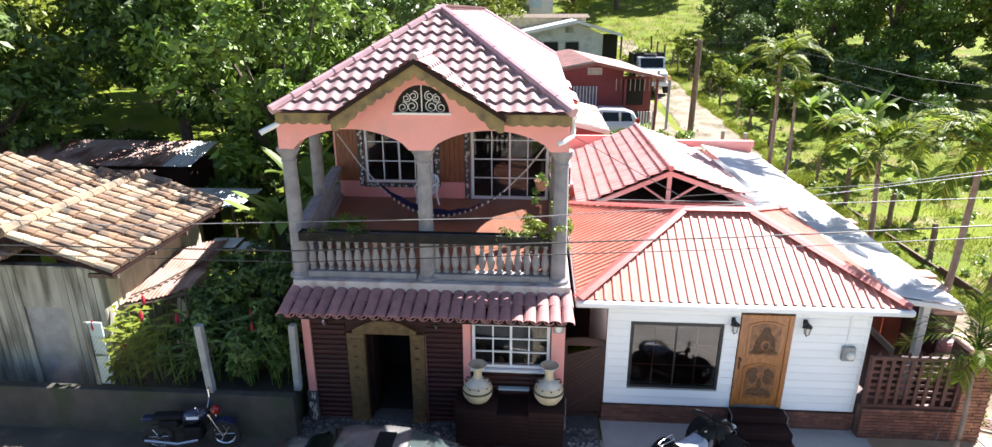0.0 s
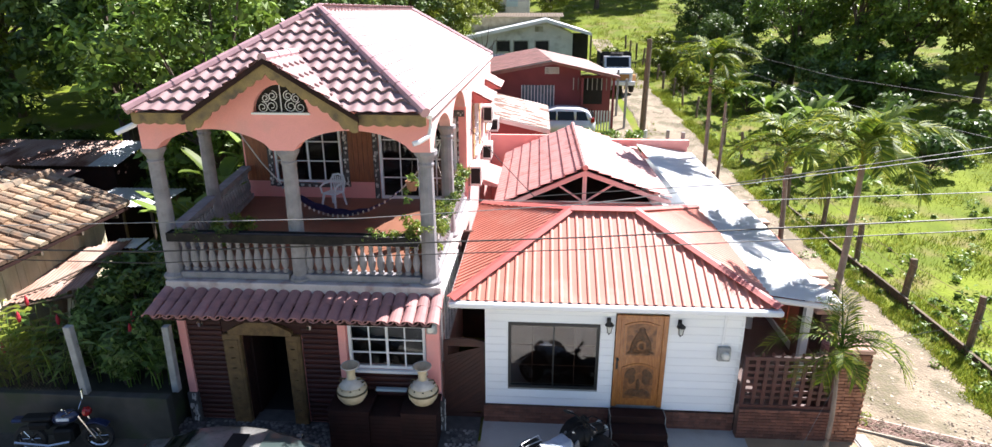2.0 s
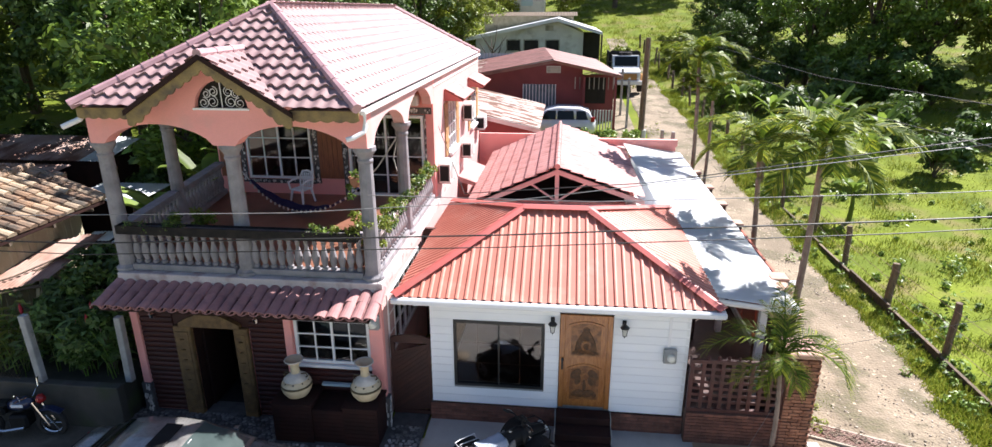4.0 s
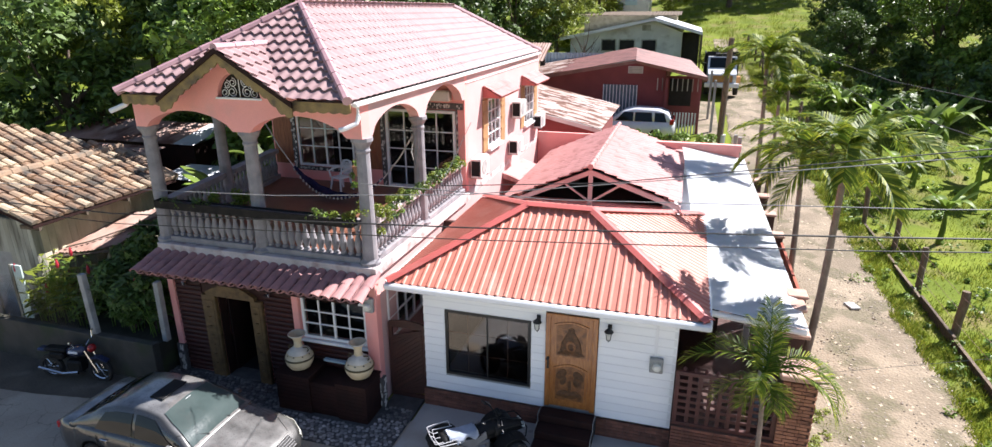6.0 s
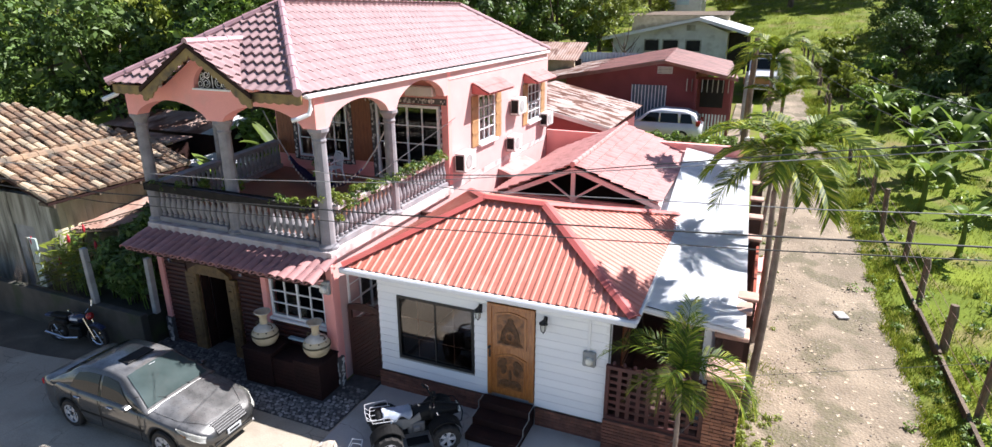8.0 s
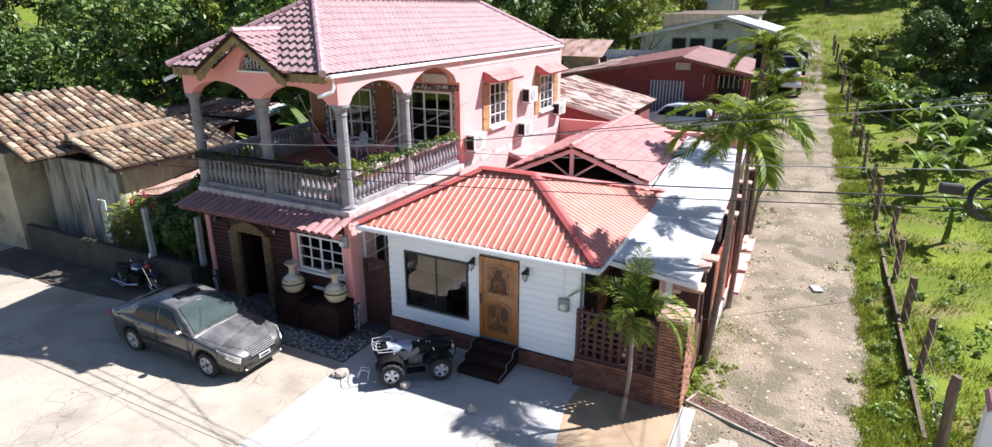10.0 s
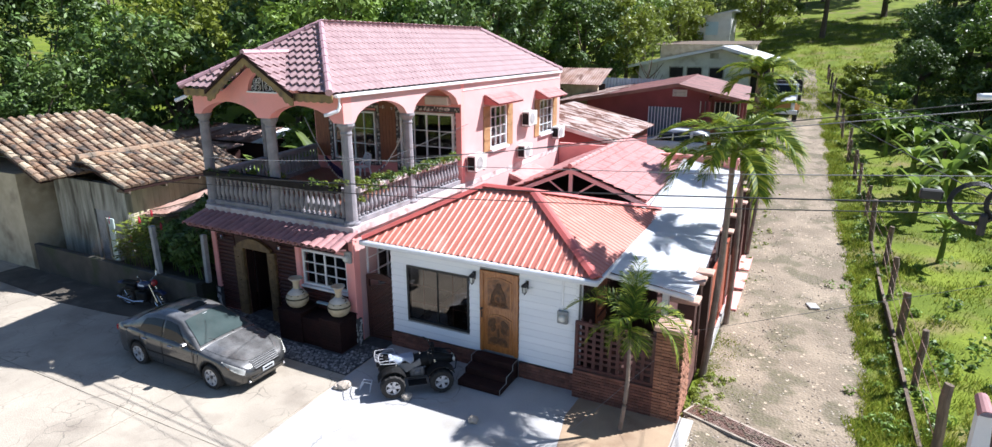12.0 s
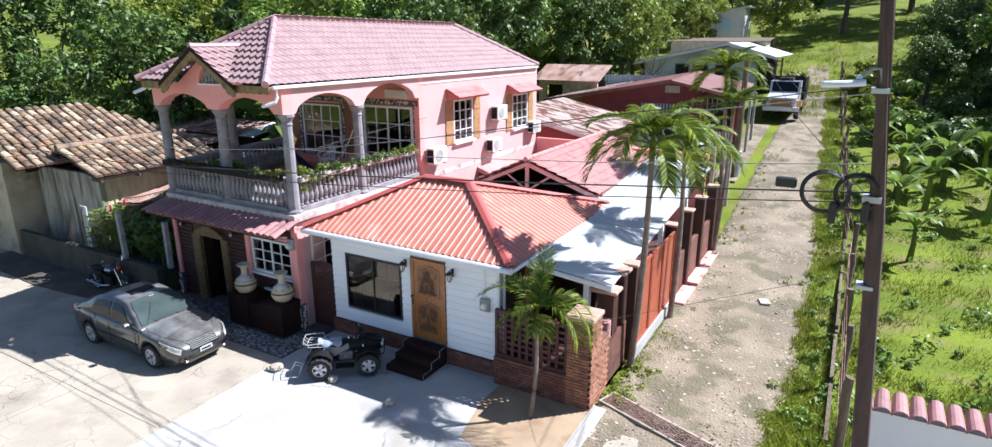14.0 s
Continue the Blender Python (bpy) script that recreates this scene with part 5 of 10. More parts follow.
tile_slope(old, (EX, Y0, EZ2), (0, 1, 0), (RX - EX, 0, RZ2 - EZ2), Y1 - Y0, sl2, "roof_tiles")
tile_slope(old, (-13.2, Y0, 3.1), (0, 1, 0), (2.6, 0, 0.95), Y1 - Y0, math.hypot(2.6, 0.95), "roof_tiles")
cap_line("ridge_tile", [(RX, Y0, RZ2 + 0.08), (RX, Y1 + 0.1, RZ2 + 0.08)], 0.12, old, M_OLDTILE)
cap_line("ridge_tile", [(RX, Y1, RZ2 + 0.05), (EX, Y1 - 0.05, EZ2 + 0.07)], 0.11, old, M_OLDTILE)
ws = part("wall_side", boxes((-9.25, -9.07, 11.4, 15.1, 0, 3.2)), M_CREAMWALL, old, "whitewashed board side wall in a sunlit cream")
SIDEPLANK = finish("plank", boxes((-0.02, 0.0, 0, 0.19, 0, 3.1), bev=0.004), M_CREAMWALL)
for i in range(19):
    piece("plank", SIDEPLANK, pose(-9.048 + 0.006 * (i % 3), 11.4 + 0.197 * i, 0.05), ws)
fw = part("wall_front", wall_boxes('x', -13.0, -9.05, 11.22, 11.4, 0, 3.25, [(-10.9, -10.0, 0.3, 2.3)]), M_PLANK, old)
PLANK = finish("plank", boxes((0, 0.142, -0.02, 0.0, 0, 3.15), bev=0.004), M_PLANK)
for i in range(26):
    x = -13.0 + 0.152 * i
    if not -11.0 < x < -10.05:
        piece("plank", PLANK, pose(x, 11.218, 0.08), fw)
part("door", boxes((-10.9, -10.0, 11.26, 11.32, 0.3, 2.3), bev=0.01), M_GREYPOST, old, "grey wooden door")
part("inner_wall", boxes((-12.9, -9.3, 14.7, 14.85, 0, 3.0)), M_OLDWALL, old)
for y in (11.0, 12.3, 13.6, 14.9):
    part("rafter_end", boxes((-9.1, EX + 0.05, y, y + 0.07, EZ2 - 0.19, EZ2 - 0.1)), M_FENCEPOST, old)
mint = thing("wall_board", (-8.75, 10.42, 1.02), "tall pale mint painted board standing on the garden wall", "board")
part("board", boxes((-8.9, -8.58, 10.4, 10.45, 1.022, 2.42), bev=0.008), M_MINT, mint)
part("batten", boxes((-8.92, -8.84, 10.37, 10.4, 1.022, 2.44), bev=0.006), M_PLANK, mint)
lean = thing("rusty_lean_to", (-8.4, 12.9, 0), "rusted corrugated lean-to roof on poles", "lean-to")
part("roof", sheet((-9.0, 11.55, 2.22), (1.18, 0.78, 0.04), (-0.2, 2.4, 0.34), 1.38, lambda u: 0.09 * math.sin(u * 6) + 0.05 * math.sin(u * 17), lambda u: 2.5 + 0.08 * math.sin(u * 9), wave(0.09, 0.014), 120), M_RUST, lean)
for x, y in ((-8.85, 11.75), (-7.98, 12.35), (-8.1, 14.2)):
    part("pole", tube([(x, y, 0.8), (x + 0.03, y, 2.2 + 0.13 * (y - 11.6))], 0.045, 6), M_FENCEPOST, lean)
for k in range(4):
    part("leaning_board", tube([(-8.3 + 0.1 * k, 12.25, 0.86), (-8.22 + 0.085 * k, 12.5, 2.05 - 0.1 * (k % 2))], 0.05, 4), M_CREAMWALL, lean, "pale split board under the lean-to")
part("beam", tube([(-8.95, 11.6, 2.15), (-7.9, 12.3, 2.17)], 0.04, 6), M_FENCEPOST, lean)
part("branch", tube([(-8.9, 11.85, 2.33), (-8.6, 12.3, 2.36), (-8.15, 13.3, 2.5), (-7.95, 13.9, 2.58)], 0.022, 5), M_FENCEPOST, lean)
part("branch", tube([(-8.3, 12.6, 2.38), (-8.15, 13.6, 2.52)], 0.02, 5), M_FENCEPOST, lean)
part("back_wall", boxes((-8.35, -6.5, 13.0, 13.12, 0.8, 2.0)), M_OLDWALL, lean, "low plaster wall under the lean-to")
loose = thing("tin_sheet", (-7.8, 14.6, 2.5), "bare galvanised sheets over the garden store", "tin roof")
part("sheet", sheet((-8.5, 14.3, 2.5), (1, 0.12, 0), (0, 0.6, 0.06), 0.75, lambda u: 0, lambda u: 0.6, wave(0.09, 0.012), 60), M_TIN, loose)
part("sheet", sheet((-7.7, 14.35, 2.44), (1, 0.2, 0.02), (0, 0.45, 0.05), 0.6, lambda u: 0, lambda u: 0.5, wave(0.09, 0.012), 50), M_TIN, loose)
part("post", tube([(-7.9, 14.6, 0.8), (-7.9, 14.6, 2.47)], 0.05, 6), M_FENCEPOST, loose)

old2 = thing("tiled_house", (-15.0, 14.5, 0), "long low house with weathered clay tile roof", "house")
s3 = math.hypot(3.6, 1.6)
part("roof_deck", prism([(-10.8, 3.62), (-14.2, 5.12), (-18.0, 3.5), (-18.0, 3.4), (-14.2, 5.02), (-10.8, 3.52)], 'y', 9.6, 13.8), M_DARKWOOD, old2)
tile_slope(old2, (-10.6, 9.5, 3.6), (0, 1, 0), (-3.6, 0, 1.6), 7.2, s3, "roof_tiles", hip=lambda u: s3 * min(1, (7.2 - u) / 2.9))
part("wall", boxes((-17.5, -13.3, 10.2, 14.6, 0, 3.45)), M_OLDWALL, old2)
shed = thing("tin_roof_shed", (-15.5, 21.0, 0), "low shed with rusty corrugated roof among trees", "shed")
part("roof", sheet((-19, 20.0, 3.2), (1, 0, 0), (0, 2.2, 0.45), 6.2, lambda u: 0, lambda u: 2.25, wave(0.13, 0.018), 190), M_RUST, shed)
part("roof_sheet", sheet((-12.9, 20.0, 3.21), (1, 0, 0), (0, 2.2, 0.45), 0.95, lambda u: 0, lambda u: 2.2, wave(0.13, 0.018), 40), M_TIN, shed, "bare galvanised sheet")
part("wall", boxes((-18.8, -12.2, 20.3, 22.0, 0, 3.15)), M_DARKWOOD, shed)
shed2 = thing("tin_roof_shed", (-13.5, 18.5, 0), "small shed under overlapping rusty tin", "shed")
part("roof", sheet((-16.0, 17.5, 3.02), (1, 0, 0), (0, 2.0, 0.18), 3.2, lambda u: 0, lambda u: 2.0, wave(0.13, 0.018), 110), M_RUST, shed2)
part("wall", boxes((-15.8, -12.9, 17.9, 19.3, 0, 3.0)), M_DARKWOOD, shed2)
shed4 = thing("tin_awning", (-10.4, 18.5, 0), "bare galvanised tin awning on poles", "awning")
part("roof", sheet((-11.6, 17.6, 2.55), (1, 0.02, 0), (0, 1.8, 0.08), 2.4, lambda u: 0, lambda u: 1.8, wave(0.13, 0.018), 80), M_TIN, shed4)
for x in (-11.4, -9.4):
    for y in (17.7, 19.2):
        part("pole", tube([(x, y, 0.0), (x, y, 2.55)], 0.05, 6), M_FENCEPOST, shed4)

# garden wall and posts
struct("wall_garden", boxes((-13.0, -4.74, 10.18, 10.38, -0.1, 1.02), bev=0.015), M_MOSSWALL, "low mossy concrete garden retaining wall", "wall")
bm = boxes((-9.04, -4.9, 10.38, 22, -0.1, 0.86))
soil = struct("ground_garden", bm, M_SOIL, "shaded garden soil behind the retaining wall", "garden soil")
for x, y, z0, lean_x in ((-6.45, 10.28, 1.022, -0.04), (-4.84, 10.7, 0.862, 0.03)):
    po = thing("fence_post", (x, y, z0), "grey precast concrete fence post leaning in the garden", "fence post", "garden wall posts")
    bm = boxes((-0.07, 0.07, -0.07, 0.07, 0.0, 1.5), bev=0.012)
    for k in range(12):
        box(bm, -0.082, -0.07, -0.015, 0.015, 0.1 + 0.11 * k, 0.13 + 0.11 * k)
    for v in bm.verts:
        v.co.x += lean_x * v.co.z / 1.5
    part("shaft", bm, M_GREYPOST, po, local=True)
mesh_f = thing("wire_fence", (-8.2, 10.28, 1.02), "chain-link wire fence on the garden wall", "fence")
bm = bmesh.new()
for k in range(34):
    for s in (0, 1):
        x0 = -9.6 + 0.08 * k
        tube([(x0, 10.28, 1.03), (x0 + (1.0 if s else -1.0) * 0.0 + (0.9 if s else -0.9), 10.28, 2.2)], 0.0025, 3, bm)
tagged(part("wire_mesh", bm, M_FENCEPOST, mesh_f), kind="stuff")

# gate between the houses
gate = thing("wooden_gate", (1.0, 11.36, 0), "dark brown gate of diagonal boards, closed", "gate")
part("gate_frame", boxes((0.6, 0.68, 11.34, 11.4, 0.04, 1.8), (1.38, 1.45, 11.34, 11.4, 0.04, 1.8), (0.68, 1.38, 11.345, 11.395, 0.04, 0.12), (0.6, 1.45, 11.335, 11.405, 1.74, 1.83)), M_GATEWOOD, gate)
for k in range(22):
    o = -0.9 + 0.105 * k
    pts = []
    x0, x1 = 0.68, 1.38
    lo0, hi0 = o + 0.12, o + 0.12 + 0.098
    zz = [(x0, lo0), (x1, lo0 + 0.55), (x1, hi0 + 0.55), (x0, hi0)]
    zz = [(x, min(max(z, 0.12), 1.74)) for x, z in zz]
    if max(z for _, z in zz) - min(z for _, z in zz) > 0.12 and len({round(z, 3) for _, z in zz}) > 2:
        part("board", prism(zz, 'y', 11.33, 11.352 + 0.004 * (k % 2)), M_GATEWOOD, gate)
part("arched_top", prism([(0.6, 1.83)] + [(0.6 + 0.85 * i / 10, 1.85 + 0.06 * math.sin(math.pi * i / 10)) for i in range(11)] + [(1.45, 1.83)], 'y', 11.34, 11.4), M_GATEWOOD, gate)
yard = thing("yard_wall", (1.0, 14.0, 0), "dark reddish board wall closing the side passage", "wall")
part("boards", boxes((0.57, 1.44, 14.8, 14.9, 0, 3.0)), M_GATEWOOD, yard)
grid_window(pink, "window", 'y', 11.45, 14.2, 1.3, 2.75, 0.575, 6, 3, "white-framed side window", depth=-0.1, mull=(3,))

# terrace front: brick, lattice, coping, sliding gate
fence = thing("terrace_fence", (7.8, 11.2, 0), "terrace fence of red brick and dark red lattice", "fence")
core = part("brick_base", boxes((6.57, 8.36, 11.02, 11.2, 0.0, 0.72)), M_MORTAR, fence)
for row in range(10):
    x = 6.57 - (0.105 if row % 2 else 0)
    while x < 8.34:
        a, b = max(x, 6.57), min(x + 0.205, 8.36)
        if b - a > 0.05:
            piece("brick", BRICK, pose(a, 11.0, 0.006 + 0.072 * row) @ Matrix.Diagonal(((b - a) / 0.205, 1, 1, 1)), core)
        x += 0.216
pillar = part("brick_pillar", boxes((8.38, 8.90, 11.03, 11.6, 0, 2.05), (8.38, 8.90, 11.6, 12.1, 0, 1.42)), M_MORTAR, fence, "red brick pillar with rough brick edges")
rnd = random.Random(9)
PILLAR_BRICK = finish("brick", boxes((0, 0.205, 0, 0.09, 0, 0.062), bev=0.006), M_PILLARBRICK)
for row in range(28):
    z = 0.006 + 0.072 * row
    for k in range(3):
        a = 8.36 + 0.19 * k - (0.06 if row % 2 else 0)
        a0, b0 = max(a, 8.36), min(a + 0.18, 8.925)
        if b0 - a0 > 0.04:
            piece("brick", PILLAR_BRICK, pose(a0, 11.005 + rnd.uniform(-0.012, 0.004), z) @ Matrix.Diagonal(((b0 - a0) / 0.205, 1, 1, 1)), pillar)
    back = 12.1 if z < 1.36 else 11.62
    for k in range(5):
        y = 11.03 + 0.216 * k - (0.1 if row % 2 else 0)
        a0, b0 = max(y, 11.03), min(y + 0.205, back)
        if b0 - a0 > 0.05:
            piece("brick", PILLAR_BRICK, pose(8.83 + rnd.uniform(-0.005, 0.012) + 0.09, a0, z, 0, 0, 90) @ Matrix.Diagonal(((b0 - a0) / 0.205, 1, 1, 1)), pillar)
part("coping", boxes((8.3, 8.94, 10.97, 11.66, 2.05, 2.15), bev=0.02), M_CAPSTONE, fence, "peach painted coping slab")
low = part("brick_wall", boxes((8.4, 8.9, 12.1, 13.35, 0, 1.2)), M_BRICK, fence)
for y, z in ((12.5, 2.2), (13.15, 2.45)):
    part("pier", boxes((8.5, 8.88, y - 0.12, y + 0.2, 1.2, z)), M_GATEWOOD, fence, "dark red pier")
    part("coping", boxes((8.34, 8.96, y - 0.2, y + 0.28, z, z + 0.09), bev=0.02), M_CAPSTONE, fence, "peach painted coping slab")
for k in range(7):
    bm = lathe([(0.16, 0), (0.16, 0.02), (0.13, 0.04), (0.13, 0.06)], 10, (8.72, 12.28, 1.21 + 0.06 * k))
    part("stacked_tile", bm, M_TILE, fence, "stacked terracotta tile")
lat = part("lattice_frame", boxes((6.57, 8.36, 11.06, 11.14, 1.8, 1.88), (6.57, 8.36, 11.06, 11.14, 0.722, 0.8), (6.57, 6.65, 11.06, 11.14, 0.8, 1.8), (8.28, 8.36, 11.06, 11.14, 0.8, 1.8), bev=0.006), M_LATTICE, fence, "dark red wooden lattice")
for k in range(1, 9):
    x = 6.65 + 1.63 * k / 9
    part("lattice_slat", boxes((x - 0.037, x + 0.037, 11.075, 11.1, 0.8, 1.8)), M_LATTICE, lat)
for k in range(1, 7):
    z = 0.8 + 1.0 * k / 7
    part("lattice_slat", boxes((6.65, 8.28, 11.101, 11.125, z - 0.03, z + 0.03)), M_LATTICE, lat)
for k in range(9):
    x = 6.72 + 0.19 * k
    bm = lathe([(0.02, 0), (0.035, 0.05), (0.0, 0.1)], 6, (x, 11.1, 1.88))
    part("finial", bm, M_LATTICE, lat)
sgate = thing("sliding_gate", (8.98, 15.5, 0), "rust-red painted sheet metal sliding gate, closed", "gate")
for k, (y0, y1) in enumerate(((13.9, 14.95), (15.0, 16.05), (16.1, 17.2))):
    pn = part("panel", boxes((8.95, 8.985, y0, y1, 0.3, 2.42)), M_GATERED, sgate)
    part("panel_frame", boxes((8.985, 9.01, y0, y0 + 0.05, 0.3, 2.42), (8.985, 9.01, y1 - 0.05, y1, 0.3, 2.42), (8.985, 9.01, y0 + 0.05, y1 - 0.05, 2.36, 2.42), (8.985, 9.01, y0 + 0.05, y1 - 0.05, 0.3, 0.36)), M_GATERED, pn)
part("track", boxes((8.9, 9.06, 13.6, 17.4, 0.0, 0.3)), M_CONCRETE, sgate, "white painted kerb under the gate")
bp = thing("boundary_wall", (8.9, 20.5, 0), "dark red boundary wall with brick piers along the lane", "wall")
for y in (13.7, 17.45, 19.3, 21.2, 23.2):
    part("pier", boxes((8.7, 9.02, y - 0.16, y + 0.16, 0, 2.5), bev=0.01), M_GATEWOOD, bp, "dark brown pier")
    part("coping", boxes((8.66, 9.06, y - 0.2, y + 0.2, 2.5, 2.57), bev=0.015), M_CAPSTONE, bp)
for y0, y1 in ((17.62, 19.13), (19.47, 21.03), (21.37, 23.03)):
    part("wall_panel", boxes((8.8, 8.92, y0, y1, 0, 1.3)), M_BRICK, bp)
    part("base_slab", boxes((8.95, 9.35, y0, y1, 0, 0.09)), M_PINK, bp, "coral painted footing")

# houses up the lane
red = thing("red_house", (2.5, 42.0, 1.4), "brick-red house with dull red metal gable roof", "house")
ry = 38.0
part("wall_front", prism([(-2.6, 1.2), (5.0, 1.2), (5.0, 4.85), (3.3, 5.28), (-2.6, 4.15)], 'y', ry + 0.5, ry + 0.7), M_REDWALL, red)
part("wall_side", boxes((4.8, 5.0, ry + 0.7, 47, 1.2, 4.6)), M_REDWALL, red)
part("porch_wall", boxes((5.0, 7.0, ry + 2.2, ry + 2.4, 1.2, 4.35)), M_REDWALL, red)
part("wall_left", boxes((-2.6, -2.4, ry + 0.7, 47, 1.2, 4.1)), M_REDWALL, red)
ss = math.hypot(3.98, 0.86)
part("roof_right", sheet((7.3, ry - 0.2, 4.55), (-0.08, 1, 0), (-3.98, -0.32, 0.86), 12.6, lambda u: 0, lambda u: ss, wave(0.2, 0.02), 200), M_REDROOF, red)
ss2 = math.hypot(8.3, 1.5)
part("roof_left", sheet((-5.0, ry - 0.2, 3.91), (-0.08, 1, 0), (8.3, 0.66, 1.5), 12.6, lambda u: 0, lambda u: ss2, wave(0.2, 0.02), 200), M_REDROOF, red)
part("fascia", prism([(7.3, 4.56), (3.32, 5.42), (-5.0, 3.92), (-5.0, 3.74), (3.32, 5.24), (7.3, 4.38)], 'y', ry - 0.24, ry - 0.2), M_REDROOF, red)
part("gable_vent", boxes((2.85, 3.7, ry + 0.46, ry + 0.5, 4.62, 5.02)), M_FARWALL, red, "pale louvred gable vent")
for k in range(4):
    part("louvre", boxes((2.9, 3.65, ry + 0.43, ry + 0.462, 4.67 + 0.085 * k, 4.7 + 0.085 * k)), M_PLANK, red)
dw = part("grille_door", boxes((1.45, 3.45, ry + 0.44, ry + 0.5, 1.6, 3.95)), M_CURTAIN, red, "pale curtained door behind a white grille")
for k in range(11):
    part("grille_bar", boxes((1.45 + 0.195 * k, 1.49 + 0.195 * k, ry + 0.4, ry + 0.44, 1.6, 3.95)), M_PVC, dw)
part("porch_window", boxes((5.2, 6.5, ry + 2.16, ry + 2.2, 2.6, 4.2)), M_DARK, red)
for k in range(9):
    part("slat", boxes((4.55 + 0.28 * k, 4.6 + 0.28 * k, ry + 0.3, ry + 0.34, 3.7, 4.4)), M_PLANK, red, "pale wooden porch slat")
for x in (5.1, 6.95):
    part("porch_post", boxes((x - 0.07, x + 0.07, ry + 0.1, ry + 0.24, 1.2, 4.42)), M_REDWALL, red)
for k in range(10):
    part("porch_paling", boxes((5.25 + 0.17 * k, 5.33 + 0.17 * k, ry + 0.12, ry + 0.16, 1.3, 2.5)), M_FARWALL, red, "pale fence paling")
part("roof_patch", sheet((-5.0, ry - 0.22, 3.95), (-0.08, 1, 0), (8.3, 0.66, 1.5), 12.4, lambda u: 0, lambda u: 3.6 + 0.5 * math.sin(u * 2.1), wave(0.2, 0.02), 160), M_RUSTPALE, red, "pale rusty tin sheets on the roof")
rust = thing("rust_roof_annex", (0.5, 30.0, 0.4), "low red annex with streaked rusty tin roof", "annex")
rsl2 = math.hypot(4.7, 1.05)
part("roof", sheet((3.0, 26.5, 3.45), (0, 1, 0), (-4.7, 0, 1.05), 7.1, lambda u: 0, lambda u: rsl2, wave(0.18, 0.022), 160), M_RUSTPALE, rust)
part("roof_back", sheet((-6.0, 26.5, 3.4), (0, 1, 0), (4.3, 0, 1.1), 7.1, lambda u: 0, lambda u: 4.44, wave(0.18, 0.022), 160), M_RUSTPALE, rust)
part("fascia", prism([(3.0, 3.44), (-1.7, 4.49), (-6.0, 3.38), (-6.0, 3.2), (-1.7, 4.31), (3.0, 3.26)], 'y', 26.44, 26.5), M_FARWALL, rust)
part("wall", boxes((-5.6, 2.7, 26.8, 33.2, 0, 3.3)), M_REDWALL, rust)
part("gable", prism([(2.7, 3.3), (-1.7, 4.36), (-5.6, 3.3)], 'y', 26.8, 33.2), M_REDWALL, rust)
far = thing("pale_house", (1.5, 60, 3.3), "pale grey block house with white metal roof", "house")
fy = 57.0
part("wall", prism([(-4.0, 3.0), (5.4, 3.0), (5.4, 6.3), (3.2, 7.2), (-4.0, 5.8)], 'y', fy, fy + 8), M_FARWALL, far)
for x0, x1 in ((-1.3, 0.0), (0.2, 1.6), (2.1, 3.4)):
    w = part("window", boxes((x0, x1, fy - 0.06, fy - 0.01, 4.7, 5.75)), M_PLANK, far)
    part("pane", boxes((x0 + 0.1, x1 - 0.1, fy - 0.08, fy - 0.06, 4.8, 5.65)), M_DARK, w)
part("gable_vent", boxes((2.1, 2.8, fy - 0.05, fy - 0.01, 6.45, 6.9)), M_PLANK, far)
part("roof_right", sheet((7.0, fy - 0.7, 6.35), (0, 1, 0), (-3.9, 0, 1.15), 14, lambda u: 0, lambda u: 4.07, wave(0.3, 0.02), 200), M_FARWHITE, far)
part("roof_left", sheet((-4.8, fy - 0.7, 5.85), (0, 1, 0), (7.9, 0, 1.65), 14, lambda u: 0, lambda u: 8.07, wave(0.3, 0.02), 200), M_FARWHITE, far)
part("fascia", prism([(-4.8, 5.84), (3.1, 7.49), (7.0, 6.36), (7.0, 6.14), (3.1, 7.25), (-4.8, 5.6)], 'y', fy - 0.78, fy - 0.7), M_FARWHITE, far, "white roof edge board")
# Dark panel put in for the shade of the open porch.
part("porch_back", boxes((5.42, 6.85, fy + 1.5, fy + 1.6, 3.0, 6.3)), M_DARK, far)
part("porch_post", boxes((6.9, 7.05, fy - 0.4, fy - 0.25, 3.0, 6.2)), M_FENCEPOST, far)
part("porch_post", boxes((6.9, 7.05, fy + 4, fy + 4.15, 3.0, 6.2)), M_FENCEPOST, far)
rear = thing("far_roof_house", (0, 68, 4.2), "house with low grey tin roof behind the pale house", "house")
part("roof", sheet((-5, 67.5, 7.6), (1, 0, 0), (0, 4, 0.35), 10.0, lambda u: 0, lambda u: 4.0, wave(0.3, 0.02), 80), M_FENCEPOST, rear)
part("wall", boxes((-4.6, 4.6, 67.9, 71.4, 3.8, 7.55)), M_OLDWALL, rear)
hill_house = thing("cream_house", (-0.3, 77, 5.2), "cream wooden house on the hillside", "house")
part("wall", prism([(-2.2, 5.0), (1.3, 5.0), (1.3, 11.0), (-2.2, 10.4)], 'y', 75, 80), M_FARWALL, hill_house)
part("window", boxes((-1.3, 0.0, 74.93, 75, 8.6, 10.0)), M_BLUEWALL, hill_house)
part("roof", prism([(-2.7, 10.3), (1.8, 11.1), (1.8, 11.25), (-2.7, 10.45)], 'y', 74.5, 80.5), M_TIN, hill_house)
shed3 = thing("tin_roof_shed", (-6.2, 46.5, 2.2), "small shed with rusty sloping tin roof", "shed")
part("roof", sheet((-9.2, 44.5, 4.75), (1, 0, 0), (0, 2.8, 1.1), 5.6, lambda u: 0, lambda u: 3.0, wave(0.2, 0.02), 120), M_RUST, shed3)
part("wall", wall_boxes('x', -8.8, -4.0, 45.0, 45.2, 2.0, 4.7, [(-8.2, -6.8, 3.2, 4.4)]), M_OLDWALL, shed3)
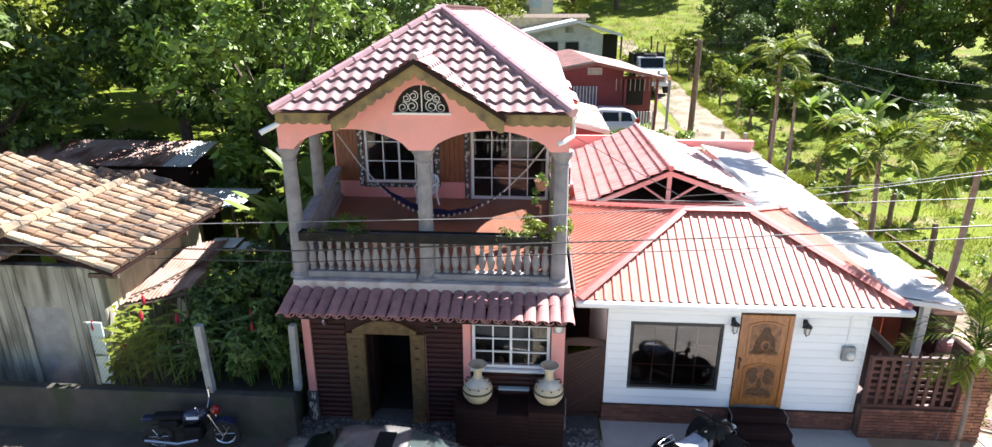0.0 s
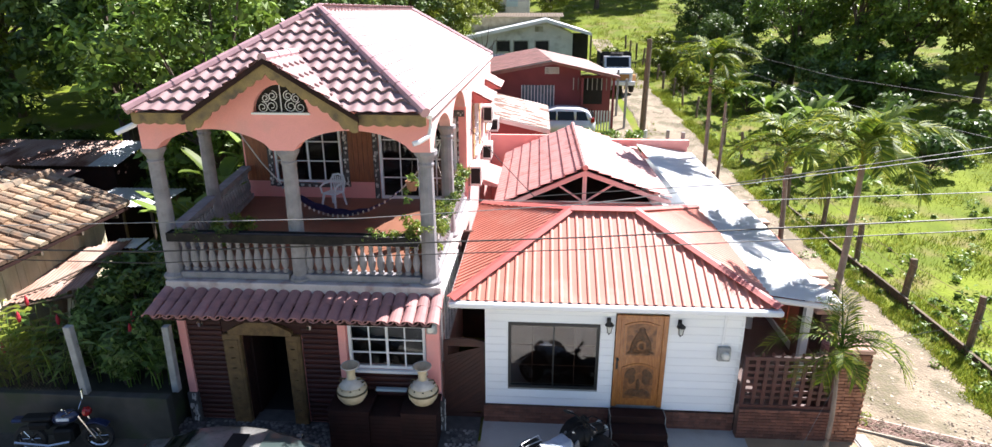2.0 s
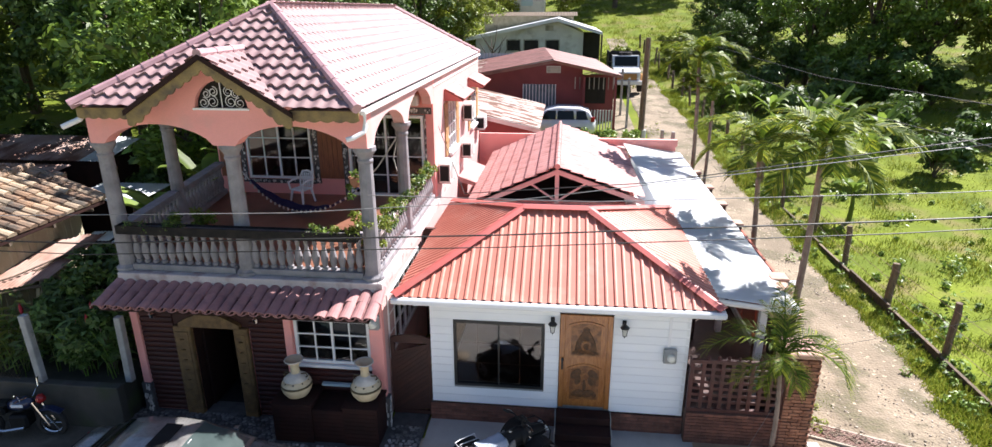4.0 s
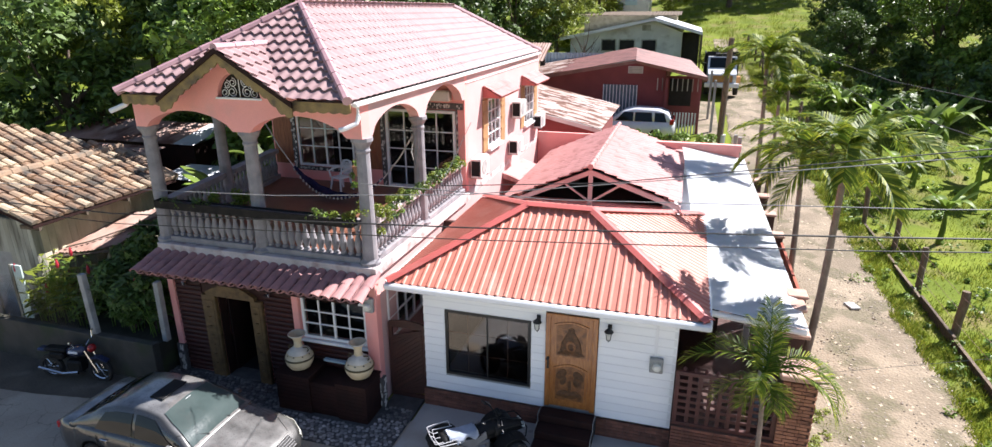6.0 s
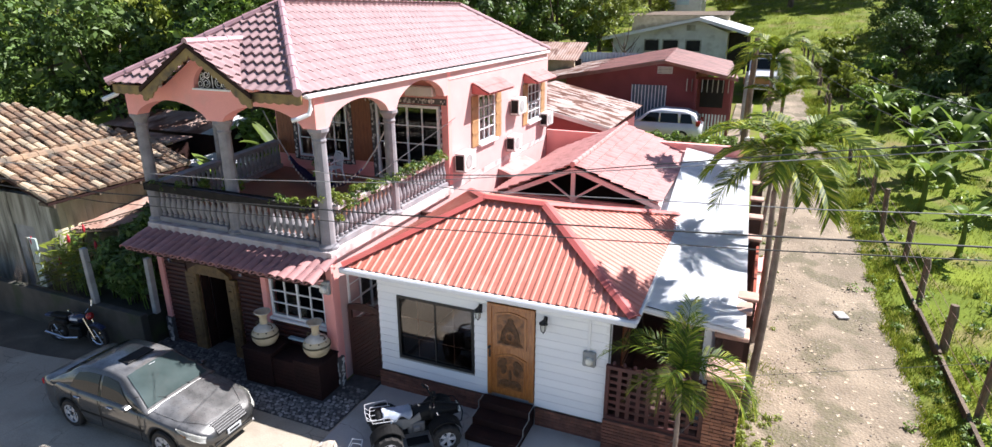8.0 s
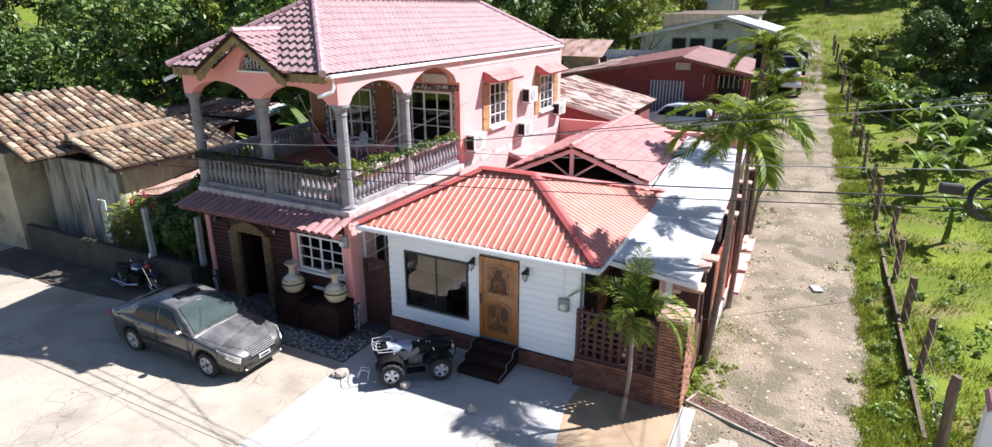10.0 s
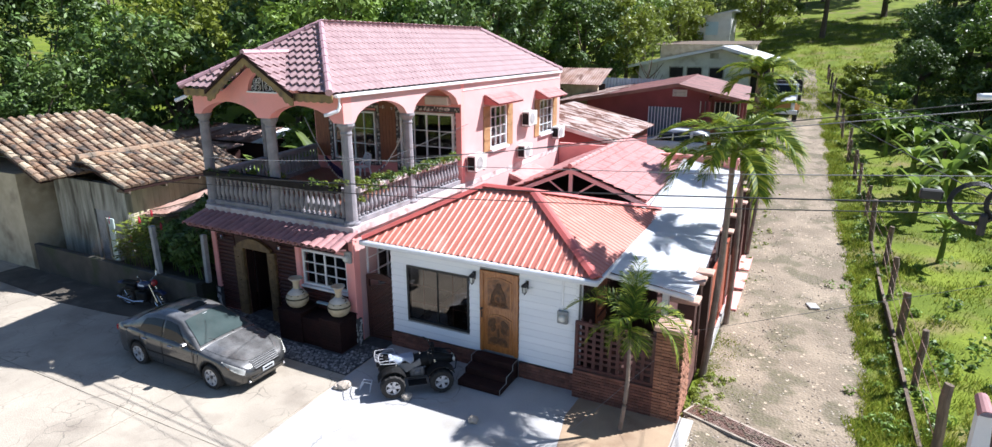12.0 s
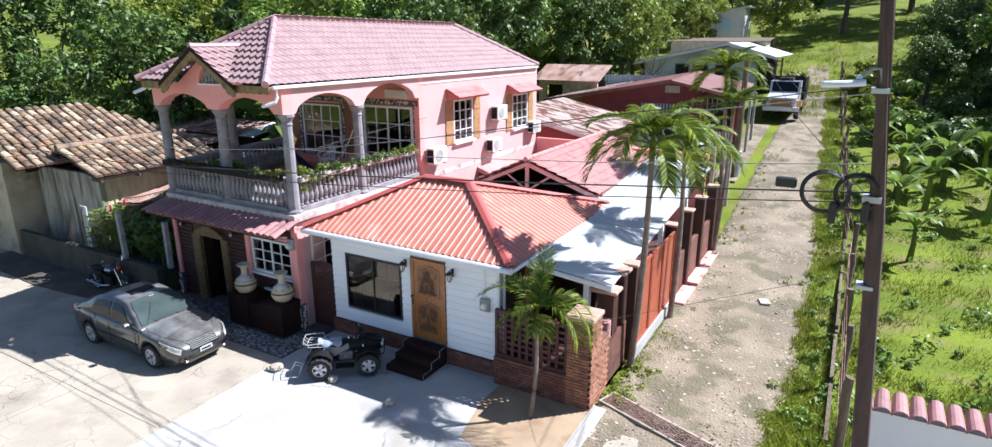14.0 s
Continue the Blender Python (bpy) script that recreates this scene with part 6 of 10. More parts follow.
part("inner_wall", boxes((-8.8, -4.0, 46.8, 47.0, 2.0, 4.7)), M_DARK, shed3)
bw = thing("tin_fence", (-2.5, 50, 3.0), "pale blue-grey sheet metal fence", "fence")
part("panel", sheet((-5.2, 50, 2.4), (1, 0, 0), (0, 0.01, 2.6), 6.0, lambda u: 0, lambda u: 2.6, wave(0.25, 0.03), 120), M_BLUEWALL, bw)

# ---- plants ----
def leaf_mesh(name, centres, radii, per, size, material, seed, shell=0.35, up=0.5):
    """Small pointed leaves scattered in soft balls about the centres, facing mostly outwards and up."""
    rng = np.random.default_rng(seed)
    c = np.repeat(np.asarray(centres, float), per, axis=0)
    r = np.repeat(np.asarray(radii, float), per)
    n = len(c)
    d = rng.normal(size=(n, 3))
    d /= np.linalg.norm(d, axis=1)[:, None]
    rad = r * (shell + (1 - shell) * rng.random(n) ** 0.5)
    p = c + d * rad[:, None] * np.array([1, 1, 0.8])
    nrm = d * 0.7 + rng.normal(size=(n, 3)) * 0.55 + np.array([0, 0, up])
    nrm /= np.linalg.norm(nrm, axis=1)[:, None]
    a = np.cross(nrm, rng.normal(size=(n, 3)))
    a /= np.linalg.norm(a, axis=1)[:, None]
    b = np.cross(nrm, a)
    s = size * (0.6 + 0.8 * rng.random(n))[:, None]
    v = np.stack([p - a * s, p + b * s * 0.42 + nrm * s * 0.1, p + a * s - nrm * s * 0.22, p - b * s * 0.42 + nrm * s * 0.1], axis=1).reshape(-1, 3)
    q = np.arange(4 * n).reshape(n, 4)
    me = bpy.data.meshes.new(name)
    me.vertices.add(4 * n)
    me.vertices.foreach_set("co", v.astype(np.float32).ravel())
    me.loops.add(4 * n)
    me.loops.foreach_set("vertex_index", q.astype(np.int32).ravel())
    me.polygons.add(n)
    me.polygons.foreach_set("loop_start", np.arange(0, 4 * n, 4, dtype=np.int32))
    me.update(calc_edges=True)
    me.materials.append(material)
    return me


def tree_meshes(seed, height, spread, material, leaf=0.24, lobes=9, per=46, trunk_r=0.22, low=0.3):
    rnd = random.Random(seed)
    bm = bmesh.new()
    fork = height * rnd.uniform(0.3, 0.42)
    tube([(0, 0, -0.4), (0.1, 0.05, fork * 0.5), (0.05, -0.1, fork), (0.0, 0.0, height * 0.72)], 1, 7, bm, taper=[trunk_r * 1.35, trunk_r, trunk_r * 0.8, trunk_r * 0.25])
    centres, radii = [], []
    for k in range(lobes):
        a = 2 * math.pi * k / lobes + rnd.uniform(-0.4, 0.4)
        rr = spread * rnd.uniform(0.3, 0.78)
        zz = height * (low + (0.95 - low) * ((k * 0.618) % 1.0)) * rnd.uniform(0.9, 1.08)
        if k == 0:
            rr, zz = spread * 0.15, height * 0.88
        tip = Vector((rr * math.cos(a), rr * math.sin(a), zz))
        base = Vector((0.03, -0.03, fork * rnd.uniform(0.75, 1.15)))
        midp = base.lerp(tip, 0.5) + Vector((0, 0, -0.25))
        tube([base, midp, tip], 1, 5, bm, taper=[trunk_r * 0.45, trunk_r * 0.28, trunk_r * 0.08])
        lr = spread * rnd.uniform(0.32, 0.5)
        for j in range(13):
            u = Vector((rnd.gauss(0, 1), rnd.gauss(0, 1), rnd.gauss(0, 0.75))).normalized() * lr * rnd.uniform(0.45, 1.05)
            centres.append(tuple(tip + u))
            radii.append(lr * rnd.uniform(0.26, 0.5))
    return finish("trunk", bm, M_BARK), leaf_mesh("crown", centres, radii, per, leaf, material, seed)


def plant_tree(meshes, x, y, s, rz, label, group, z=None, name="tree"):
    zz = ground_z(x, y) if z is None else z
    t = thing(name, (x, y, zz), label, "tree", group, rz=rz)
    for nm, me in zip(("trunk", "crown"), meshes):
        ob = new(nm, me)
        ob.parent = t
        ob.scale = (s, s, s)
    return t


KINDS = [
    (tree_meshes(11, 10.0, 4.2, M_LEAF, 0.17, 10, 84), "broad-leaved green tree with dense sunlit crown"),
    (tree_meshes(12, 12.0, 4.6, M_LEAFDARK, 0.19, 10, 82), "tall deep green tree with shaded crown"),
    (tree_meshes(13, 9.0, 4.4, M_LEAFLIGHT, 0.165, 9, 84), "yellow-green leafy tree with spreading crown"),
    (tree_meshes(14, 13.0, 4.0, M_LEAF, 0.18, 11, 76, low=0.25), "tall green tree with uneven crown"),
    (tree_meshes(15, 8.0, 3.6, M_LEAFDARK, 0.165, 9, 82, low=0.2), "bushy dark green tree branching low"),
]
rnd = random.Random(21)
NEAR = [(-9.6, 22.5, 0, 1.05), (-15.0, 25.5, 1, 1.0), (-13.5, 31.0, 0, 1.1), (-20.5, 22.0, 4, 1.1), (-24.5, 27.0, 2, 1.1), (-19.0, 32.0, 3, 1.0), (-29.0, 19.5, 1, 0.95), (-7.6, 29.5, 4, 1.15),
        (-27.0, 34.0, 1, 1.1), (-33.0, 27.0, 3, 1.0), (-9.0, 37.5, 1, 1.05), (-36.0, 36.0, 0, 1.1), (-22.0, 40.0, 0, 1.2), (-15.0, 42.0, 3, 1.1), (-23.0, 15.5, 4, 0.9), (-27.5, 12.5, 2, 0.9)]
for x, y, k, s in NEAR:
    plant_tree(KINDS[k][0], x, y, s, rnd.uniform(0, 360), KINDS[k][1], "trees behind the houses")
MIDDLE = [(-30, 46, 1, 1.1), (-24, 50, 0, 1.2), (-18, 52, 3, 1.1), (-12.5, 52, 0, 1.05), (-8.2, 54, 4, 1.05), (-5.4, 58, 2, 0.9), (-14, 60, 1, 1.1), (-20, 63, 3, 1.1), (-9, 66, 0, 1.1), (-27, 61, 1, 1.2),
          (-36, 54, 3, 1.2), (-4, 74, 2, 0.9), (3.8, 80, 2, 1.05), (-9, 78, 3, 1.1), (-16, 76, 0, 1.2), (-26, 78, 1, 1.3), (-36, 72, 0, 1.3), (-5, 90, 1, 1.2), (-46, 44, 1, 1.2), (-44, 60, 0, 1.3)]
for x, y, k, s in MIDDLE:
    plant_tree(KINDS[k][0], x, y, s, rnd.uniform(0, 360), KINDS[k][1], "trees on the wooded slope")
RIGHT = [(19.5, 60, 4, 0.8), (22.5, 52, 0, 0.9), (29, 48, 0, 1.0), (34, 42, 2, 1.05), (38, 37, 2, 1.05), (26, 50, 3, 1.0), (33, 46, 2, 1.1), (37, 38, 0, 1.1), (36, 31, 2, 1.0),
         (26, 62, 0, 1.1), (30, 57, 2, 1.15), (38, 54, 3, 1.1), (27, 78, 0, 1.2), (34, 70, 2, 1.2), (44, 62, 0, 1.2), (43, 45, 2, 1.1), (43, 28, 3, 1.0), (50, 36, 1, 1.2), (32, 30.5, 4, 0.8), (22, 66, 1, 0.9), (25, 74, 4, 1.1), (19, 70, 4, 0.8), (30, 84, 1, 1.2), (17.5, 56, 4, 0.6)]
for x, y, k, s in RIGHT:
    plant_tree(KINDS[k][0], x, y, s, rnd.uniform(0, 360), KINDS[k][1], "trees beyond the meadow")
for i in range(26):
    x, y = -52 + 4.4 * i + rnd.uniform(-1.5, 1.5), (112 if -2 < -52 + 4.4 * i < 16 else 98) + rnd.uniform(0, 22)
    plant_tree(KINDS[(i * 3) % 5][0], x, y, rnd.uniform(1.2, 1.6), rnd.uniform(0, 360), KINDS[(i * 3) % 5][1], "trees along the hilltop")
plant_tree(KINDS[1][0], 10.4, 93, 1.35, 20, KINDS[1][1], "trees along the hilltop")


# palms
def frond_mesh(name, length, a0, a1, leaf, seed, n=44, width=0.016):
    """A feather frond along +x: the midrib starts a0 degrees above level and bends over to a1; leaflets stand in a V and hang at their tips."""
    rnd = random.Random(seed)
    pts = [Vector((0, 0, 0))]
    m = 18
    for i in range(m):
        f = (i + 0.5) / m
        a = radians(a0 + (a1 - a0) * f ** 0.9)
        pts.append(pts[-1] + Vector((math.cos(a), 0, math.sin(a))) * (length / m))
    bm = bmesh.new()
    tube(pts, 1, 4, bm, taper=[0.024 * (1 - 0.85 * i / m) for i in range(m + 1)])
    for s in (-1, 1):
        for i in range(n):
            f = min(0.1 + 0.9 * (i + rnd.random() * 0.4) / n, 0.999)
            k = int(f * m)
            p = pts[k].lerp(pts[k + 1], f * m - k)
            d = (pts[k + 1] - pts[k]).normalized()
            up = Vector((-d.z, 0, d.x))
            ll = leaf * (0.45 + 0.55 * math.sin(math.pi * min(1, 0.12 + f * 0.8)) ** 0.8) * rnd.uniform(0.88, 1.1)
            out = (Vector((0, s, 0)) * rnd.uniform(0.75, 0.95) + d * (0.5 + 0.6 * f) + up * rnd.uniform(0.12, 0.4)).normalized()
            mid_p = p + out * ll * 0.5
            tip = p + out * ll * 0.92 + Vector((0, 0, -rnd.uniform(0.12, 0.32) * ll))
            wv = (d * 0.8 - up * s * 0.2).normalized() * width * rnd.uniform(0.8, 1.2)
            q = [bm.verts.new(v) for v in (p - wv * 0.5, p + wv * 0.5, mid_p + wv, tip, mid_p - wv)]
            bm.faces.new((q[0], q[1], q[2], q[4]))
            bm.faces.new((q[4], q[2], q[3]))
    return finish(name, bm, M_FROND)


def build_palm(x, y, z0, top, trunk_r, length, fronds, seed, label, group="", name="palm_tree", leaf=0.56, width=0.021, dense=0.95):
    """fronds: (azimuth, start angle, end angle, share of the length) of each frond."""
    rnd = random.Random(seed)
    p = thing(name, (x, y, z0), label, "palm", group)
    tx, ty, tz = top
    bm = bmesh.new()
    n = 26
    path, rad = [], []
    for i in range(n + 1):
        f = i / n
        bend = 0.06 * math.sin(f * math.pi)
        path.append((x + (tx - x) * f + bend, y + (ty - y) * f, z0 - 0.1 + (tz - z0 + 0.1) * f))
        rad.append(trunk_r * (1.25 if i == 0 else 1.0 - 0.3 * f) * (1.05 if i % 2 else 0.97))
    tube(path, 1, 9, bm, taper=rad)
    part("trunk", bm, M_PALMTRUNK, p)
    part("crownshaft", tube([(tx, ty, tz - 0.05), (tx, ty, tz + 0.15 * length), (tx, ty, tz + 0.34 * length)], 1, 8, taper=[trunk_r * 0.75, trunk_r * 0.85, trunk_r * 0.35]), M_FROND, p)
    for k, (az, a0, a1, q) in enumerate(fronds):
        me = frond_mesh("frond", length * q, a0, a1, leaf * (0.7 + 0.3 * q), seed * 10 + k, n=int((44 + 30 * q) * dense), width=width)
        piece("frond", me, pose(tx, ty, tz + length * (0.15 + 0.1 * (a0 > 45)), 0, rnd.uniform(-6, 6), az), p)
    return p


def crown_plan(seed, count, droop=1.0):
    """A feather crown: a few upright young fronds, then a ring of long arching ones, the oldest hanging down."""
    rnd = random.Random(seed)
    out = []
    for i in range(count):
        f = i / (count - 1)
        out.append((137.5 * i + rnd.uniform(-16, 16), 78 - 50 * f + rnd.uniform(-7, 7), 10 - 100 * droop * f ** 0.55 + rnd.uniform(-9, 9), rnd.uniform(0.9, 1.1) * (0.72 + 0.28 * min(1, f * 3))))
    return out


build_palm(9.06, 13.35, 0, (9.24, 13.35, 5.2), 0.085, 1.7, crown_plan(31, 13, 0.92), 3, "tall slender palm with feathery green crown beside the gate", "palms along the lane")
build_palm(9.18, 16.6, 0, (9.14, 17.0, 4.45), 0.085, 1.7, crown_plan(32, 12, 0.9), 4, "tall slender palm with feathery green crown beside the gate", "palms along the lane")
build_palm(8.95, 24.3, 0.1, (8.8, 24.1, 6.25), 0.09, 1.6, crown_plan(33, 11, 0.68), 5, "tall slender palm with feathery green crown at the lane edge", "palms along the lane", leaf=0.6)
build_palm(9.1, 23.2, 0.1, (9.25, 23.4, 5.15), 0.07, 1.2, crown_plan(34, 8, 0.35), 6, "tall slender palm with feathery green crown at the lane edge", "palms along the lane", leaf=0.5)
build_palm(7.9, 10.22, 0.035, (7.95, 10.38, 2.1), 0.05, 1.35,
           ((178, 56, -52, 1.1), (188, 30, -62, 0.72), (160, 66, -20, 0.8), (2, 62, -88, 1.2), (-16, 48, -88, 1.05), (24, 66, -66, 0.95), (88, 86, 66, 0.9), (62, 84, 48, 0.72), (118, 82, 42, 0.7), (250, 66, -60, 0.5), (285, 40, -88, 0.46), (215, 10, -88, 0.46), (320, 20, -88, 0.42)),
           8, "young palm with arching fronds on the forecourt", "", "young_palm", leaf=0.46, width=0.0105, dense=0.52)


# banana plants
def banana_leaf(name, length, width, droop, seed):
    rnd = random.Random(seed)
    bm = bmesh.new()
    rows = []
    n = 12
    for i in range(n + 1):
        f = i / n
        cx, cz = length * f * (1 - 0.2 * droop * f), length * (0.75 * f - droop * 0.8 * f * f)
        w = width * (math.sin(math.pi * min(1, 0.06 + 0.94 * f)) ** 0.6) * (1 if f < 0.97 else 0.3)
        tear = rnd.uniform(0.75, 1.05)
        rows.append([bm.verts.new((cx, s * w * 0.5 * tear, cz + abs(s) * w * 0.14)) for s in (-1, -0.5, 0, 0.5, 1)])
    for a, b in zip(rows, rows[1:]):
        for k in range(4):
            bm.faces.new((a[k], a[k + 1], b[k + 1], b[k]))
    return finish(name, bm, M_BANANA, smooth=True)


BLEAVES = [banana_leaf("banana_leaf", 1.45, 0.42, d, i) for i, d in enumerate((0.25, 0.55, 0.9, 1.15))]


def banana(x, y, s, seed, z=None):
    rnd = random.Random(seed)
    z0 = ground_z(x, y) if z is None else z
    b = thing("banana_plant", (x, y, z0), "banana plant with broad torn green leaves", "banana plant", "banana plants")
    h = 1.6 * s
    part("stem", tube([(x, y, z0 - 0.1), (x + 0.03, y, z0 + h * 0.5), (x, y, z0 + h)], 1, 7, taper=[0.14 * s, 0.11 * s, 0.06 * s]), M_BANANA, b)
    for i in range(11):
        piece("banana_leaf", BLEAVES[(i * 3) % 4], pose(x, y, z0 + h * (0.9 + 0.02 * i), 0, rnd.uniform(-28, 0), 137.5 * i + rnd.uniform(-15, 15)) @ Matrix.Diagonal((s, s, s, 1)), b)


for i, (x, y, s) in enumerate(((15.0, 29.5, 0.9), (16.2, 31.5, 1.0), (15.2, 33.5, 1.0), (17.0, 34.5, 1.1), (15.6, 37.0, 1.0), (18.2, 30.5, 1.0), (18.6, 36.0, 1.1), (14.6, 40.5, 0.9), (19.8, 33.2, 1.0), (15.4, 25.2, 0.8))):
    banana(x, y, s, i)
for i, (x, y, s) in enumerate(((-7.5, 16.2, 1.0), (-6.7, 15.6, 1.15), (-7.4, 18.6, 1.25), (-6.6, 19.8, 1.3))):
    banana(x, y, s, 40 + i, 0.84)


# shrubs
def shrub(x, y, z, r, h, material, seed, label, group, leaf=0.1, per=70, balls=14, flowers=0, name="shrub"):
    rnd = random.Random(seed)
    t = thing(name, (x, y, z), label, "shrub", group)
    cs, rs = [], []
    bm = bmesh.new()
    for k in range(balls):
        a = rnd.uniform(0, 2 * math.pi)
        d = r * math.sqrt(rnd.random()) * 0.8
        c = Vector((d * math.cos(a), d * math.sin(a), h * rnd.uniform(0.25, 0.92)))
        tube([(0, 0, -0.02), tuple(c * 0.5), tuple(c)], 1, 4, bm, taper=[0.025, 0.016, 0.006])
        cs.append(tuple(c))
        rs.append(r * rnd.uniform(0.28, 0.45))
    st = new("stem", finish("stem", bm, M_BARK))
    st.parent = t
    cr = new("foliage", leaf_mesh("foliage", cs, rs, per, leaf, material, seed))
    cr.parent = t
    if flowers:
        for k in range(flowers):
            c = Vector(cs[k % len(cs)]) + Vector((rnd.uniform(-0.2, 0.2), rnd.uniform(-0.2, 0.1), rs[k % len(cs)]))
            b2 = lathe([(0.0, 0), (0.02, 0.02), (0.034, 0.07), (0.022, 0.13), (0.0, 0.17)], 6, tuple(c), cap=False)
            part("blossom", b2, M_FLOWER, t, "red blossom", local=True)
    return t


def ginger(x, y, z, h, stems, seed, material, label, flowers=0):
    """A clump of leaning canes with long pointed leaves set in two rows, some ending in a red flower spike."""
    rnd = random.Random(seed)
    t = thing("garden_plant", (x, y, z), label, "plant", "flowering garden plants")
    cane, fo = bmesh.new(), bmesh.new()
    for k in range(stems):
        a = rnd.uniform(0, 2 * math.pi)
        base = Vector((rnd.uniform(-0.18, 0.18), rnd.uniform(-0.15, 0.15), 0))
        hh = h * rnd.uniform(0.65, 1.05)
        lean_v = Vector((math.cos(a), math.sin(a), 0)) * hh * rnd.uniform(0.12, 0.4)
        pts = [base + lean_v * f * f + Vector((0, 0, hh * f)) for f in (0, 0.33, 0.66, 1.0)]
        tube(pts, 1, 4, cane, taper=[0.014, 0.012, 0.01, 0.007])
        for n in range(7):
            f = 0.35 + 0.65 * n / 6
            p = base + lean_v * f * f + Vector((0, 0, hh * f))
            b = a + (math.pi / 2 if n % 2 else -math.pi / 2) + rnd.uniform(-0.5, 0.5)
            d = Vector((math.cos(b), math.sin(b), rnd.uniform(0.1, 0.55))).normalized()
            side = d.cross(Vector((0, 0, 1))).normalized()
            ln, w = rnd.uniform(0.28, 0.46), rnd.uniform(0.045, 0.075)
            m1, tip = p + d * ln * 0.5 + Vector((0, 0, -0.02)), p + d * ln + Vector((0, 0, -rnd.uniform(0.05, 0.16)))
            v = [fo.verts.new(c) for c in (p, m1 + side * w, tip, m1 - side * w, m1 + Vector((0, 0, -0.012)))]
            fo.faces.new((v[0], v[1], v[4]))
            fo.faces.new((v[1], v[2], v[4]))
            fo.faces.new((v[2], v[3], v[4]))
            fo.faces.new((v[3], v[0], v[4]))
        if k < flowers:
            b2 = lathe([(0.0, 0), (0.026, 0.03), (0.042, 0.1), (0.03, 0.2), (0.0, 0.28)], 7, tuple(pts[-1]), cap=False)
            part("flower_spike", b2, M_FLOWER, t, "red flower spike", local=True)
    part("cane_clump", cane, M_LEAF, t, local=True)
    part("foliage", fo, material, t, local=True)
    return t


# Sunlit clumps get the light leaf colour, shaded ones the dark.
for i, (x, y, h, n, m, fl) in enumerate(((-8.35, 10.75, 1.5, 9, M_LEAFLIGHT, 2), (-7.85, 10.8, 1.35, 9, M_LEAFLIGHT, 0), (-8.0, 11.3, 1.5, 8, M_LEAFDARK, 1), (-7.3, 10.75, 1.2, 8, M_LEAFDARK, 0), (-8.75, 11.3, 1.6, 8, M_LEAFLIGHT, 1),
                                         (-6.5, 11.0, 1.3, 8, M_LEAFDARK, 1), (-5.9, 10.9, 1.4, 8, M_LEAFDARK, 1), (-5.3, 10.85, 1.2, 7, M_LEAFDARK, 0), (-7.5, 11.6, 1.5, 8, M_LEAFDARK, 0), (-8.6, 10.65, 0.9, 7, M_LEAFLIGHT, 1), (-6.2, 11.6, 1.5, 8, M_LEAFDARK, 1))):
    ginger(x, y, 0.855, h, n, 160 + i, m, "clump of long green leaves with red flower spikes" if fl else "clump of long pointed green leaves", fl)
# The dark leaf colour stands in for shade among these shrubs.
for i, (x, y, r, h, m, fl) in enumerate(((-5.5, 11.5, 0.6, 1.7, M_LEAFDARK, 1), (-5.4, 12.6, 0.8, 2.6, M_LEAFDARK, 0),
                                         (-6.6, 12.4, 0.7, 1.9, M_LEAFDARK, 0), (-7.3, 12.2, 0.6, 1.5, M_LEAFDARK, 0), (-5.9, 14.2, 0.8, 2.6, M_LEAFDARK, 0), (-6.1, 11.9, 0.7, 2.1, M_LEAFDARK, 0),
                                         (-7.2, 13.8, 0.7, 1.9, M_LEAFDARK, 0), (-5.5, 11.1, 0.5, 1.5, M_LEAFDARK, 0), (-7.7, 12.7, 0.5, 1.4, M_LEAFDARK, 0), (-6.9, 11.3, 0.6, 1.5, M_LEAFDARK, 0), (-6.0, 10.85, 0.5, 1.2, M_LEAFDARK, 0), (-7.0, 13.0, 0.7, 2.2, M_LEAFDARK, 0))):
    shrub(x, y, 0.85, r, h, m, 60 + i, "leafy garden shrub with red blossoms" if fl else "dense garden shrub, leaf colour darkened for shade", "garden shrubs", leaf=0.085, per=130, flowers=fl)
for i, x in enumerate((4.1, 5.1, 6.1, 7.1)):
    shrub(x, 31.6, ground_z(6, 31.6) - 0.05, 0.8, 1.95, M_LEAF, 91 + i, "rounded bush of the green hedge by the parked car", "hedge bushes", leaf=0.1, per=90, name="hedge_bush")
shrub(8.3, 55.5, ground_z(8, 55.5), 1.2, 2.2, M_LEAFLIGHT, 94, "rounded green bush at the lane edge", "lane bushes", leaf=0.2)
for i, (x, y) in enumerate(((14.6, 44.0), (14.0, 50.0), (16.5, 43), (18, 47), (20.5, 42), (13.8, 62), (22, 36.5), (25, 34.5), (21.5, 31.0), (15.2, 46.5), (16.0, 53), (13.2, 56), (18.5, 40), (23.5, 39), (17.2, 38.5))):
    shrub(x, y, ground_z(x, y), 1.3, 2.2, M_LEAFDARK if x > 17 else M_LEAFLIGHT if i % 2 else M_LEAF, 100 + i, "wild green undergrowth bush", "undergrowth", leaf=0.2, per=60)


for i, (x, y) in enumerate(((21.5, 43.5), (23.8, 45), (26, 47), (22.8, 48.5), (27.5, 49.5), (24.8, 51.5), (20.8, 51), (25.2, 43), (28.5, 45.5))):
    shrub(x, y, ground_z(x, y), 1.7, 3.4, M_LEAF if i % 2 else M_LEAFDARK, 300 + i, "tall dark green thicket at the meadow edge", "thicket", leaf=0.2, per=120)


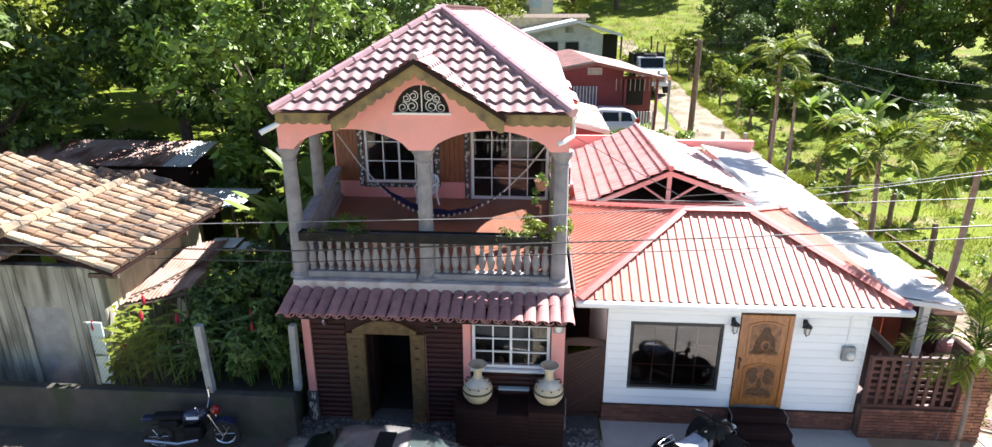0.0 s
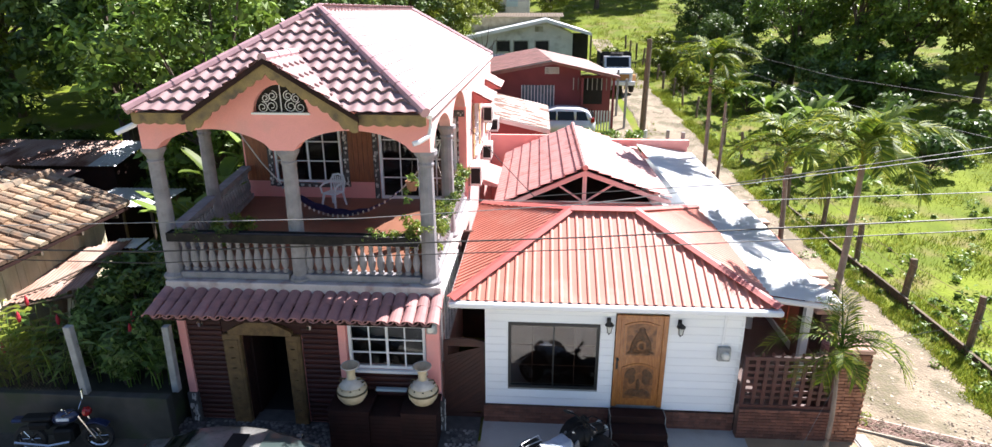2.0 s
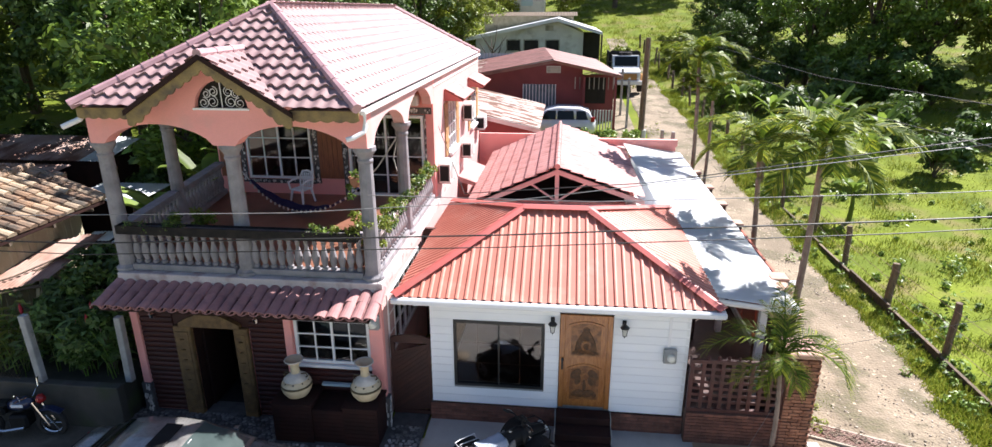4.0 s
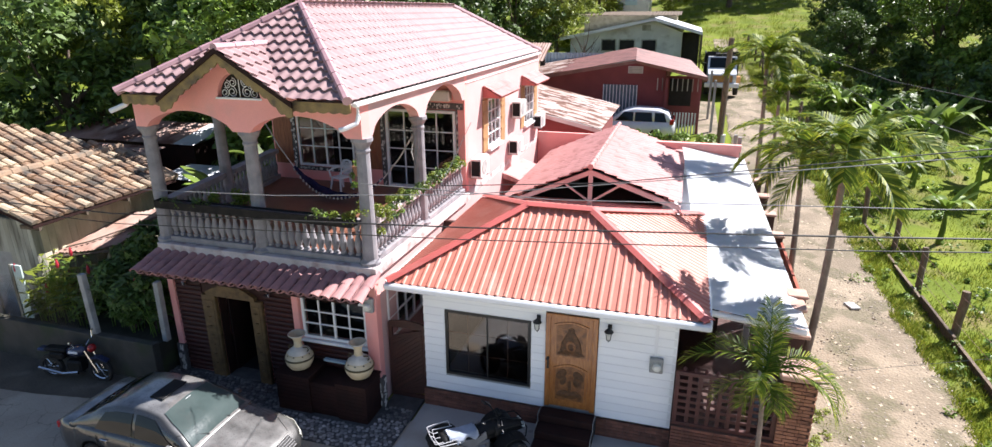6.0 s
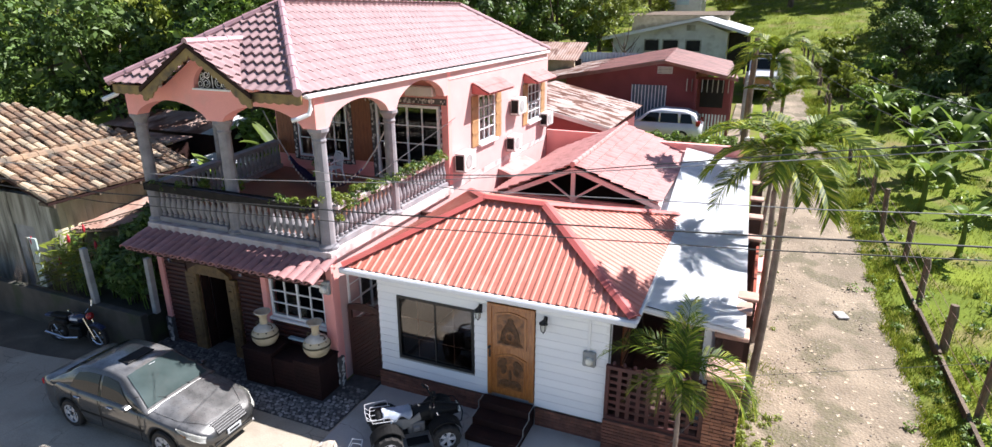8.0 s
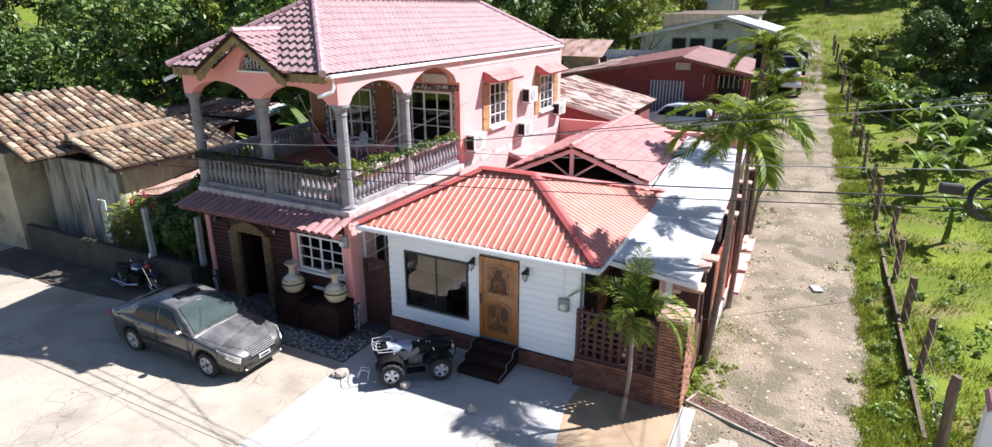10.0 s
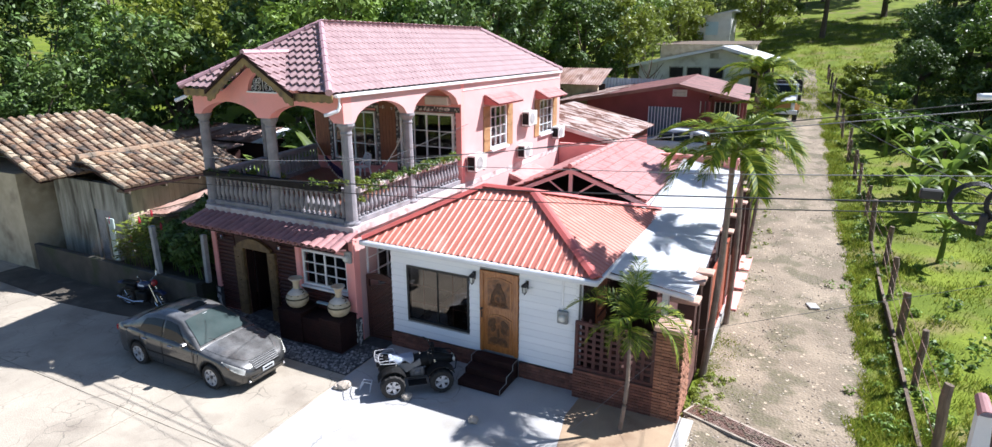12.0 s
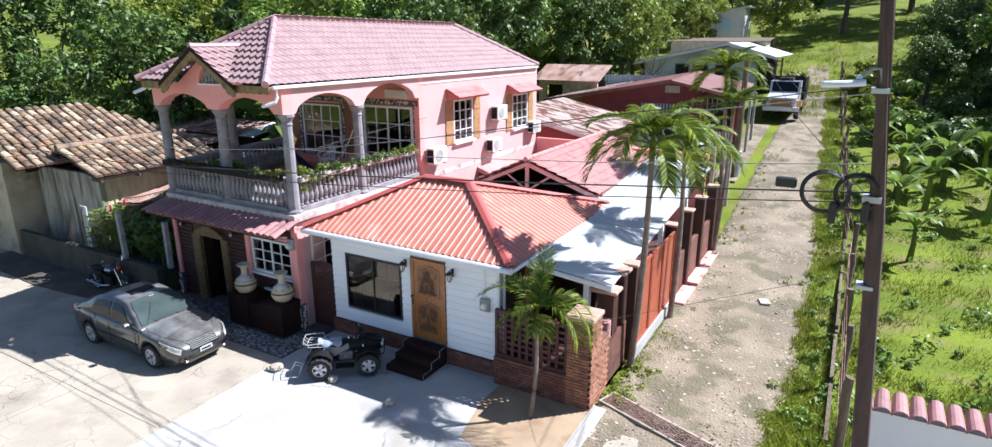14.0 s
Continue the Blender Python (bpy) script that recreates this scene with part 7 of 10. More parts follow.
# grass
def grass_patch(name, n, sample, h0, h1, seed, material, label, clump=0.5):
    rnd = random.Random(seed)
    v = np.zeros((n, 3, 3))
    for i in range(n):
        for tries in range(6):
            x, y = sample(rnd)
            dens = 0.5 + 0.9 * noise.noise((x * 0.55, y * 0.55, 9)) + 0.45 * noise.noise((x * 2.1, y * 2.1, 4))
            if dens > clump * rnd.random() * 1.6:
                break
        z = ground_z(x, y) - 0.02
        h = rnd.uniform(h0, h1) * min(max(0.35 + 0.9 * dens, 0.3), 1.5)
        a = rnd.uniform(0, 2 * math.pi)
        w = 0.009 + 0.04 * h
        dx, dy = math.cos(a) * w, math.sin(a) * w
        lx, ly = rnd.gauss(0, 0.45) * h, rnd.gauss(0, 0.45) * h
        v[i] = ((x - dx, y - dy, z), (x + dx, y + dy, z), (x + lx, y + ly, z + h))
    me = bpy.data.meshes.new(name)
    me.vertices.add(3 * n)
    me.vertices.foreach_set("co", v.astype(np.float32).ravel())
    me.loops.add(3 * n)
    me.loops.foreach_set("vertex_index", np.arange(3 * n, dtype=np.int32))
    me.polygons.add(n)
    me.polygons.foreach_set("loop_start", np.arange(0, 3 * n, 3, dtype=np.int32))
    me.update(calc_edges=True)
    me.materials.append(material)
    return tagged(new(name, me), label, "grass", kind="stuff")


def verge(r):
    y = 9.5 + 50 * r.random() ** 1.6
    return lane_right(y) - 0.22 + abs(r.gauss(0, 0.8)), y


def left_edge(r):
    y = r.choice((r.uniform(11.5, 16), r.uniform(12, 14), r.uniform(17, 45)))
    return lane_left(y) + r.uniform(-0.05, 0.15) + abs(r.gauss(0, 0.35)), y


def field(r):
    y = 11 + 70 * r.random() ** 1.4
    return 13.6 + (4 + y * 0.35) * r.random(), y


def hillside(r):
    y = 50 + 60 * r.random()
    return r.uniform(7.5, 14) if y < 62 else r.uniform(3, 22), y


grass_patch("grass_verge", 30000, verge, 0.05, 0.24, 1, M_GRASS, "patchy yellow-green grass along the fence", 0.9)
grass_patch("grass_tufts", 7000, left_edge, 0.03, 0.11, 2, M_GRASS, "short dry grass tufts at the lane edge", 1.0)
grass_patch("grass_field", 70000, field, 0.04, 0.24, 3, M_GRASS, "bright yellow-green meadow grass", 0.6)
grass_patch("grass_hill", 26000, hillside, 0.12, 0.4, 4, M_GRASS, "sunlit hillside grass", 0.5)


# weeds in the meadow and along the fence
def weeds(name, n, sample, seed, material, label, r0=0.08, r1=0.3, leaf=0.06):
    rnd = random.Random(seed)
    cs, rs = [], []
    for k in range(n):
        x, y = sample(rnd)
        r = r0 + (r1 - r0) * rnd.random() ** 2
        cs.append((x, y, ground_z(x, y) + r * 0.6))
        rs.append(r)
    return tagged(new(name, leaf_mesh(name, cs, rs, 34, leaf, material, seed, up=0.8)), label, "weeds", kind="stuff")


weeds("meadow_weeds", 520, field, 51, M_LEAF, "low green weeds scattered over the meadow", 0.08, 0.4, 0.08)
weeds("fence_weeds", 170, lambda r: (13.2 + r.gauss(0, 0.45), 11 + 40 * r.random()), 52, M_LEAF, "green weeds growing along the fence", 0.06, 0.26, 0.055)
weeds("lane_weeds", 150, lambda r: (lane_left(18) + abs(r.gauss(0, 0.35)), r.choice((r.uniform(11.6, 13.5), r.uniform(17, 40)))), 53, M_LEAFLIGHT, "small weeds along the lane edge", 0.03, 0.11, 0.035)


# bare little tree by the pale house
bare = thing("bare_tree", (-1.9, 52.0, 2.6), "small leafless tree with thin dark branches", "tree")
part("trunk", tube([(-1.9, 52, 2.5), (-1.85, 52, 4.0), (-1.95, 52, 5.2)], 1, 6, taper=[0.16, 0.12, 0.07]), M_BARK, bare)
rnd = random.Random(61)
for k in range(11):
    a = 2.4 * k
    z = 3.6 + 0.16 * k
    q = Vector((math.cos(a), math.sin(a), 0))
    p0 = Vector((-1.9, 52, z))
    part("branch", tube([p0, p0 + q * 0.6 + Vector((0, 0, 0.6)), p0 + q * rnd.uniform(0.9, 1.4) + Vector((0, 0, rnd.uniform(1.2, 2.0)))], 1, 4, taper=[0.06, 0.04, 0.015]), M_BARK, bare)

for i, (x, y) in enumerate(((-7.5, 21.5), (-9.0, 24.5), (-11.2, 22.0), (-12.5, 27.5), (-8.5, 27.5), (-6.6, 25.0), (-16.5, 21.0), (-18.0, 26.0), (-6.8, 31.0), (-11.0, 34.0))):
    shrub(x, y, ground_z(x, y), 1.5, 2.6, M_LEAFDARK, 130 + i, "dense dark undergrowth behind the house", "undergrowth", leaf=0.16, per=90)

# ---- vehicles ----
M_CARGREY = mat("dusty_sun_topped_grey_paint", (0.05, 0.05, 0.048), (0.042, 0.042, 0.041), 1.5, 0.3, metal=0.35, vary=0.06, bump=0.0, coat=0.9, coat_rough=0.05, coat_ior=1.55)


def add_dust_and_sun(m, top_tone):
    """Dusting and painted-in sunlight that pale the upward faces, in uneven patches."""
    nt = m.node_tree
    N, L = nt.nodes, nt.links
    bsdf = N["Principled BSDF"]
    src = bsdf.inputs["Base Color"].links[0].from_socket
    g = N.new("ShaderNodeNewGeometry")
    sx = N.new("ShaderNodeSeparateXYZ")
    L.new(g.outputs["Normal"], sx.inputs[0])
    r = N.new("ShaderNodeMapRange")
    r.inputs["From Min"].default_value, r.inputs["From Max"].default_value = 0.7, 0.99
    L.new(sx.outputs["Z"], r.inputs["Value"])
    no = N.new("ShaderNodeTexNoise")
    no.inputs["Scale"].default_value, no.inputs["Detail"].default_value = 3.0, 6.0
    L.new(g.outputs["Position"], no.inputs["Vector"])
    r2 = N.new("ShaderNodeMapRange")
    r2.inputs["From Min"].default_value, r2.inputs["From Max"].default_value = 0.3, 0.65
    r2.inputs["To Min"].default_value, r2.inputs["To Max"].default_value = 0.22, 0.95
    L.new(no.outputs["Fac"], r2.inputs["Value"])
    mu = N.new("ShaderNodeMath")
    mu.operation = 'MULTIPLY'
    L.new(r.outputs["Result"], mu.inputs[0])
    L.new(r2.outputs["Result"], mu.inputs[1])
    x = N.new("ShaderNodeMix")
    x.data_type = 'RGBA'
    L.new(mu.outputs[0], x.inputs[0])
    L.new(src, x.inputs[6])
    x.inputs[7].default_value = (*top_tone, 1)
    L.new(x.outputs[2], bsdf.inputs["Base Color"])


# Pale tops carry the sun on bonnet and roof besides their dusting.
add_dust_and_sun(M_CARGREY, (0.29, 0.287, 0.277))
M_CARGLASS = mat("dark_car_glass", (0.010, 0.013, 0.013), (0.008, 0.010, 0.010), 2, 0.04, vary=0.02, bump=0.0, spec=0.3)
M_WINDSHIELD = mat("greenish_windscreen", (0.062, 0.084, 0.081), (0.042, 0.06, 0.058), 2, 0.05, vary=0.02, bump=0.0, spec=0.5)
M_RUBBER = mat("black_tyre_rubber", (0.02, 0.019, 0.018), (0.03, 0.027, 0.024), 8, 0.9, vary=0.2)
M_ALLOY = mat("silver_alloy", (0.62, 0.62, 0.63), (0.52, 0.52, 0.54), 6, 0.3, metal=0.3, vary=0.08, bump=0)
M_CHROME = mat("chrome", (0.7, 0.7, 0.7), (0.62, 0.62, 0.62), 6, 0.18, metal=1.0, vary=0.04, bump=0)
M_LAMPGLASS = mat("clear_headlamp", (0.68, 0.68, 0.63), (0.55, 0.55, 0.5), 9, 0.12, vary=0.1, bump=0, coat=0.6)
M_GRILLE = mat("grey_grille_bar", (0.20, 0.20, 0.20), (0.15, 0.15, 0.15), 9, 0.55, metal=0.3, vary=0.1, bump=0)
M_REDLAMP = mat("red_lamp_lens", (0.35, 0.02, 0.02), (0.28, 0.02, 0.02), 9, 0.2, vary=0.05, bump=0)
M_PLATE = mat("pale_number_plate", (0.42, 0.44, 0.45), (0.36, 0.38, 0.4), 9, 0.4, vary=0.05, bump=0)
M_BLACKPL = mat("black_plastic", (0.010, 0.010, 0.010), (0.015, 0.015, 0.015), 5, 0.5, vary=0.1, bump=0.05, spec=0.16)
M_CARWHITE = mat("white_car_paint", (0.66, 0.68, 0.70), (0.6, 0.62, 0.65), 2, 0.25, vary=0.03, bump=0, coat=0.5)
M_CLOTH = mat("pale_grey_cloth", (0.60, 0.66, 0.76), (0.46, 0.52, 0.62), 4, 0.9, vary=0.12)
M_QUADPANEL = mat("silver_grey_plastic", (0.20, 0.20, 0.195), (0.15, 0.15, 0.148), 5, 0.4, vary=0.12, bump=0.0)
M_BLUE = mat("dark_blue_painted_tank", (0.014, 0.024, 0.07), (0.011, 0.018, 0.055), 3, 0.3, vary=0.05, bump=0, coat=0.4)
M_CERAMIC = mat("cream_fired_clay", (0.60, 0.50, 0.33), (0.52, 0.42, 0.27), 5, 0.7, vary=0.14, stain=(0.38, 0.29, 0.18), stain_amt=0.35, stain_scale=5)
M_CERDARK = mat("olive_brown_glaze_band", (0.10, 0.075, 0.03), (0.07, 0.05, 0.022), 6, 0.6, vary=0.2)
M_CERRIM = mat("grey_white_slip", (0.55, 0.52, 0.47), (0.45, 0.42, 0.38), 6, 0.75, vary=0.15)
M_PLASTICW = mat("white_plastic", (0.72, 0.75, 0.78), (0.66, 0.69, 0.72), 3, 0.4, vary=0.03, bump=0)
M_HAMMOCK = mat("dark_blue_woven_cotton", (0.03, 0.028, 0.10), (0.05, 0.04, 0.12), 12, 0.9, vary=0.3)
M_ROPE = mat("white_cotton_rope", (0.62, 0.60, 0.56), (0.5, 0.48, 0.45), 12, 0.9, vary=0.2)
M_ACUNIT = mat("off_white_appliance", (0.68, 0.67, 0.63), (0.6, 0.59, 0.56), 2, 0.5, vary=0.05)
M_CABLE = mat("black_cable_sheath", (0.016, 0.016, 0.016), (0.022, 0.022, 0.022), 8, 0.6, vary=0.1, bump=0)
M_CABLEGREY = mat("grey_twisted_cable", (0.22, 0.22, 0.22), (0.16, 0.16, 0.16), 8, 0.6, vary=0.1, bump=0)
M_TERRACOTTA = mat("plain_terracotta", (0.30, 0.14, 0.08), (0.24, 0.11, 0.065), 6, 0.85, vary=0.15)
M_YELLOWT = mat("orange_truck_paint", (0.42, 0.20, 0.05), (0.35, 0.16, 0.04), 3, 0.5, vary=0.12)


def interp(table, x):
    for (a, va), (b, vb) in zip(table, table[1:]):
        if x <= b:
            f = (x - a) / (b - a)
            f = f * f * (3 - 2 * f) * 0.5 + f * 0.5
            return va + (vb - va) * f
    return table[-1][1]


def loft(xs, section, bm=None):
    """Skins half sections (y, z lists) mirrored about y=0 along x."""
    bm = bm or bmesh.new()
    rings = []
    for x in xs:
        half = section(x)
        ring = [bm.verts.new((x, -y, z)) for y, z in half] + [bm.verts.new((x, y, z)) for y, z in half[::-1]]
        rings.append(ring)
    n = len(rings[0])
    for a, b in zip(rings, rings[1:]):
        for i in range(n):
            j = (i + 1) % n
            bm.faces.new((a[i], a[j], b[j], b[i]))
    bm.faces.new(rings[0][::-1])
    bm.faces.new(rings[-1])
    bmesh.ops.remove_doubles(bm, verts=bm.verts, dist=1e-4)
    return bm


def wheel(parent, x, y, z, r, w, side, rim_r, spokes=5, knobs=0):
    bm = lathe([(rim_r, -w / 2), (r * 0.93, -w / 2), (r, -w * 0.3), (r, w * 0.3), (r * 0.93, w / 2), (rim_r, w / 2)], 2 * knobs or 24, cap=False, flute=0.05 if knobs else 0.0)
    m = pose(x, y, z, 90, 0, 0)
    bm.transform(m)
    wh = part("wheel", bm, M_RUBBER, parent, "black tyre on silver alloy rim", local=True)
    bm = lathe([(rim_r, -w * 0.3), (rim_r, w * 0.42), (rim_r * 0.92, w * 0.42), (rim_r * 0.88, w * 0.1), (0.0, w * 0.1)], 20, cap=False)
    if side > 0:
        bm.transform(pose(0, 0, 0, 180))
    bm.transform(m)
    part("rim", bm, M_BLACKPL, wh, local=True)
    for i in range(spokes):
        b = prism([(0.0, -0.16 * rim_r), (rim_r * 0.95, -0.27 * rim_r), (rim_r * 0.95, 0.27 * rim_r), (0.0, 0.16 * rim_r)], 'z', w * 0.2, w * 0.38)
        b.transform(pose(0, 0, 0, 0, 0, 360 * i / spokes))
        if side > 0:
            b.transform(pose(0, 0, 0, 180))
        b.transform(m)
        part("spoke", b, M_ALLOY, wh, local=True)
    bm = lathe([(rim_r * 1.03, w * 0.36), (rim_r * 1.03, w * 0.47), (rim_r * 0.9, w * 0.47), (rim_r * 0.9, w * 0.36)], 20, cap=False)
    if side > 0:
        bm.transform(pose(0, 0, 0, 180))
    bm.transform(m)
    part("rim_lip", bm, M_ALLOY, wh, local=True)
    return wh


def sedan():
    car = thing("car", (-2.29, 8.36, 0.01), "dusty dark grey four-door saloon car parked on the street", "car")
    FW, RW, WR = 1.3, -1.3, 0.33
    wid = ((-2.27, 0.58), (-2.2, 0.72), (-2.0, 0.80), (-1.4, 0.845), (0.6, 0.85), (1.4, 0.84), (1.9, 0.80), (2.1, 0.70), (2.24, 0.5))
    belt = ((-2.27, 0.62), (-2.2, 0.86), (-2.0, 0.96), (-1.4, 0.965), (0.0, 0.93), (0.85, 0.90), (1.4, 0.83), (1.9, 0.72), (2.12, 0.62), (2.24, 0.50))
    crown = ((-2.27, 0.02), (-1.9, 0.05), (-1.2, 0.03), (0.8, 0.04), (1.4, 0.055), (2.0, 0.05), (2.24, 0.02))
    def zbot(x):
        z = 0.2 if abs(x) < 2.05 else 0.26
        for c in (FW, RW):
            d = WR + 0.045
            if abs(x - c) < d:
                z = max(z, 0.30 + math.sqrt(d * d - (x - c) ** 2))
        return z
    def sec(x):
        w, b, c, zb = interp(wid, x), interp(belt, x), interp(crown, x), zbot(x)
        m1 = zb + (b - zb) * 0.45
        return [(0.0, zb), (w * 0.94, zb), (w * 0.985, max(zb, 0.4)) if zb < 0.4 else (w * 0.99, zb + 0.02), (w, m1), (w * 0.985, zb + (b - zb) * 0.8), (w * 0.94, b), (w * 0.8, b + c * 0.55), (w * 0.45, b + c * 0.9), (0.0, b + c)]
    xs = sorted({round(-2.27 + 4.51 * i / 60, 4) for i in range(61)} | {c + s * (WR + 0.045) for c in (FW, RW) for s in (-1.001, -0.99, 0.99, 1.001)})
    body = part("body", loft(xs, sec), M_CARGREY, car, local=True, smooth=True)
    # cabin
    rz = ((-1.78, 0.97), (-1.45, 1.14), (-1.05, 1.36), (-0.7, 1.44), (-0.2, 1.465), (0.15, 1.42), (0.5, 1.22), (1.0, 0.90))
    def cab(x):
        top = interp(rz, x)
        b = 0.90
        f = (top - b) / 0.56
        wb, wt = 0.80, 0.80 - 0.22 * max(f, 0)
        return [(0.0, b - 0.02), (wb, b - 0.02), (wb * 0.5 + wt * 0.5 + 0.02, (b + top) / 2), (wt + 0.015, top - 0.06 * f), (wt - 0.05, top - 0.015 * f), (wt * 0.5, top + 0.01), (0.0, top + 0.018)]
    part("roof", loft([-1.78 + 2.78 * i / 40 for i in range(41)], cab), M_CARGREY, car, local=True, smooth=True)
    def patch(corners, n=6, lift=0.008):
        bm = bmesh.new()
        a, b, c, d = [Vector(p) for p in corners]
        nn = (b - a).cross(d - a).normalized()
        g = [[bm.verts.new(a.lerp(b, i / n).lerp(d.lerp(c, i / n), j / n) + nn * lift) for i in range(n + 1)] for j in range(n + 1)]
        for j in range(n):
            for i in range(n):
                bm.faces.new((g[j][i], g[j][i + 1], g[j + 1][i + 1], g[j + 1][i]))
        return bm
    def on_cab(x, f, s):
        pts = cab(x)
        (ya, za), (yb, zb), (yc, zc) = pts[1], pts[2], pts[3]
        if f < 0.5:
            return (x, s * (ya + (yb - ya) * f * 2), za + (zb - za) * f * 2)
        return (x, s * (yb + (yc - yb) * (f * 2 - 1)), zb + (zc - zb) * (f * 2 - 1))
    def on_body(x0, x1, lo, hi, sgn, nx=10, nf=6, lift=0.012):
        """A patch laid on the body's flank and shoulder between two heights along its section."""
        bm = bmesh.new()
        g = []
        for i in range(nx + 1):
            q = i / nx
            x = x0 + (x1 - x0) * q
            pts = sec(x)[3:8]
            row = []
            for k in range(nf + 1):
                f = (lo(q) + (hi(q) - lo(q)) * k / nf) * 4
                a = min(int(f), 3)
                (ya, za), (yb, zb) = pts[a], pts[a + 1]
                y, z = ya + (yb - ya) * (f - a), za + (zb - za) * (f - a)
                row.append(bm.verts.new((x + lift * 0.7, sgn * (y + lift), z + lift * 0.7)))
            g.append(row)
        for a, b in zip(g, g[1:]):
            for k in range(nf):
                bm.faces.new((a[k], a[k + 1], b[k + 1], b[k]))
        bmesh.ops.solidify(bm, geom=bm.faces[:], thickness=0.01)
        return bm
    # windscreen and rear window follow the cabin
    def cab_z(x, y):
        top_pts = cab(x)[::-1]
        y = abs(y)
        for (ya, za), (yb, zb) in zip(top_pts, top_pts[1:]):
            if ya <= y <= yb:
                return za + (zb - za) * (y - ya) / max(yb - ya, 1e-6)
        return top_pts[-2][1]
    def screen(x0, x1, spread0, spread1, n=10, m=12):
        bm = bmesh.new()
        g = []
        for i in range(n + 1):
            x = x0 + (x1 - x0) * i / n
            w = spread0 + (spread1 - spread0) * i / n
            g.append([bm.verts.new((x + 0.014 * (1 if x0 > 0 else -1), w * (-1 + 2 * j / m), cab_z(x, w * (-1 + 2 * j / m)) + 0.014)) for j in range(m + 1)])
        for a, b in zip(g, g[1:]):
            for j in range(m):
                bm.faces.new((a[j], a[j + 1], b[j + 1], b[j]))
        return bm
    part("windscreen", screen(0.9, 0.22, 0.70, 0.52), M_WINDSHIELD, car, local=True, smooth=True, label="greenish windscreen")
    part("rear_window", screen(-1.64, -1.0, 0.66, 0.5), M_CARGLASS, car, local=True, smooth=True, label="dark rear window")
    for s in (-1, 1):
        for (xa, xb, xc, xd) in ((0.62, -0.28, -0.28, 0.12), (-0.36, -1.2, -0.98, -0.36)):
            bm = bmesh.new()
            g = []
            for j in range(7):
                f = 0.12 + 0.74 * j / 6
                row = []
                for i in range(9):
                    x = (xa + (xb - xa) * i / 8) * (1 - j / 6) + (xd + (xc - xd) * i / 8) * (j / 6)
                    p_ = on_cab(x, f, s)
                    row.append(bm.verts.new((p_[0], p_[1] + s * 0.012, p_[2] + 0.004)))
                g.append(row)
            for a, b in zip(g, g[1:]):
                for i in range(8):
                    bm.faces.new((a[i], a[i + 1], b[i + 1], b[i]))
            part("side_window", bm, M_CARGLASS, car, local=True, label="dark side window")
        for xd_ in (0.02, -0.92):
            part("door_handle", boxes((xd_ - 0.11, xd_ + 0.05, s * 0.85 - 0.02, s * 0.85 + 0.02, 0.79, 0.82), bev=0.008), M_CHROME, car, local=True, label="chrome door handle")
        for xd_ in (0.78, -0.32, -1.12):
            part("door_seam", boxes((xd_ - 0.004, xd_ + 0.004, s * 0.853 - 0.004, s * 0.853 + 0.004, 0.3, 0.88)), M_BLACKPL, car, local=True)
        part("mirror", boxes((0.5, 0.64, s * 0.9 - 0.08, s * 0.9 + 0.08, 0.93, 1.03), bev=0.03), M_CARGREY, car, local=True)
        part("headlamp", on_body(1.66, 2.17, lambda q: 0.44 - 0.3 * q, lambda q: 0.5 + 0.08 * q, s), M_LAMPGLASS, car, local=True, label="large clear headlamp", smooth=True)
        part("indicator", on_body(1.78, 1.9, lambda q: 0.34 - 0.08 * q, lambda q: 0.42 - 0.06 * q, s), M_YELLOWT, car, local=True, label="small amber indicator")
        part("side_moulding", boxes((-0.9, 0.85, s * 0.852 - 0.006, s * 0.852 + 0.006, 0.5, 0.54), bev=0.004), M_BLACKPL, car, local=True)
        part("tail_lamp", boxes((-2.24, -2.12, s * 0.62 - 0.1, s * 0.62 + 0.1, 0.7, 0.85), bev=0.02), M_REDLAMP, car, local=True)
        for c in (FW, RW):
            part("wheel_well", boxes((c - 0.34, c + 0.34, s * 0.6 - 0.1, s * 0.6 + 0.1, 0.26, 0.66)), M_BLACKPL, car, local=True)
            wheel(car, c, s * 0.745, 0.305, 0.305, 0.19, s, 0.205, 6)
    gr = part("grille", prism([(2.02, 0.55), (2.25, 0.5), (2.25, 0.53), (2.08, 0.69), (2.02, 0.68)], 'y', -0.36, 0.36), M_BLACKPL, car, local=True)
    for k in range(5):
        part("grille_bar", boxes((2.225 - 0.036 * k, 2.247 - 0.036 * k, -0.35 - 0.012 * k, 0.35 + 0.012 * k, 0.538 + 0.034 * k, 0.55 + 0.034 * k), bev=0.003), M_GRILLE, gr, local=True)
    part("bonnet_seam", tube([(1.0, -0.7, 0.915), (1.6, -0.66, 0.835), (2.04, -0.42, 0.72), (2.08, 0.0, 0.725), (2.04, 0.42, 0.72), (1.6, 0.66, 0.835), (1.0, 0.7, 0.915)], 0.0035, 4), M_BLACKPL, car, local=True)
    part("bumper_lip", boxes((1.9, 2.235, -0.56, 0.56, 0.22, 0.3), bev=0.03), M_CARGREY, car, local=True)
    part("air_intake", boxes((2.2, 2.246, -0.46, 0.46, 0.305, 0.35), bev=0.008), M_BLACKPL, car, local=True)
    plate = part("number_plate", boxes((2.255, 2.272, -0.17, 0.17, 0.39, 0.5), bev=0.004), M_PLATE, car, local=True, label="pale number plate")
    part("plate_bar", boxes((2.272, 2.275, -0.12, 0.12, 0.425, 0.465)), M_BLACKPL, plate, local=True)
    part("floor_pan", boxes((-2.0, 2.0, -0.55, 0.55, 0.17, 0.28)), M_BLACKPL, car, local=True)
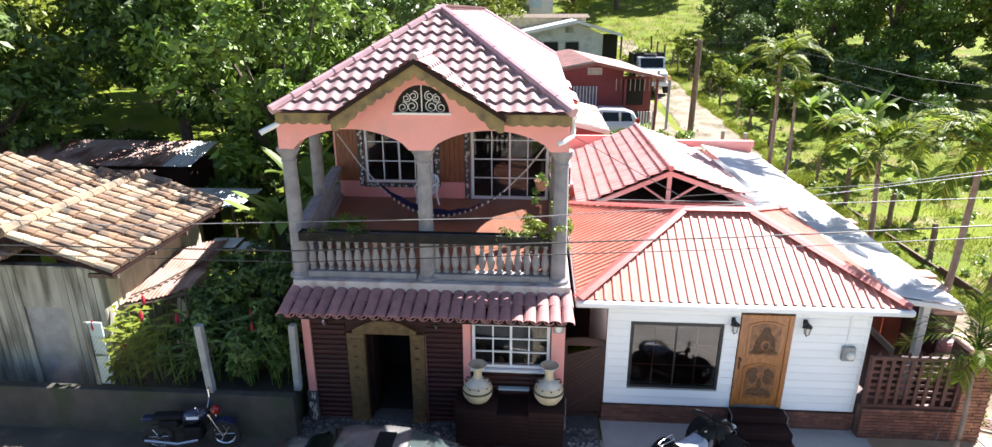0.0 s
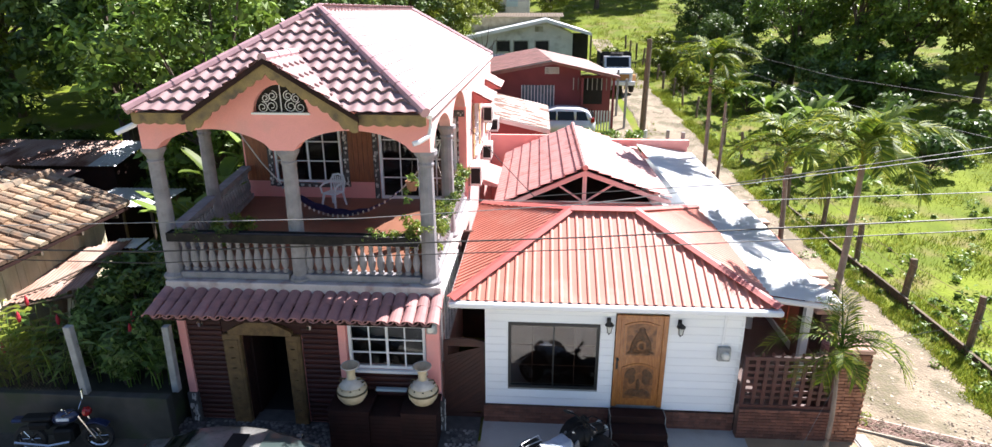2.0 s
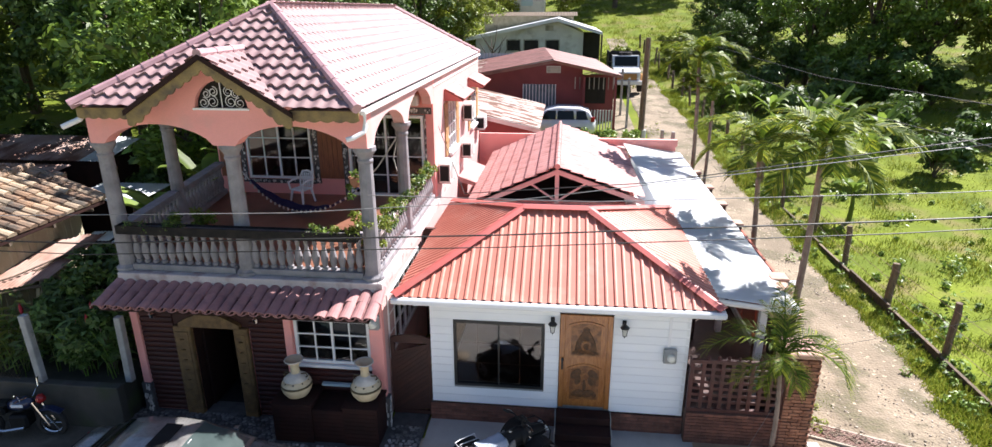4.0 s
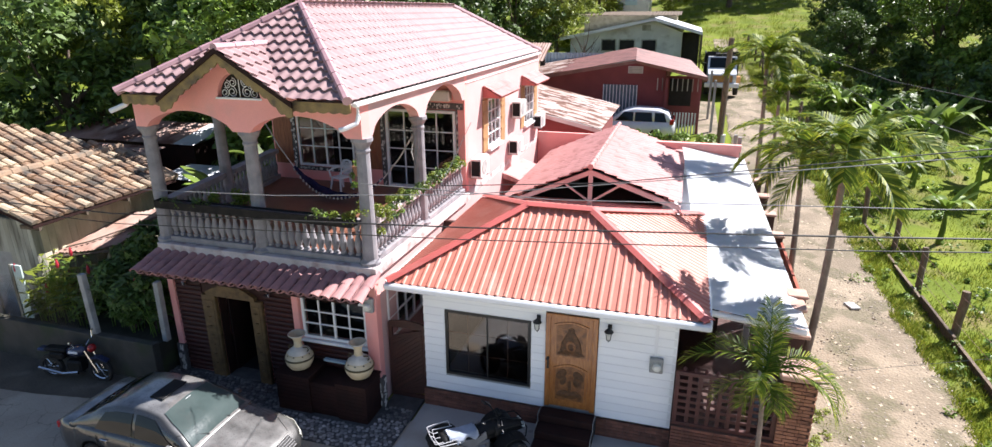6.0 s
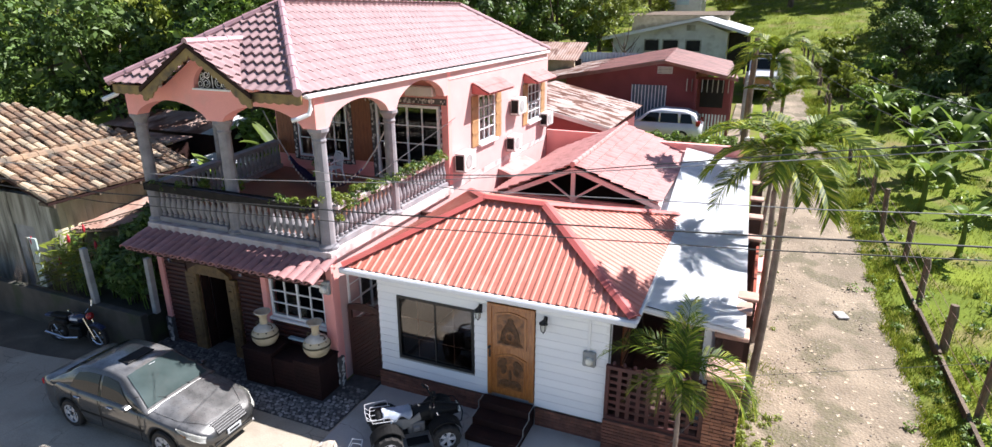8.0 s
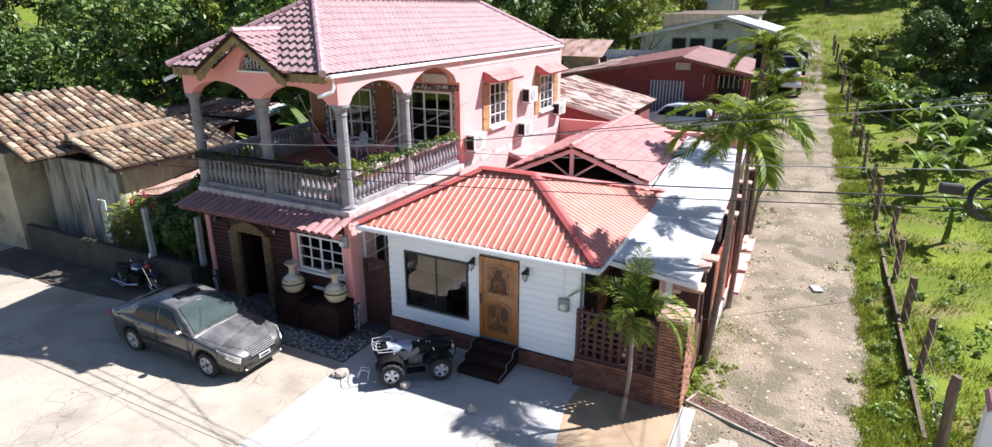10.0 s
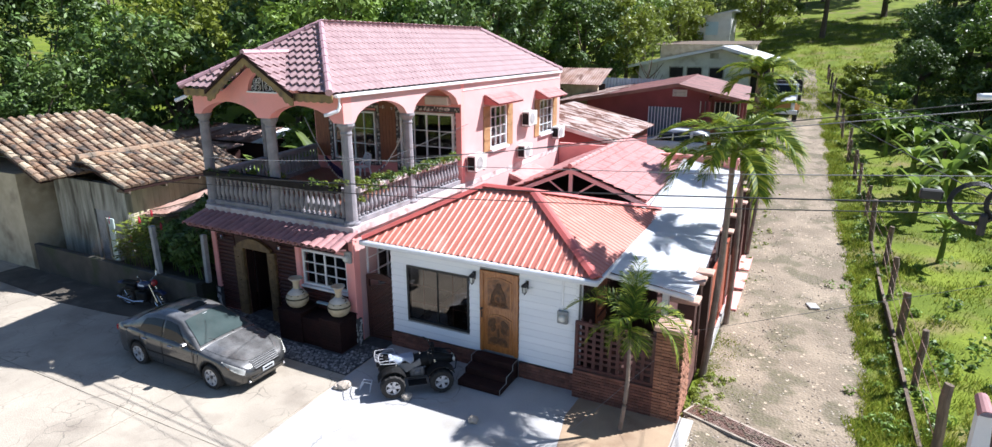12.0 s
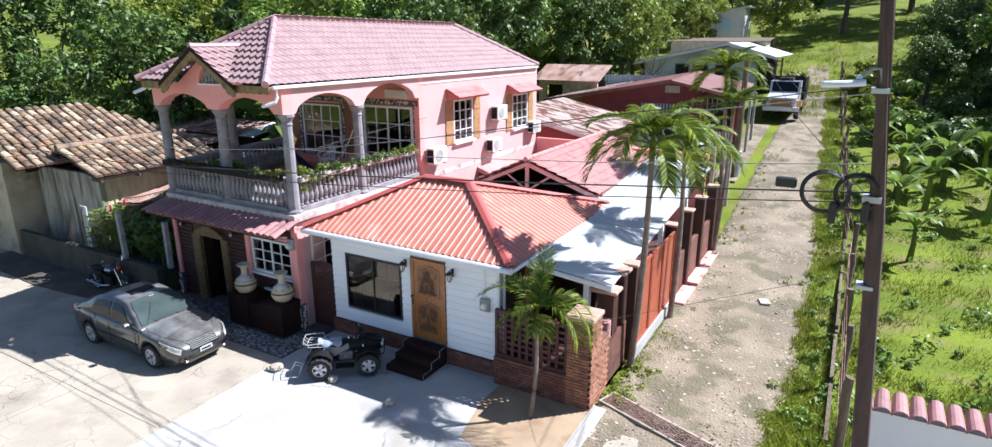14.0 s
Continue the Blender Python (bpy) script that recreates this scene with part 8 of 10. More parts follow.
    part("sunroof", boxes((-0.3, 0.0, -0.3, 0.3, 1.475, 1.495), bev=0.005), M_BLACKPL, car, local=True)
    for s, a in ((-0.3, 20), (0.25, 12)):
        part("wiper", tube([(0.93, s, 0.965), (0.62, s - 0.42, 1.135)], 0.01, 4), M_BLACKPL, car, local=True)
    part("mirror_tag", boxes((0.26, 0.275, -0.06, 0.06, 1.38, 1.4)), M_PVC, car, local=True)


sedan()


def quad_bike():
    q = thing("quad_bike", (3.12, 9.83, 0.037), "black quad bike with pale cloth on its seat", "quad bike", rz=40)
    for x in (0.555, -0.555):
        for s in (-1, 1):
            wheel(q, x, s * 0.43, 0.285, 0.285, 0.22 if x > 0 else 0.26, s, 0.165, 5, knobs=14)
            # suspension arms and dampers
            part("axle_arm", tube([(x * 0.8, s * 0.1, 0.36), (x, s * 0.32, 0.29)], 0.022, 6), M_BLACKPL, q, local=True)
            part("axle_arm", tube([(x * 0.55, s * 0.1, 0.28), (x, s * 0.32, 0.25)], 0.02, 6), M_BLACKPL, q, local=True)
            sp = part("shock_absorber", tube([(x * 0.78, s * 0.17, 0.68), (x, s * 0.3, 0.34)], 0.014, 6), M_CHROME, q, "chrome damper with coil spring", local=True)
            coil = [(x * (0.8 + 0.16 * i / 40) + 0.03 * math.cos(i), s * (0.18 + 0.1 * i / 40) + 0.03 * math.sin(i), 0.64 - 0.26 * i / 40) for i in range(41)]
            part("coil_spring", tube(coil, 0.007, 4), M_CHROME, sp, local=True)
    part("frame", boxes((-0.5, 0.55, -0.11, 0.11, 0.25, 0.36), (-0.58, -0.5, -0.14, 0.14, 0.24, 0.38), bev=0.02), M_BLACKPL, q, local=True)
    part("engine", boxes((-0.14, 0.2, -0.15, 0.15, 0.28, 0.52), (-0.06, 0.12, -0.19, 0.19, 0.32, 0.46), bev=0.03), M_GRILLE, q, "grey finned engine block", local=True)
    for s in (-1, 1):
        part("footboard", boxes((-0.2, 0.22, s * 0.36 - 0.12, s * 0.36 + 0.12, 0.25, 0.275), bev=0.008), M_BLACKPL, q, local=True)
        for x, nm, m, r in ((0.555, "front_mudguard", M_BLACKPL, 0.34), (-0.555, "rear_mudguard", M_BLACKPL, 0.345)):
            arc = [radians(a) for a in range(28, 166, 12)]
            pts = [(x + r * math.cos(a), 0.31 + r * math.sin(a)) for a in arc] + [(x + (r - 0.018) * math.cos(a), 0.31 + (r - 0.018) * math.sin(a)) for a in reversed(arc)]
            part(nm, prism(pts, 'y', s * 0.2, s * 0.5), m, q, local=True)
        part("side_panel", prism([(-0.5, 0.5), (-0.46, 0.68), (-0.05, 0.66), (0.1, 0.74), (0.12, 0.6), (-0.08, 0.52), (-0.2, 0.44)], 'y', s * 0.15, s * 0.185), M_QUADPANEL, q, "silver-grey side panel", local=True)
    tank = part("tank", loft([-0.06 + 0.4 * i / 8 for i in range(9)], lambda x: [(0, 0.5), (0.13, 0.52), (0.15, 0.66), (0.1, 0.74 + 0.12 * (x + 0.06)), (0, 0.77 + 0.15 * (x + 0.06))]), M_BLACKPL, q, local=True, smooth=True)
    bm = lathe([(0.035, 0), (0.035, 0.025), (0.0, 0.03)], 10)
    bm.transform(pose(0.12, 0, 0.79))
    part("filler_cap", bm, M_CHROME, tank, "chrome filler cap", local=True)
    part("nose", loft([0.3 + 0.6 * i / 8 for i in range(9)], lambda x: [(0, 0.52), (0.2 - 0.16 * (x - 0.3), 0.54), (0.2 - 0.2 * (x - 0.3), 0.68 - 0.1 * (x - 0.3)), (0.1, 0.8 - 0.26 * (x - 0.3)), (0, 0.83 - 0.28 * (x - 0.3))]), M_BLACKPL, q, local=True, smooth=True)
    part("seat", loft([-0.72 + 0.72 * i / 10 for i in range(11)], lambda x: [(0, 0.58), (0.15, 0.58), (0.165, 0.68 + 0.05 * abs(x + 0.3)), (0.12, 0.735 + 0.06 * abs(x + 0.3)), (0, 0.745 + 0.06 * abs(x + 0.3))]), M_BLACKPL, q, local=True, smooth=True)
    bm = bmesh.new()
    g = []
    for i in range(15):
        row = []
        for j in range(11):
            x, y = -0.6 + 0.56 * i / 14, -0.19 + 0.38 * j / 10 + 0.03 * math.sin(i * 0.9)
            row.append(bm.verts.new((x, y, 0.775 + 0.06 * abs(x + 0.3) - 1.3 * max(0, abs(y) - 0.13) + 0.02 * noise.noise((x * 9, y * 9, 0)))))
        g.append(row)
    for a, b in zip(g, g[1:]):
        for j in range(10):
            bm.faces.new((a[j], a[j + 1], b[j + 1], b[j]))
    bmesh.ops.solidify(bm, geom=bm.faces[:], thickness=0.012)
    part("seat_cloth", bm, M_CLOTH, q, "pale blue-grey cloth draped on the seat", local=True, smooth=True)
    bar = part("handlebar", tube([(0.27, -0.38, 0.98), (0.33, -0.2, 1.0), (0.38, 0, 0.92), (0.33, 0.2, 1.0), (0.27, 0.38, 0.98)], 0.015, 6), M_BLACKPL, q, local=True)
    for s in (-1, 1):
        part("grip", tube([(0.262, s * 0.42, 0.98), (0.29, s * 0.3, 0.985)], 0.024, 8), M_RUBBER, bar, local=True)
        part("brake_lever", tube([(0.35, s * 0.2, 0.985), (0.36, s * 0.3, 0.98), (0.33, s * 0.4, 0.97)], 0.008, 5), M_CHROME, bar, "chrome brake lever", local=True)
        bm = lathe([(0.0, 0.0), (0.055, 0.01), (0.06, 0.05), (0.0, 0.075)], 10, cap=False)
        bm.transform(pose(0.86, s * 0.09, 0.62, 0, 90, 0))
        part("headlamp", bm, M_LAMPGLASS, q, local=True)
    part("instrument_pod", boxes((0.36, 0.46, -0.09, 0.09, 0.93, 1.02), bev=0.025), M_BLACKPL, q, local=True)
    part("steering_stem", tube([(0.38, 0, 0.94), (0.52, 0, 0.5)], 0.028, 6), M_BLACKPL, q, local=True)
    rk = part("rear_rack", tube([(-0.42, -0.26, 0.73), (-0.8, -0.26, 0.75), (-0.84, 0, 0.75), (-0.8, 0.26, 0.75), (-0.42, 0.26, 0.73)], 0.009, 6), M_ALLOY, q, "pale tubular rear rack", local=True)
    for y in (-0.15, 0.0, 0.15):
        part("rack_bar", tube([(-0.72, y, 0.745), (-0.82, y, 0.75), (-0.9, y, 0.83)], 0.007, 5), M_ALLOY, rk, local=True)
    for s in (-1, 1):
        part("rack_side_rail", tube([(-0.45, s * 0.26, 0.73), (-0.48, s * 0.29, 0.84), (-0.78, s * 0.29, 0.83), (-0.9, s * 0.26, 0.835)], 0.008, 5), M_ALLOY, rk, local=True)
    part("rack_rail", tube([(-0.9, -0.26, 0.835), (-0.92, 0, 0.84), (-0.9, 0.26, 0.835)], 0.008, 5), M_ALLOY, rk, local=True)
    fr = part("front_rack", tube([(0.42, -0.24, 0.76), (0.85, -0.22, 0.72), (0.9, 0, 0.71), (0.85, 0.22, 0.72), (0.42, 0.24, 0.76)], 0.011, 6), M_BLACKPL, q, local=True)
    part("rack_bar", tube([(0.46, 0, 0.8), (0.88, 0, 0.72)], 0.009, 5), M_BLACKPL, fr, local=True)
    part("bull_bar", tube([(0.7, -0.17, 0.34), (0.92, -0.17, 0.4), (0.95, -0.15, 0.58), (0.95, 0.15, 0.58), (0.92, 0.17, 0.4), (0.7, 0.17, 0.34)], 0.014, 6), M_BLACKPL, q, local=True)


quad_bike()


def motorcycle():
    m = thing("motorcycle", (-6.74, 9.82, 0.0), "blue and white motorcycle parked by the garden wall", "motorcycle", rz=8)
    for x in (0.65, -0.62):
        bm = lathe([(0.22, -0.05), (0.29, -0.045), (0.31, 0.0), (0.29, 0.045), (0.22, 0.05)], 24, cap=False)
        bm.transform(pose(x, 0, 0.31, 90))
        wh = part("wheel", bm, M_RUBBER, m, local=True)
        bm = lathe([(0.22, -0.02), (0.24, 0.0), (0.22, 0.02), (0.2, 0.0)], 20, cap=False)
        bm.transform(pose(x, 0, 0.31, 90))
        part("rim", bm, M_CHROME, wh, local=True)
        for i in range(6):
            b = tube([(0, 0, 0), (0.21 * math.cos(i * 1.047), 0, 0.21 * math.sin(i * 1.047))], 0.008, 4)
            b.transform(pose(x, 0, 0.31))
            part("spoke", b, M_CHROME, wh, local=True)
    part("fork", tube([(0.65, 0.09, 0.31), (0.42, 0.09, 0.85)], 0.022, 6, tube([(0.65, -0.09, 0.31), (0.42, -0.09, 0.85)], 0.022, 6)), M_CHROME, m, local=True)
    part("engine", boxes((-0.12, 0.26, -0.14, 0.14, 0.26, 0.56), bev=0.04), M_BLACKPL, m, local=True)
    part("frame", tube([(0.42, 0, 0.82), (0.1, 0, 0.6), (-0.3, 0, 0.58), (-0.62, 0, 0.32)], 0.03, 6), M_BLACKPL, m, local=True)
    bm = lathe([(0.0, -0.26), (0.09, -0.22), (0.14, -0.05), (0.13, 0.12), (0.06, 0.24), (0.0, 0.26)], 12, cap=False)
    bm.transform(pose(0.14, 0, 0.78, 0, 80, 0))
    tank = part("tank", bm, M_BLUE, m, "blue fuel tank with white flash", local=True, smooth=True)
    part("tank_flash", boxes((0.02, 0.26, -0.142, 0.142, 0.76, 0.82), bev=0.01), M_PVC, tank, local=True)
    part("seat", boxes((-0.66, -0.08, -0.12, 0.12, 0.74, 0.84), bev=0.04), M_BLACKPL, m, local=True)
    part("side_panel", boxes((-0.55, -0.15, -0.13, 0.13, 0.56, 0.73), bev=0.04), M_BLACKPL, m, local=True)
    part("tail", boxes((-0.86, -0.6, -0.09, 0.09, 0.72, 0.8), bev=0.03), M_BLUE, m, local=True)
    part("handlebar", tube([(0.3, -0.36, 1.02), (0.38, -0.15, 1.0), (0.4, 0, 0.93), (0.38, 0.15, 1.0), (0.3, 0.36, 1.02)], 0.014, 6), M_CHROME, m, local=True)
    bm = lathe([(0.0, -0.02), (0.09, 0.0), (0.1, 0.06), (0.05, 0.12), (0.0, 0.13)], 12, cap=False)
    bm.transform(pose(0.5, 0, 0.88, 0, 90, 0))
    part("headlamp", bm, M_REDLAMP, m, "red headlamp cowl", local=True)
    part("front_mudguard", prism([(0.38, 0.56), (0.5, 0.66), (0.68, 0.68), (0.9, 0.58), (0.88, 0.55), (0.68, 0.645), (0.5, 0.63)], 'y', -0.07, 0.07), M_BLUE, m, local=True)
    part("exhaust", tube([(0.2, -0.16, 0.3), (-0.2, -0.17, 0.24), (-0.8, -0.18, 0.36)], 0.04, 7), M_CHROME, m, local=True)
    part("stand", tube([(-0.05, 0.1, 0.3), (-0.05, 0.28, 0.0)], 0.015, 5), M_BLACKPL, m, local=True)
    for s in (-1, 1):
        part("mirror", tube([(0.36, s * 0.25, 1.0), (0.34, s * 0.3, 1.16), (0.34, s * 0.36, 1.18)], 0.018, 5), M_CHROME, m, local=True)


motorcycle()


def suv():
    z0 = ground_z(4, 35)
    s_ = thing("suv", (3.3, 36.7, ground_z(3.3, 36.7)), "white sport utility car parked before the red house", "car", rz=180)
    belt = ((-2.25, 0.95), (-2.0, 1.05), (0.8, 1.0), (1.3, 0.98), (1.9, 0.88), (2.25, 0.62))
    def sec(x):
        w = 0.9 - 0.2 * max(0, abs(x) - 1.9) / 0.35
        b = interp(belt, x)
        return [(0, 0.28), (w * 0.95, 0.28), (w, 0.6), (w * 0.97, b), (w * 0.5, b + 0.05), (0, b + 0.06)]
    part("body", loft([-2.25 + 4.5 * i / 24 for i in range(25)], sec), M_CARWHITE, s_, local=True, smooth=True)
    rz = ((-2.15, 1.05), (-1.9, 1.5), (-1.4, 1.66), (-0.3, 1.7), (0.2, 1.6), (1.05, 1.02))
    def cab(x):
        t = interp(rz, x)
        f = (t - 1.0) / 0.7
        wt = 0.84 - 0.18 * f
        return [(0, 0.98), (0.84, 0.98), (wt + 0.02, t - 0.08 * f), (wt - 0.06, t), (0, t + 0.02)]
    part("roof", loft([-2.15 + 3.2 * i / 24 for i in range(25)], cab), M_CARWHITE, s_, local=True, smooth=True)
    for s in (-1, 1):
        for xa, xb, xc, xd in ((0.7, -0.2, -0.2, 0.25), (-0.28, -1.15, -1.1, -0.28), (-1.25, -1.85, -1.7, -1.25)):
            pts = [(xa, 1.06), (xb, 1.06), (xc, 1.52), (xd, 1.52)]
            bm = bmesh.new()
            vs = [bm.verts.new((x, s * (0.85 - 0.2 * (z - 1.0) / 0.7 + 0.012), z)) for x, z in pts]
            bm.faces.new(vs)
            ex = bmesh.ops.extrude_face_region(bm, geom=bm.faces[:])
            bmesh.ops.translate(bm, verts=[v for v in ex["geom"] if isinstance(v, bmesh.types.BMVert)], vec=(0, -s * 0.02, 0))
            part("side_window", bm, M_CARGLASS, s_, local=True)
        for c in (1.35, -1.35):
            wheel(s_, c, s * 0.82, 0.35, 0.35, 0.2, s, 0.23, 5)
        part("tail_lamp", boxes((-2.2, -2.0, s * 0.78 - 0.1, s * 0.78 + 0.1, 0.95, 1.2), bev=0.02), M_REDLAMP, s_, local=True)
    part("rear_window", boxes((-2.13, -2.1, -0.6, 0.6, 1.12, 1.45)), M_CARGLASS, s_, local=True)
    return s_


suv().scale = (1.1, 1.05, 1.05)


def dump_truck():
    z0 = ground_z(8.75, 49.5)
    t = thing("truck", (8.5, 50.6, z0), "old white and orange dump truck parked on the lane", "truck", rz=-90)
    part("chassis", boxes((-3.0, 2.6, -0.5, 0.5, 0.55, 0.8)), M_BLACKPL, t, local=True)
    part("bonnet", prism([(1.3, 0.8), (1.3, 1.75), (2.5, 1.6), (2.7, 1.5), (2.7, 0.8)], 'y', -0.95, 0.95), M_CARWHITE, t, local=True)
    part("cab", prism([(-0.1, 0.8), (-0.1, 2.55), (0.85, 2.55), (1.3, 1.75), (1.3, 0.8)], 'y', -1.0, 1.0), M_CARWHITE, t, local=True)
    part("windscreen", prism([(0.9, 2.47), (1.26, 1.83), (1.29, 1.83), (0.93, 2.5)], 'y', -0.85, 0.85), M_CARGLASS, t, local=True)
    part("grille", boxes((2.7, 2.76, -0.7, 0.7, 0.95, 1.4)), M_YELLOWT, t, "orange radiator grille", local=True)
    part("bumper", boxes((2.7, 2.9, -1.15, 1.15, 0.6, 0.9), bev=0.03), M_PVC, t, local=True)
    for s in (-1, 1):
        part("mudguard", prism([(1.35, 0.9), (1.5, 1.3), (2.3, 1.3), (2.6, 0.9)], 'y', s * 0.9, s * 1.25), M_YELLOWT, t, local=True)
        part("headlamp", boxes((2.7, 2.78, s * 0.85 - 0.1, s * 0.85 + 0.1, 1.1, 1.3)), M_LAMPGLASS, t, local=True)
        for x in (2.0, -1.3, -2.4):
            wheel(t, x, s * 1.0, 0.5, 0.5, 0.3, s, 0.28, 5)
        part("mirror", tube([(1.1, s * 1.0, 2.1), (1.25, s * 1.35, 2.15), (1.25, s * 1.35, 1.75)], 0.04, 5), M_BLACKPL, t, local=True)
        part("bed_side", boxes((-3.3, -0.25, s * 1.15 - 0.05, s * 1.15 + 0.05, 1.1, 2.75)), M_BLACKPL, t, "dark steel bed side", local=True)
    part("bed_floor", boxes((-3.3, -0.25, -1.1, 1.1, 1.0, 1.1)), M_BLACKPL, t, local=True)
    part("bed_front", boxes((-0.35, -0.25, -1.1, 1.1, 1.1, 2.85)), M_BLACKPL, t, local=True)
    bm = lathe([(0.25, -0.12), (0.5, -0.1), (0.5, 0.1), (0.25, 0.12)], 18, cap=False)
    bm.transform(pose(0.2, 0.0, 2.68))
    part("spare_tyre", bm, M_RUBBER, t, local=True)


dump_truck()

# ---- things at the front of the houses ----
def urn(x, y, z, seed):
    u = thing("urn", (x, y, z), "tall cream clay urn with dark painted band", "urn", "urns below the window")
    prof = [(0.13, 0.0), (0.24, 0.06), (0.31, 0.18), (0.335, 0.29), (0.31, 0.40), (0.24, 0.50), (0.13, 0.58), (0.095, 0.64), (0.09, 0.78), (0.11, 0.86), (0.19, 0.95), (0.20, 0.97), (0.185, 0.965), (0.1, 0.88), (0.075, 0.8), (0.07, 0.6)]
    bd = part("vessel", lathe(prof, 28, cap=False), M_CERAMIC, u, local=True, smooth=True)
    part("painted_band", lathe([(0.332, 0.315), (0.341, 0.32), (0.333, 0.365), (0.325, 0.362)], 28, cap=False), M_CERDARK, u, "olive brown painted band", local=True, smooth=True)
    part("slip_collar", lathe([(0.262, 0.475), (0.268, 0.48), (0.15, 0.575), (0.11, 0.63), (0.1, 0.63)], 28, cap=False), M_CERRIM, u, "grey-white slip collar", local=True, smooth=True)
    for k in range(9):
        a = 2 * math.pi * k / 9
        b = lathe([(0.0, -0.006), (0.02, 0.0), (0.0, 0.008)], 7, cap=False)
        b.transform(pose(0.285 * math.cos(a), 0.285 * math.sin(a), 0.452, 0, 0, math.degrees(a)) @ pose(0, 0, 0, 0, 45, 0))
        part("painted_dot", b, M_BLACK, u, local=True)
    for s in (-1, 1):
        part("handle", tube([(s * 0.12, 0, 0.6), (s * 0.24, 0, 0.62), (s * 0.27, 0, 0.55), (s * 0.22, 0, 0.5)], 0.018, 6), M_CERDARK, u, local=True)
    part("rim", lathe([(0.19, 0.955), (0.207, 0.965), (0.2, 0.985), (0.18, 0.975)], 24, cap=False), M_CERRIM, u, local=True)
    return u


bench = thing("stepped_planter", (-0.38, 10.5, 0.03), "dark brown boarded planter with two raised ends", "planter")
for x0, x1 in ((-1.52, -0.72), (-0.08, 0.6)):
    ped = part("pedestal", boxes((x0 + 0.012, x1 - 0.012, 10.20, 10.86, 0.03, 0.88)), M_DARKWOOD, bench)
    for k in range(9):
        part("board", boxes((x0, x1, 10.185, 10.2, 0.05 + 0.092 * k, 0.135 + 0.092 * k)), M_DARKWOOD, ped)
    part("top_board", boxes((x0 - 0.02, x1 + 0.02, 10.16, 10.87, 0.88, 0.915), bev=0.006), M_DARKWOOD, ped)
for k in range(8):
    part("centre_board", boxes((-0.72, -0.08, 10.23, 10.25, 0.05 + 0.092 * k, 0.135 + 0.092 * k)), M_DARKWOOD, bench)
part("centre_box", boxes((-0.715, -0.085, 10.25, 10.86, 0.03, 0.79)), M_DARKWOOD, bench)
part("tiled_ledge", boxes((-0.715, -0.085, 10.78, 10.88, 0.97, 1.02), bev=0.008), M_BLUEWALL, bench, "blue and white tiled ledge")
urn(-1.1, 10.5, 0.916, 1).scale = (0.9, 0.9, 0.84)
urn(0.3, 10.55, 0.916, 2).scale = (0.9, 0.9, 0.84)


def wall_lantern(x, y, z):
    l = thing("wall_lantern", (x, y, z), "black iron carriage lantern on the white wall", "wall lamp", "lanterns beside the door")
    part("back_plate", boxes((-0.04, 0.04, -0.015, 0.0, -0.1, 0.1), bev=0.008), M_BLACK, l, local=True)
    part("arm", tube([(0, -0.01, 0.04), (0, -0.09, 0.1), (0, -0.14, 0.06)], 0.012, 5), M_BLACK, l, local=True)
    part("cap", lathe([(0.0, 0.1), (0.02, 0.08), (0.085, 0.02), (0.09, 0.0)], 8, (0, -0.14, 0.0)), M_BLACK, l, local=True)
    part("glass", lathe([(0.065, 0.0), (0.04, -0.15)], 8, (0, -0.14, 0.0)), M_LAMPGLASS, l, local=True)
    for k in range(4):
        a = math.pi / 2 * k + 0.78
        part("cage_bar", tube([(0.07 * math.cos(a), -0.14 + 0.07 * math.sin(a), 0.0), (0.045 * math.cos(a), -0.14 + 0.045 * math.sin(a), -0.16)], 0.008, 4), M_BLACK, l, local=True)
    part("finial", lathe([(0.045, 0.0), (0.02, -0.03), (0.0, -0.07)], 8, (0, -0.14, -0.15)), M_BLACK, l, local=True)


wall_lantern(3.92, WY - 0.004, 2.42)
wall_lantern(5.3, WY - 0.004, 2.42)
meter = thing("electric_meter", (6.2, WY - 0.06, 1.83), "grey electricity meter box on the white wall", "meter")
part("case", boxes((6.08, 6.33, WY - 0.1, WY - 0.004, 1.66, 1.97), bev=0.02), M_GREYPOST, meter)
bm = lathe([(0.085, 0), (0.085, 0.05), (0.06, 0.09), (0.0, 0.1)], 16)
bm.transform(pose(6.22, WY - 0.1, 1.81, 90))
part("dial_glass", bm, M_LAMPGLASS, meter)
meter2 = thing("electric_meter", (0.47, 10.85, 2.4), "round electricity meter on the pink pilaster", "meter")
part("case", boxes((0.36, 0.57, 10.78, 10.878, 2.3, 2.62), bev=0.02), M_GREYPOST, meter2)
bm = lathe([(0.085, 0), (0.085, 0.05), (0.06, 0.09), (0.0, 0.1)], 16)
bm.transform(pose(0.46, 10.78, 2.44, 90))
part("dial_glass", bm, M_LAMPGLASS, meter2)
for x in (-4.2, -1.98):
    sp = thing("wall_spotlight", (x, 10.92, 2.4), "small silver wall spotlight on dark siding", "wall lamp", "spotlights by the doorway")
    part("bracket", boxes((x - 0.02, x + 0.02, 10.88, 10.93, 2.38, 2.42)), M_BLACK, sp)
    part("cup", lathe([(0.05, -0.1), (0.06, -0.02), (0.03, 0.02), (0.0, 0.03)], 10, (x, 10.86, 2.4)), M_CHROME, sp)


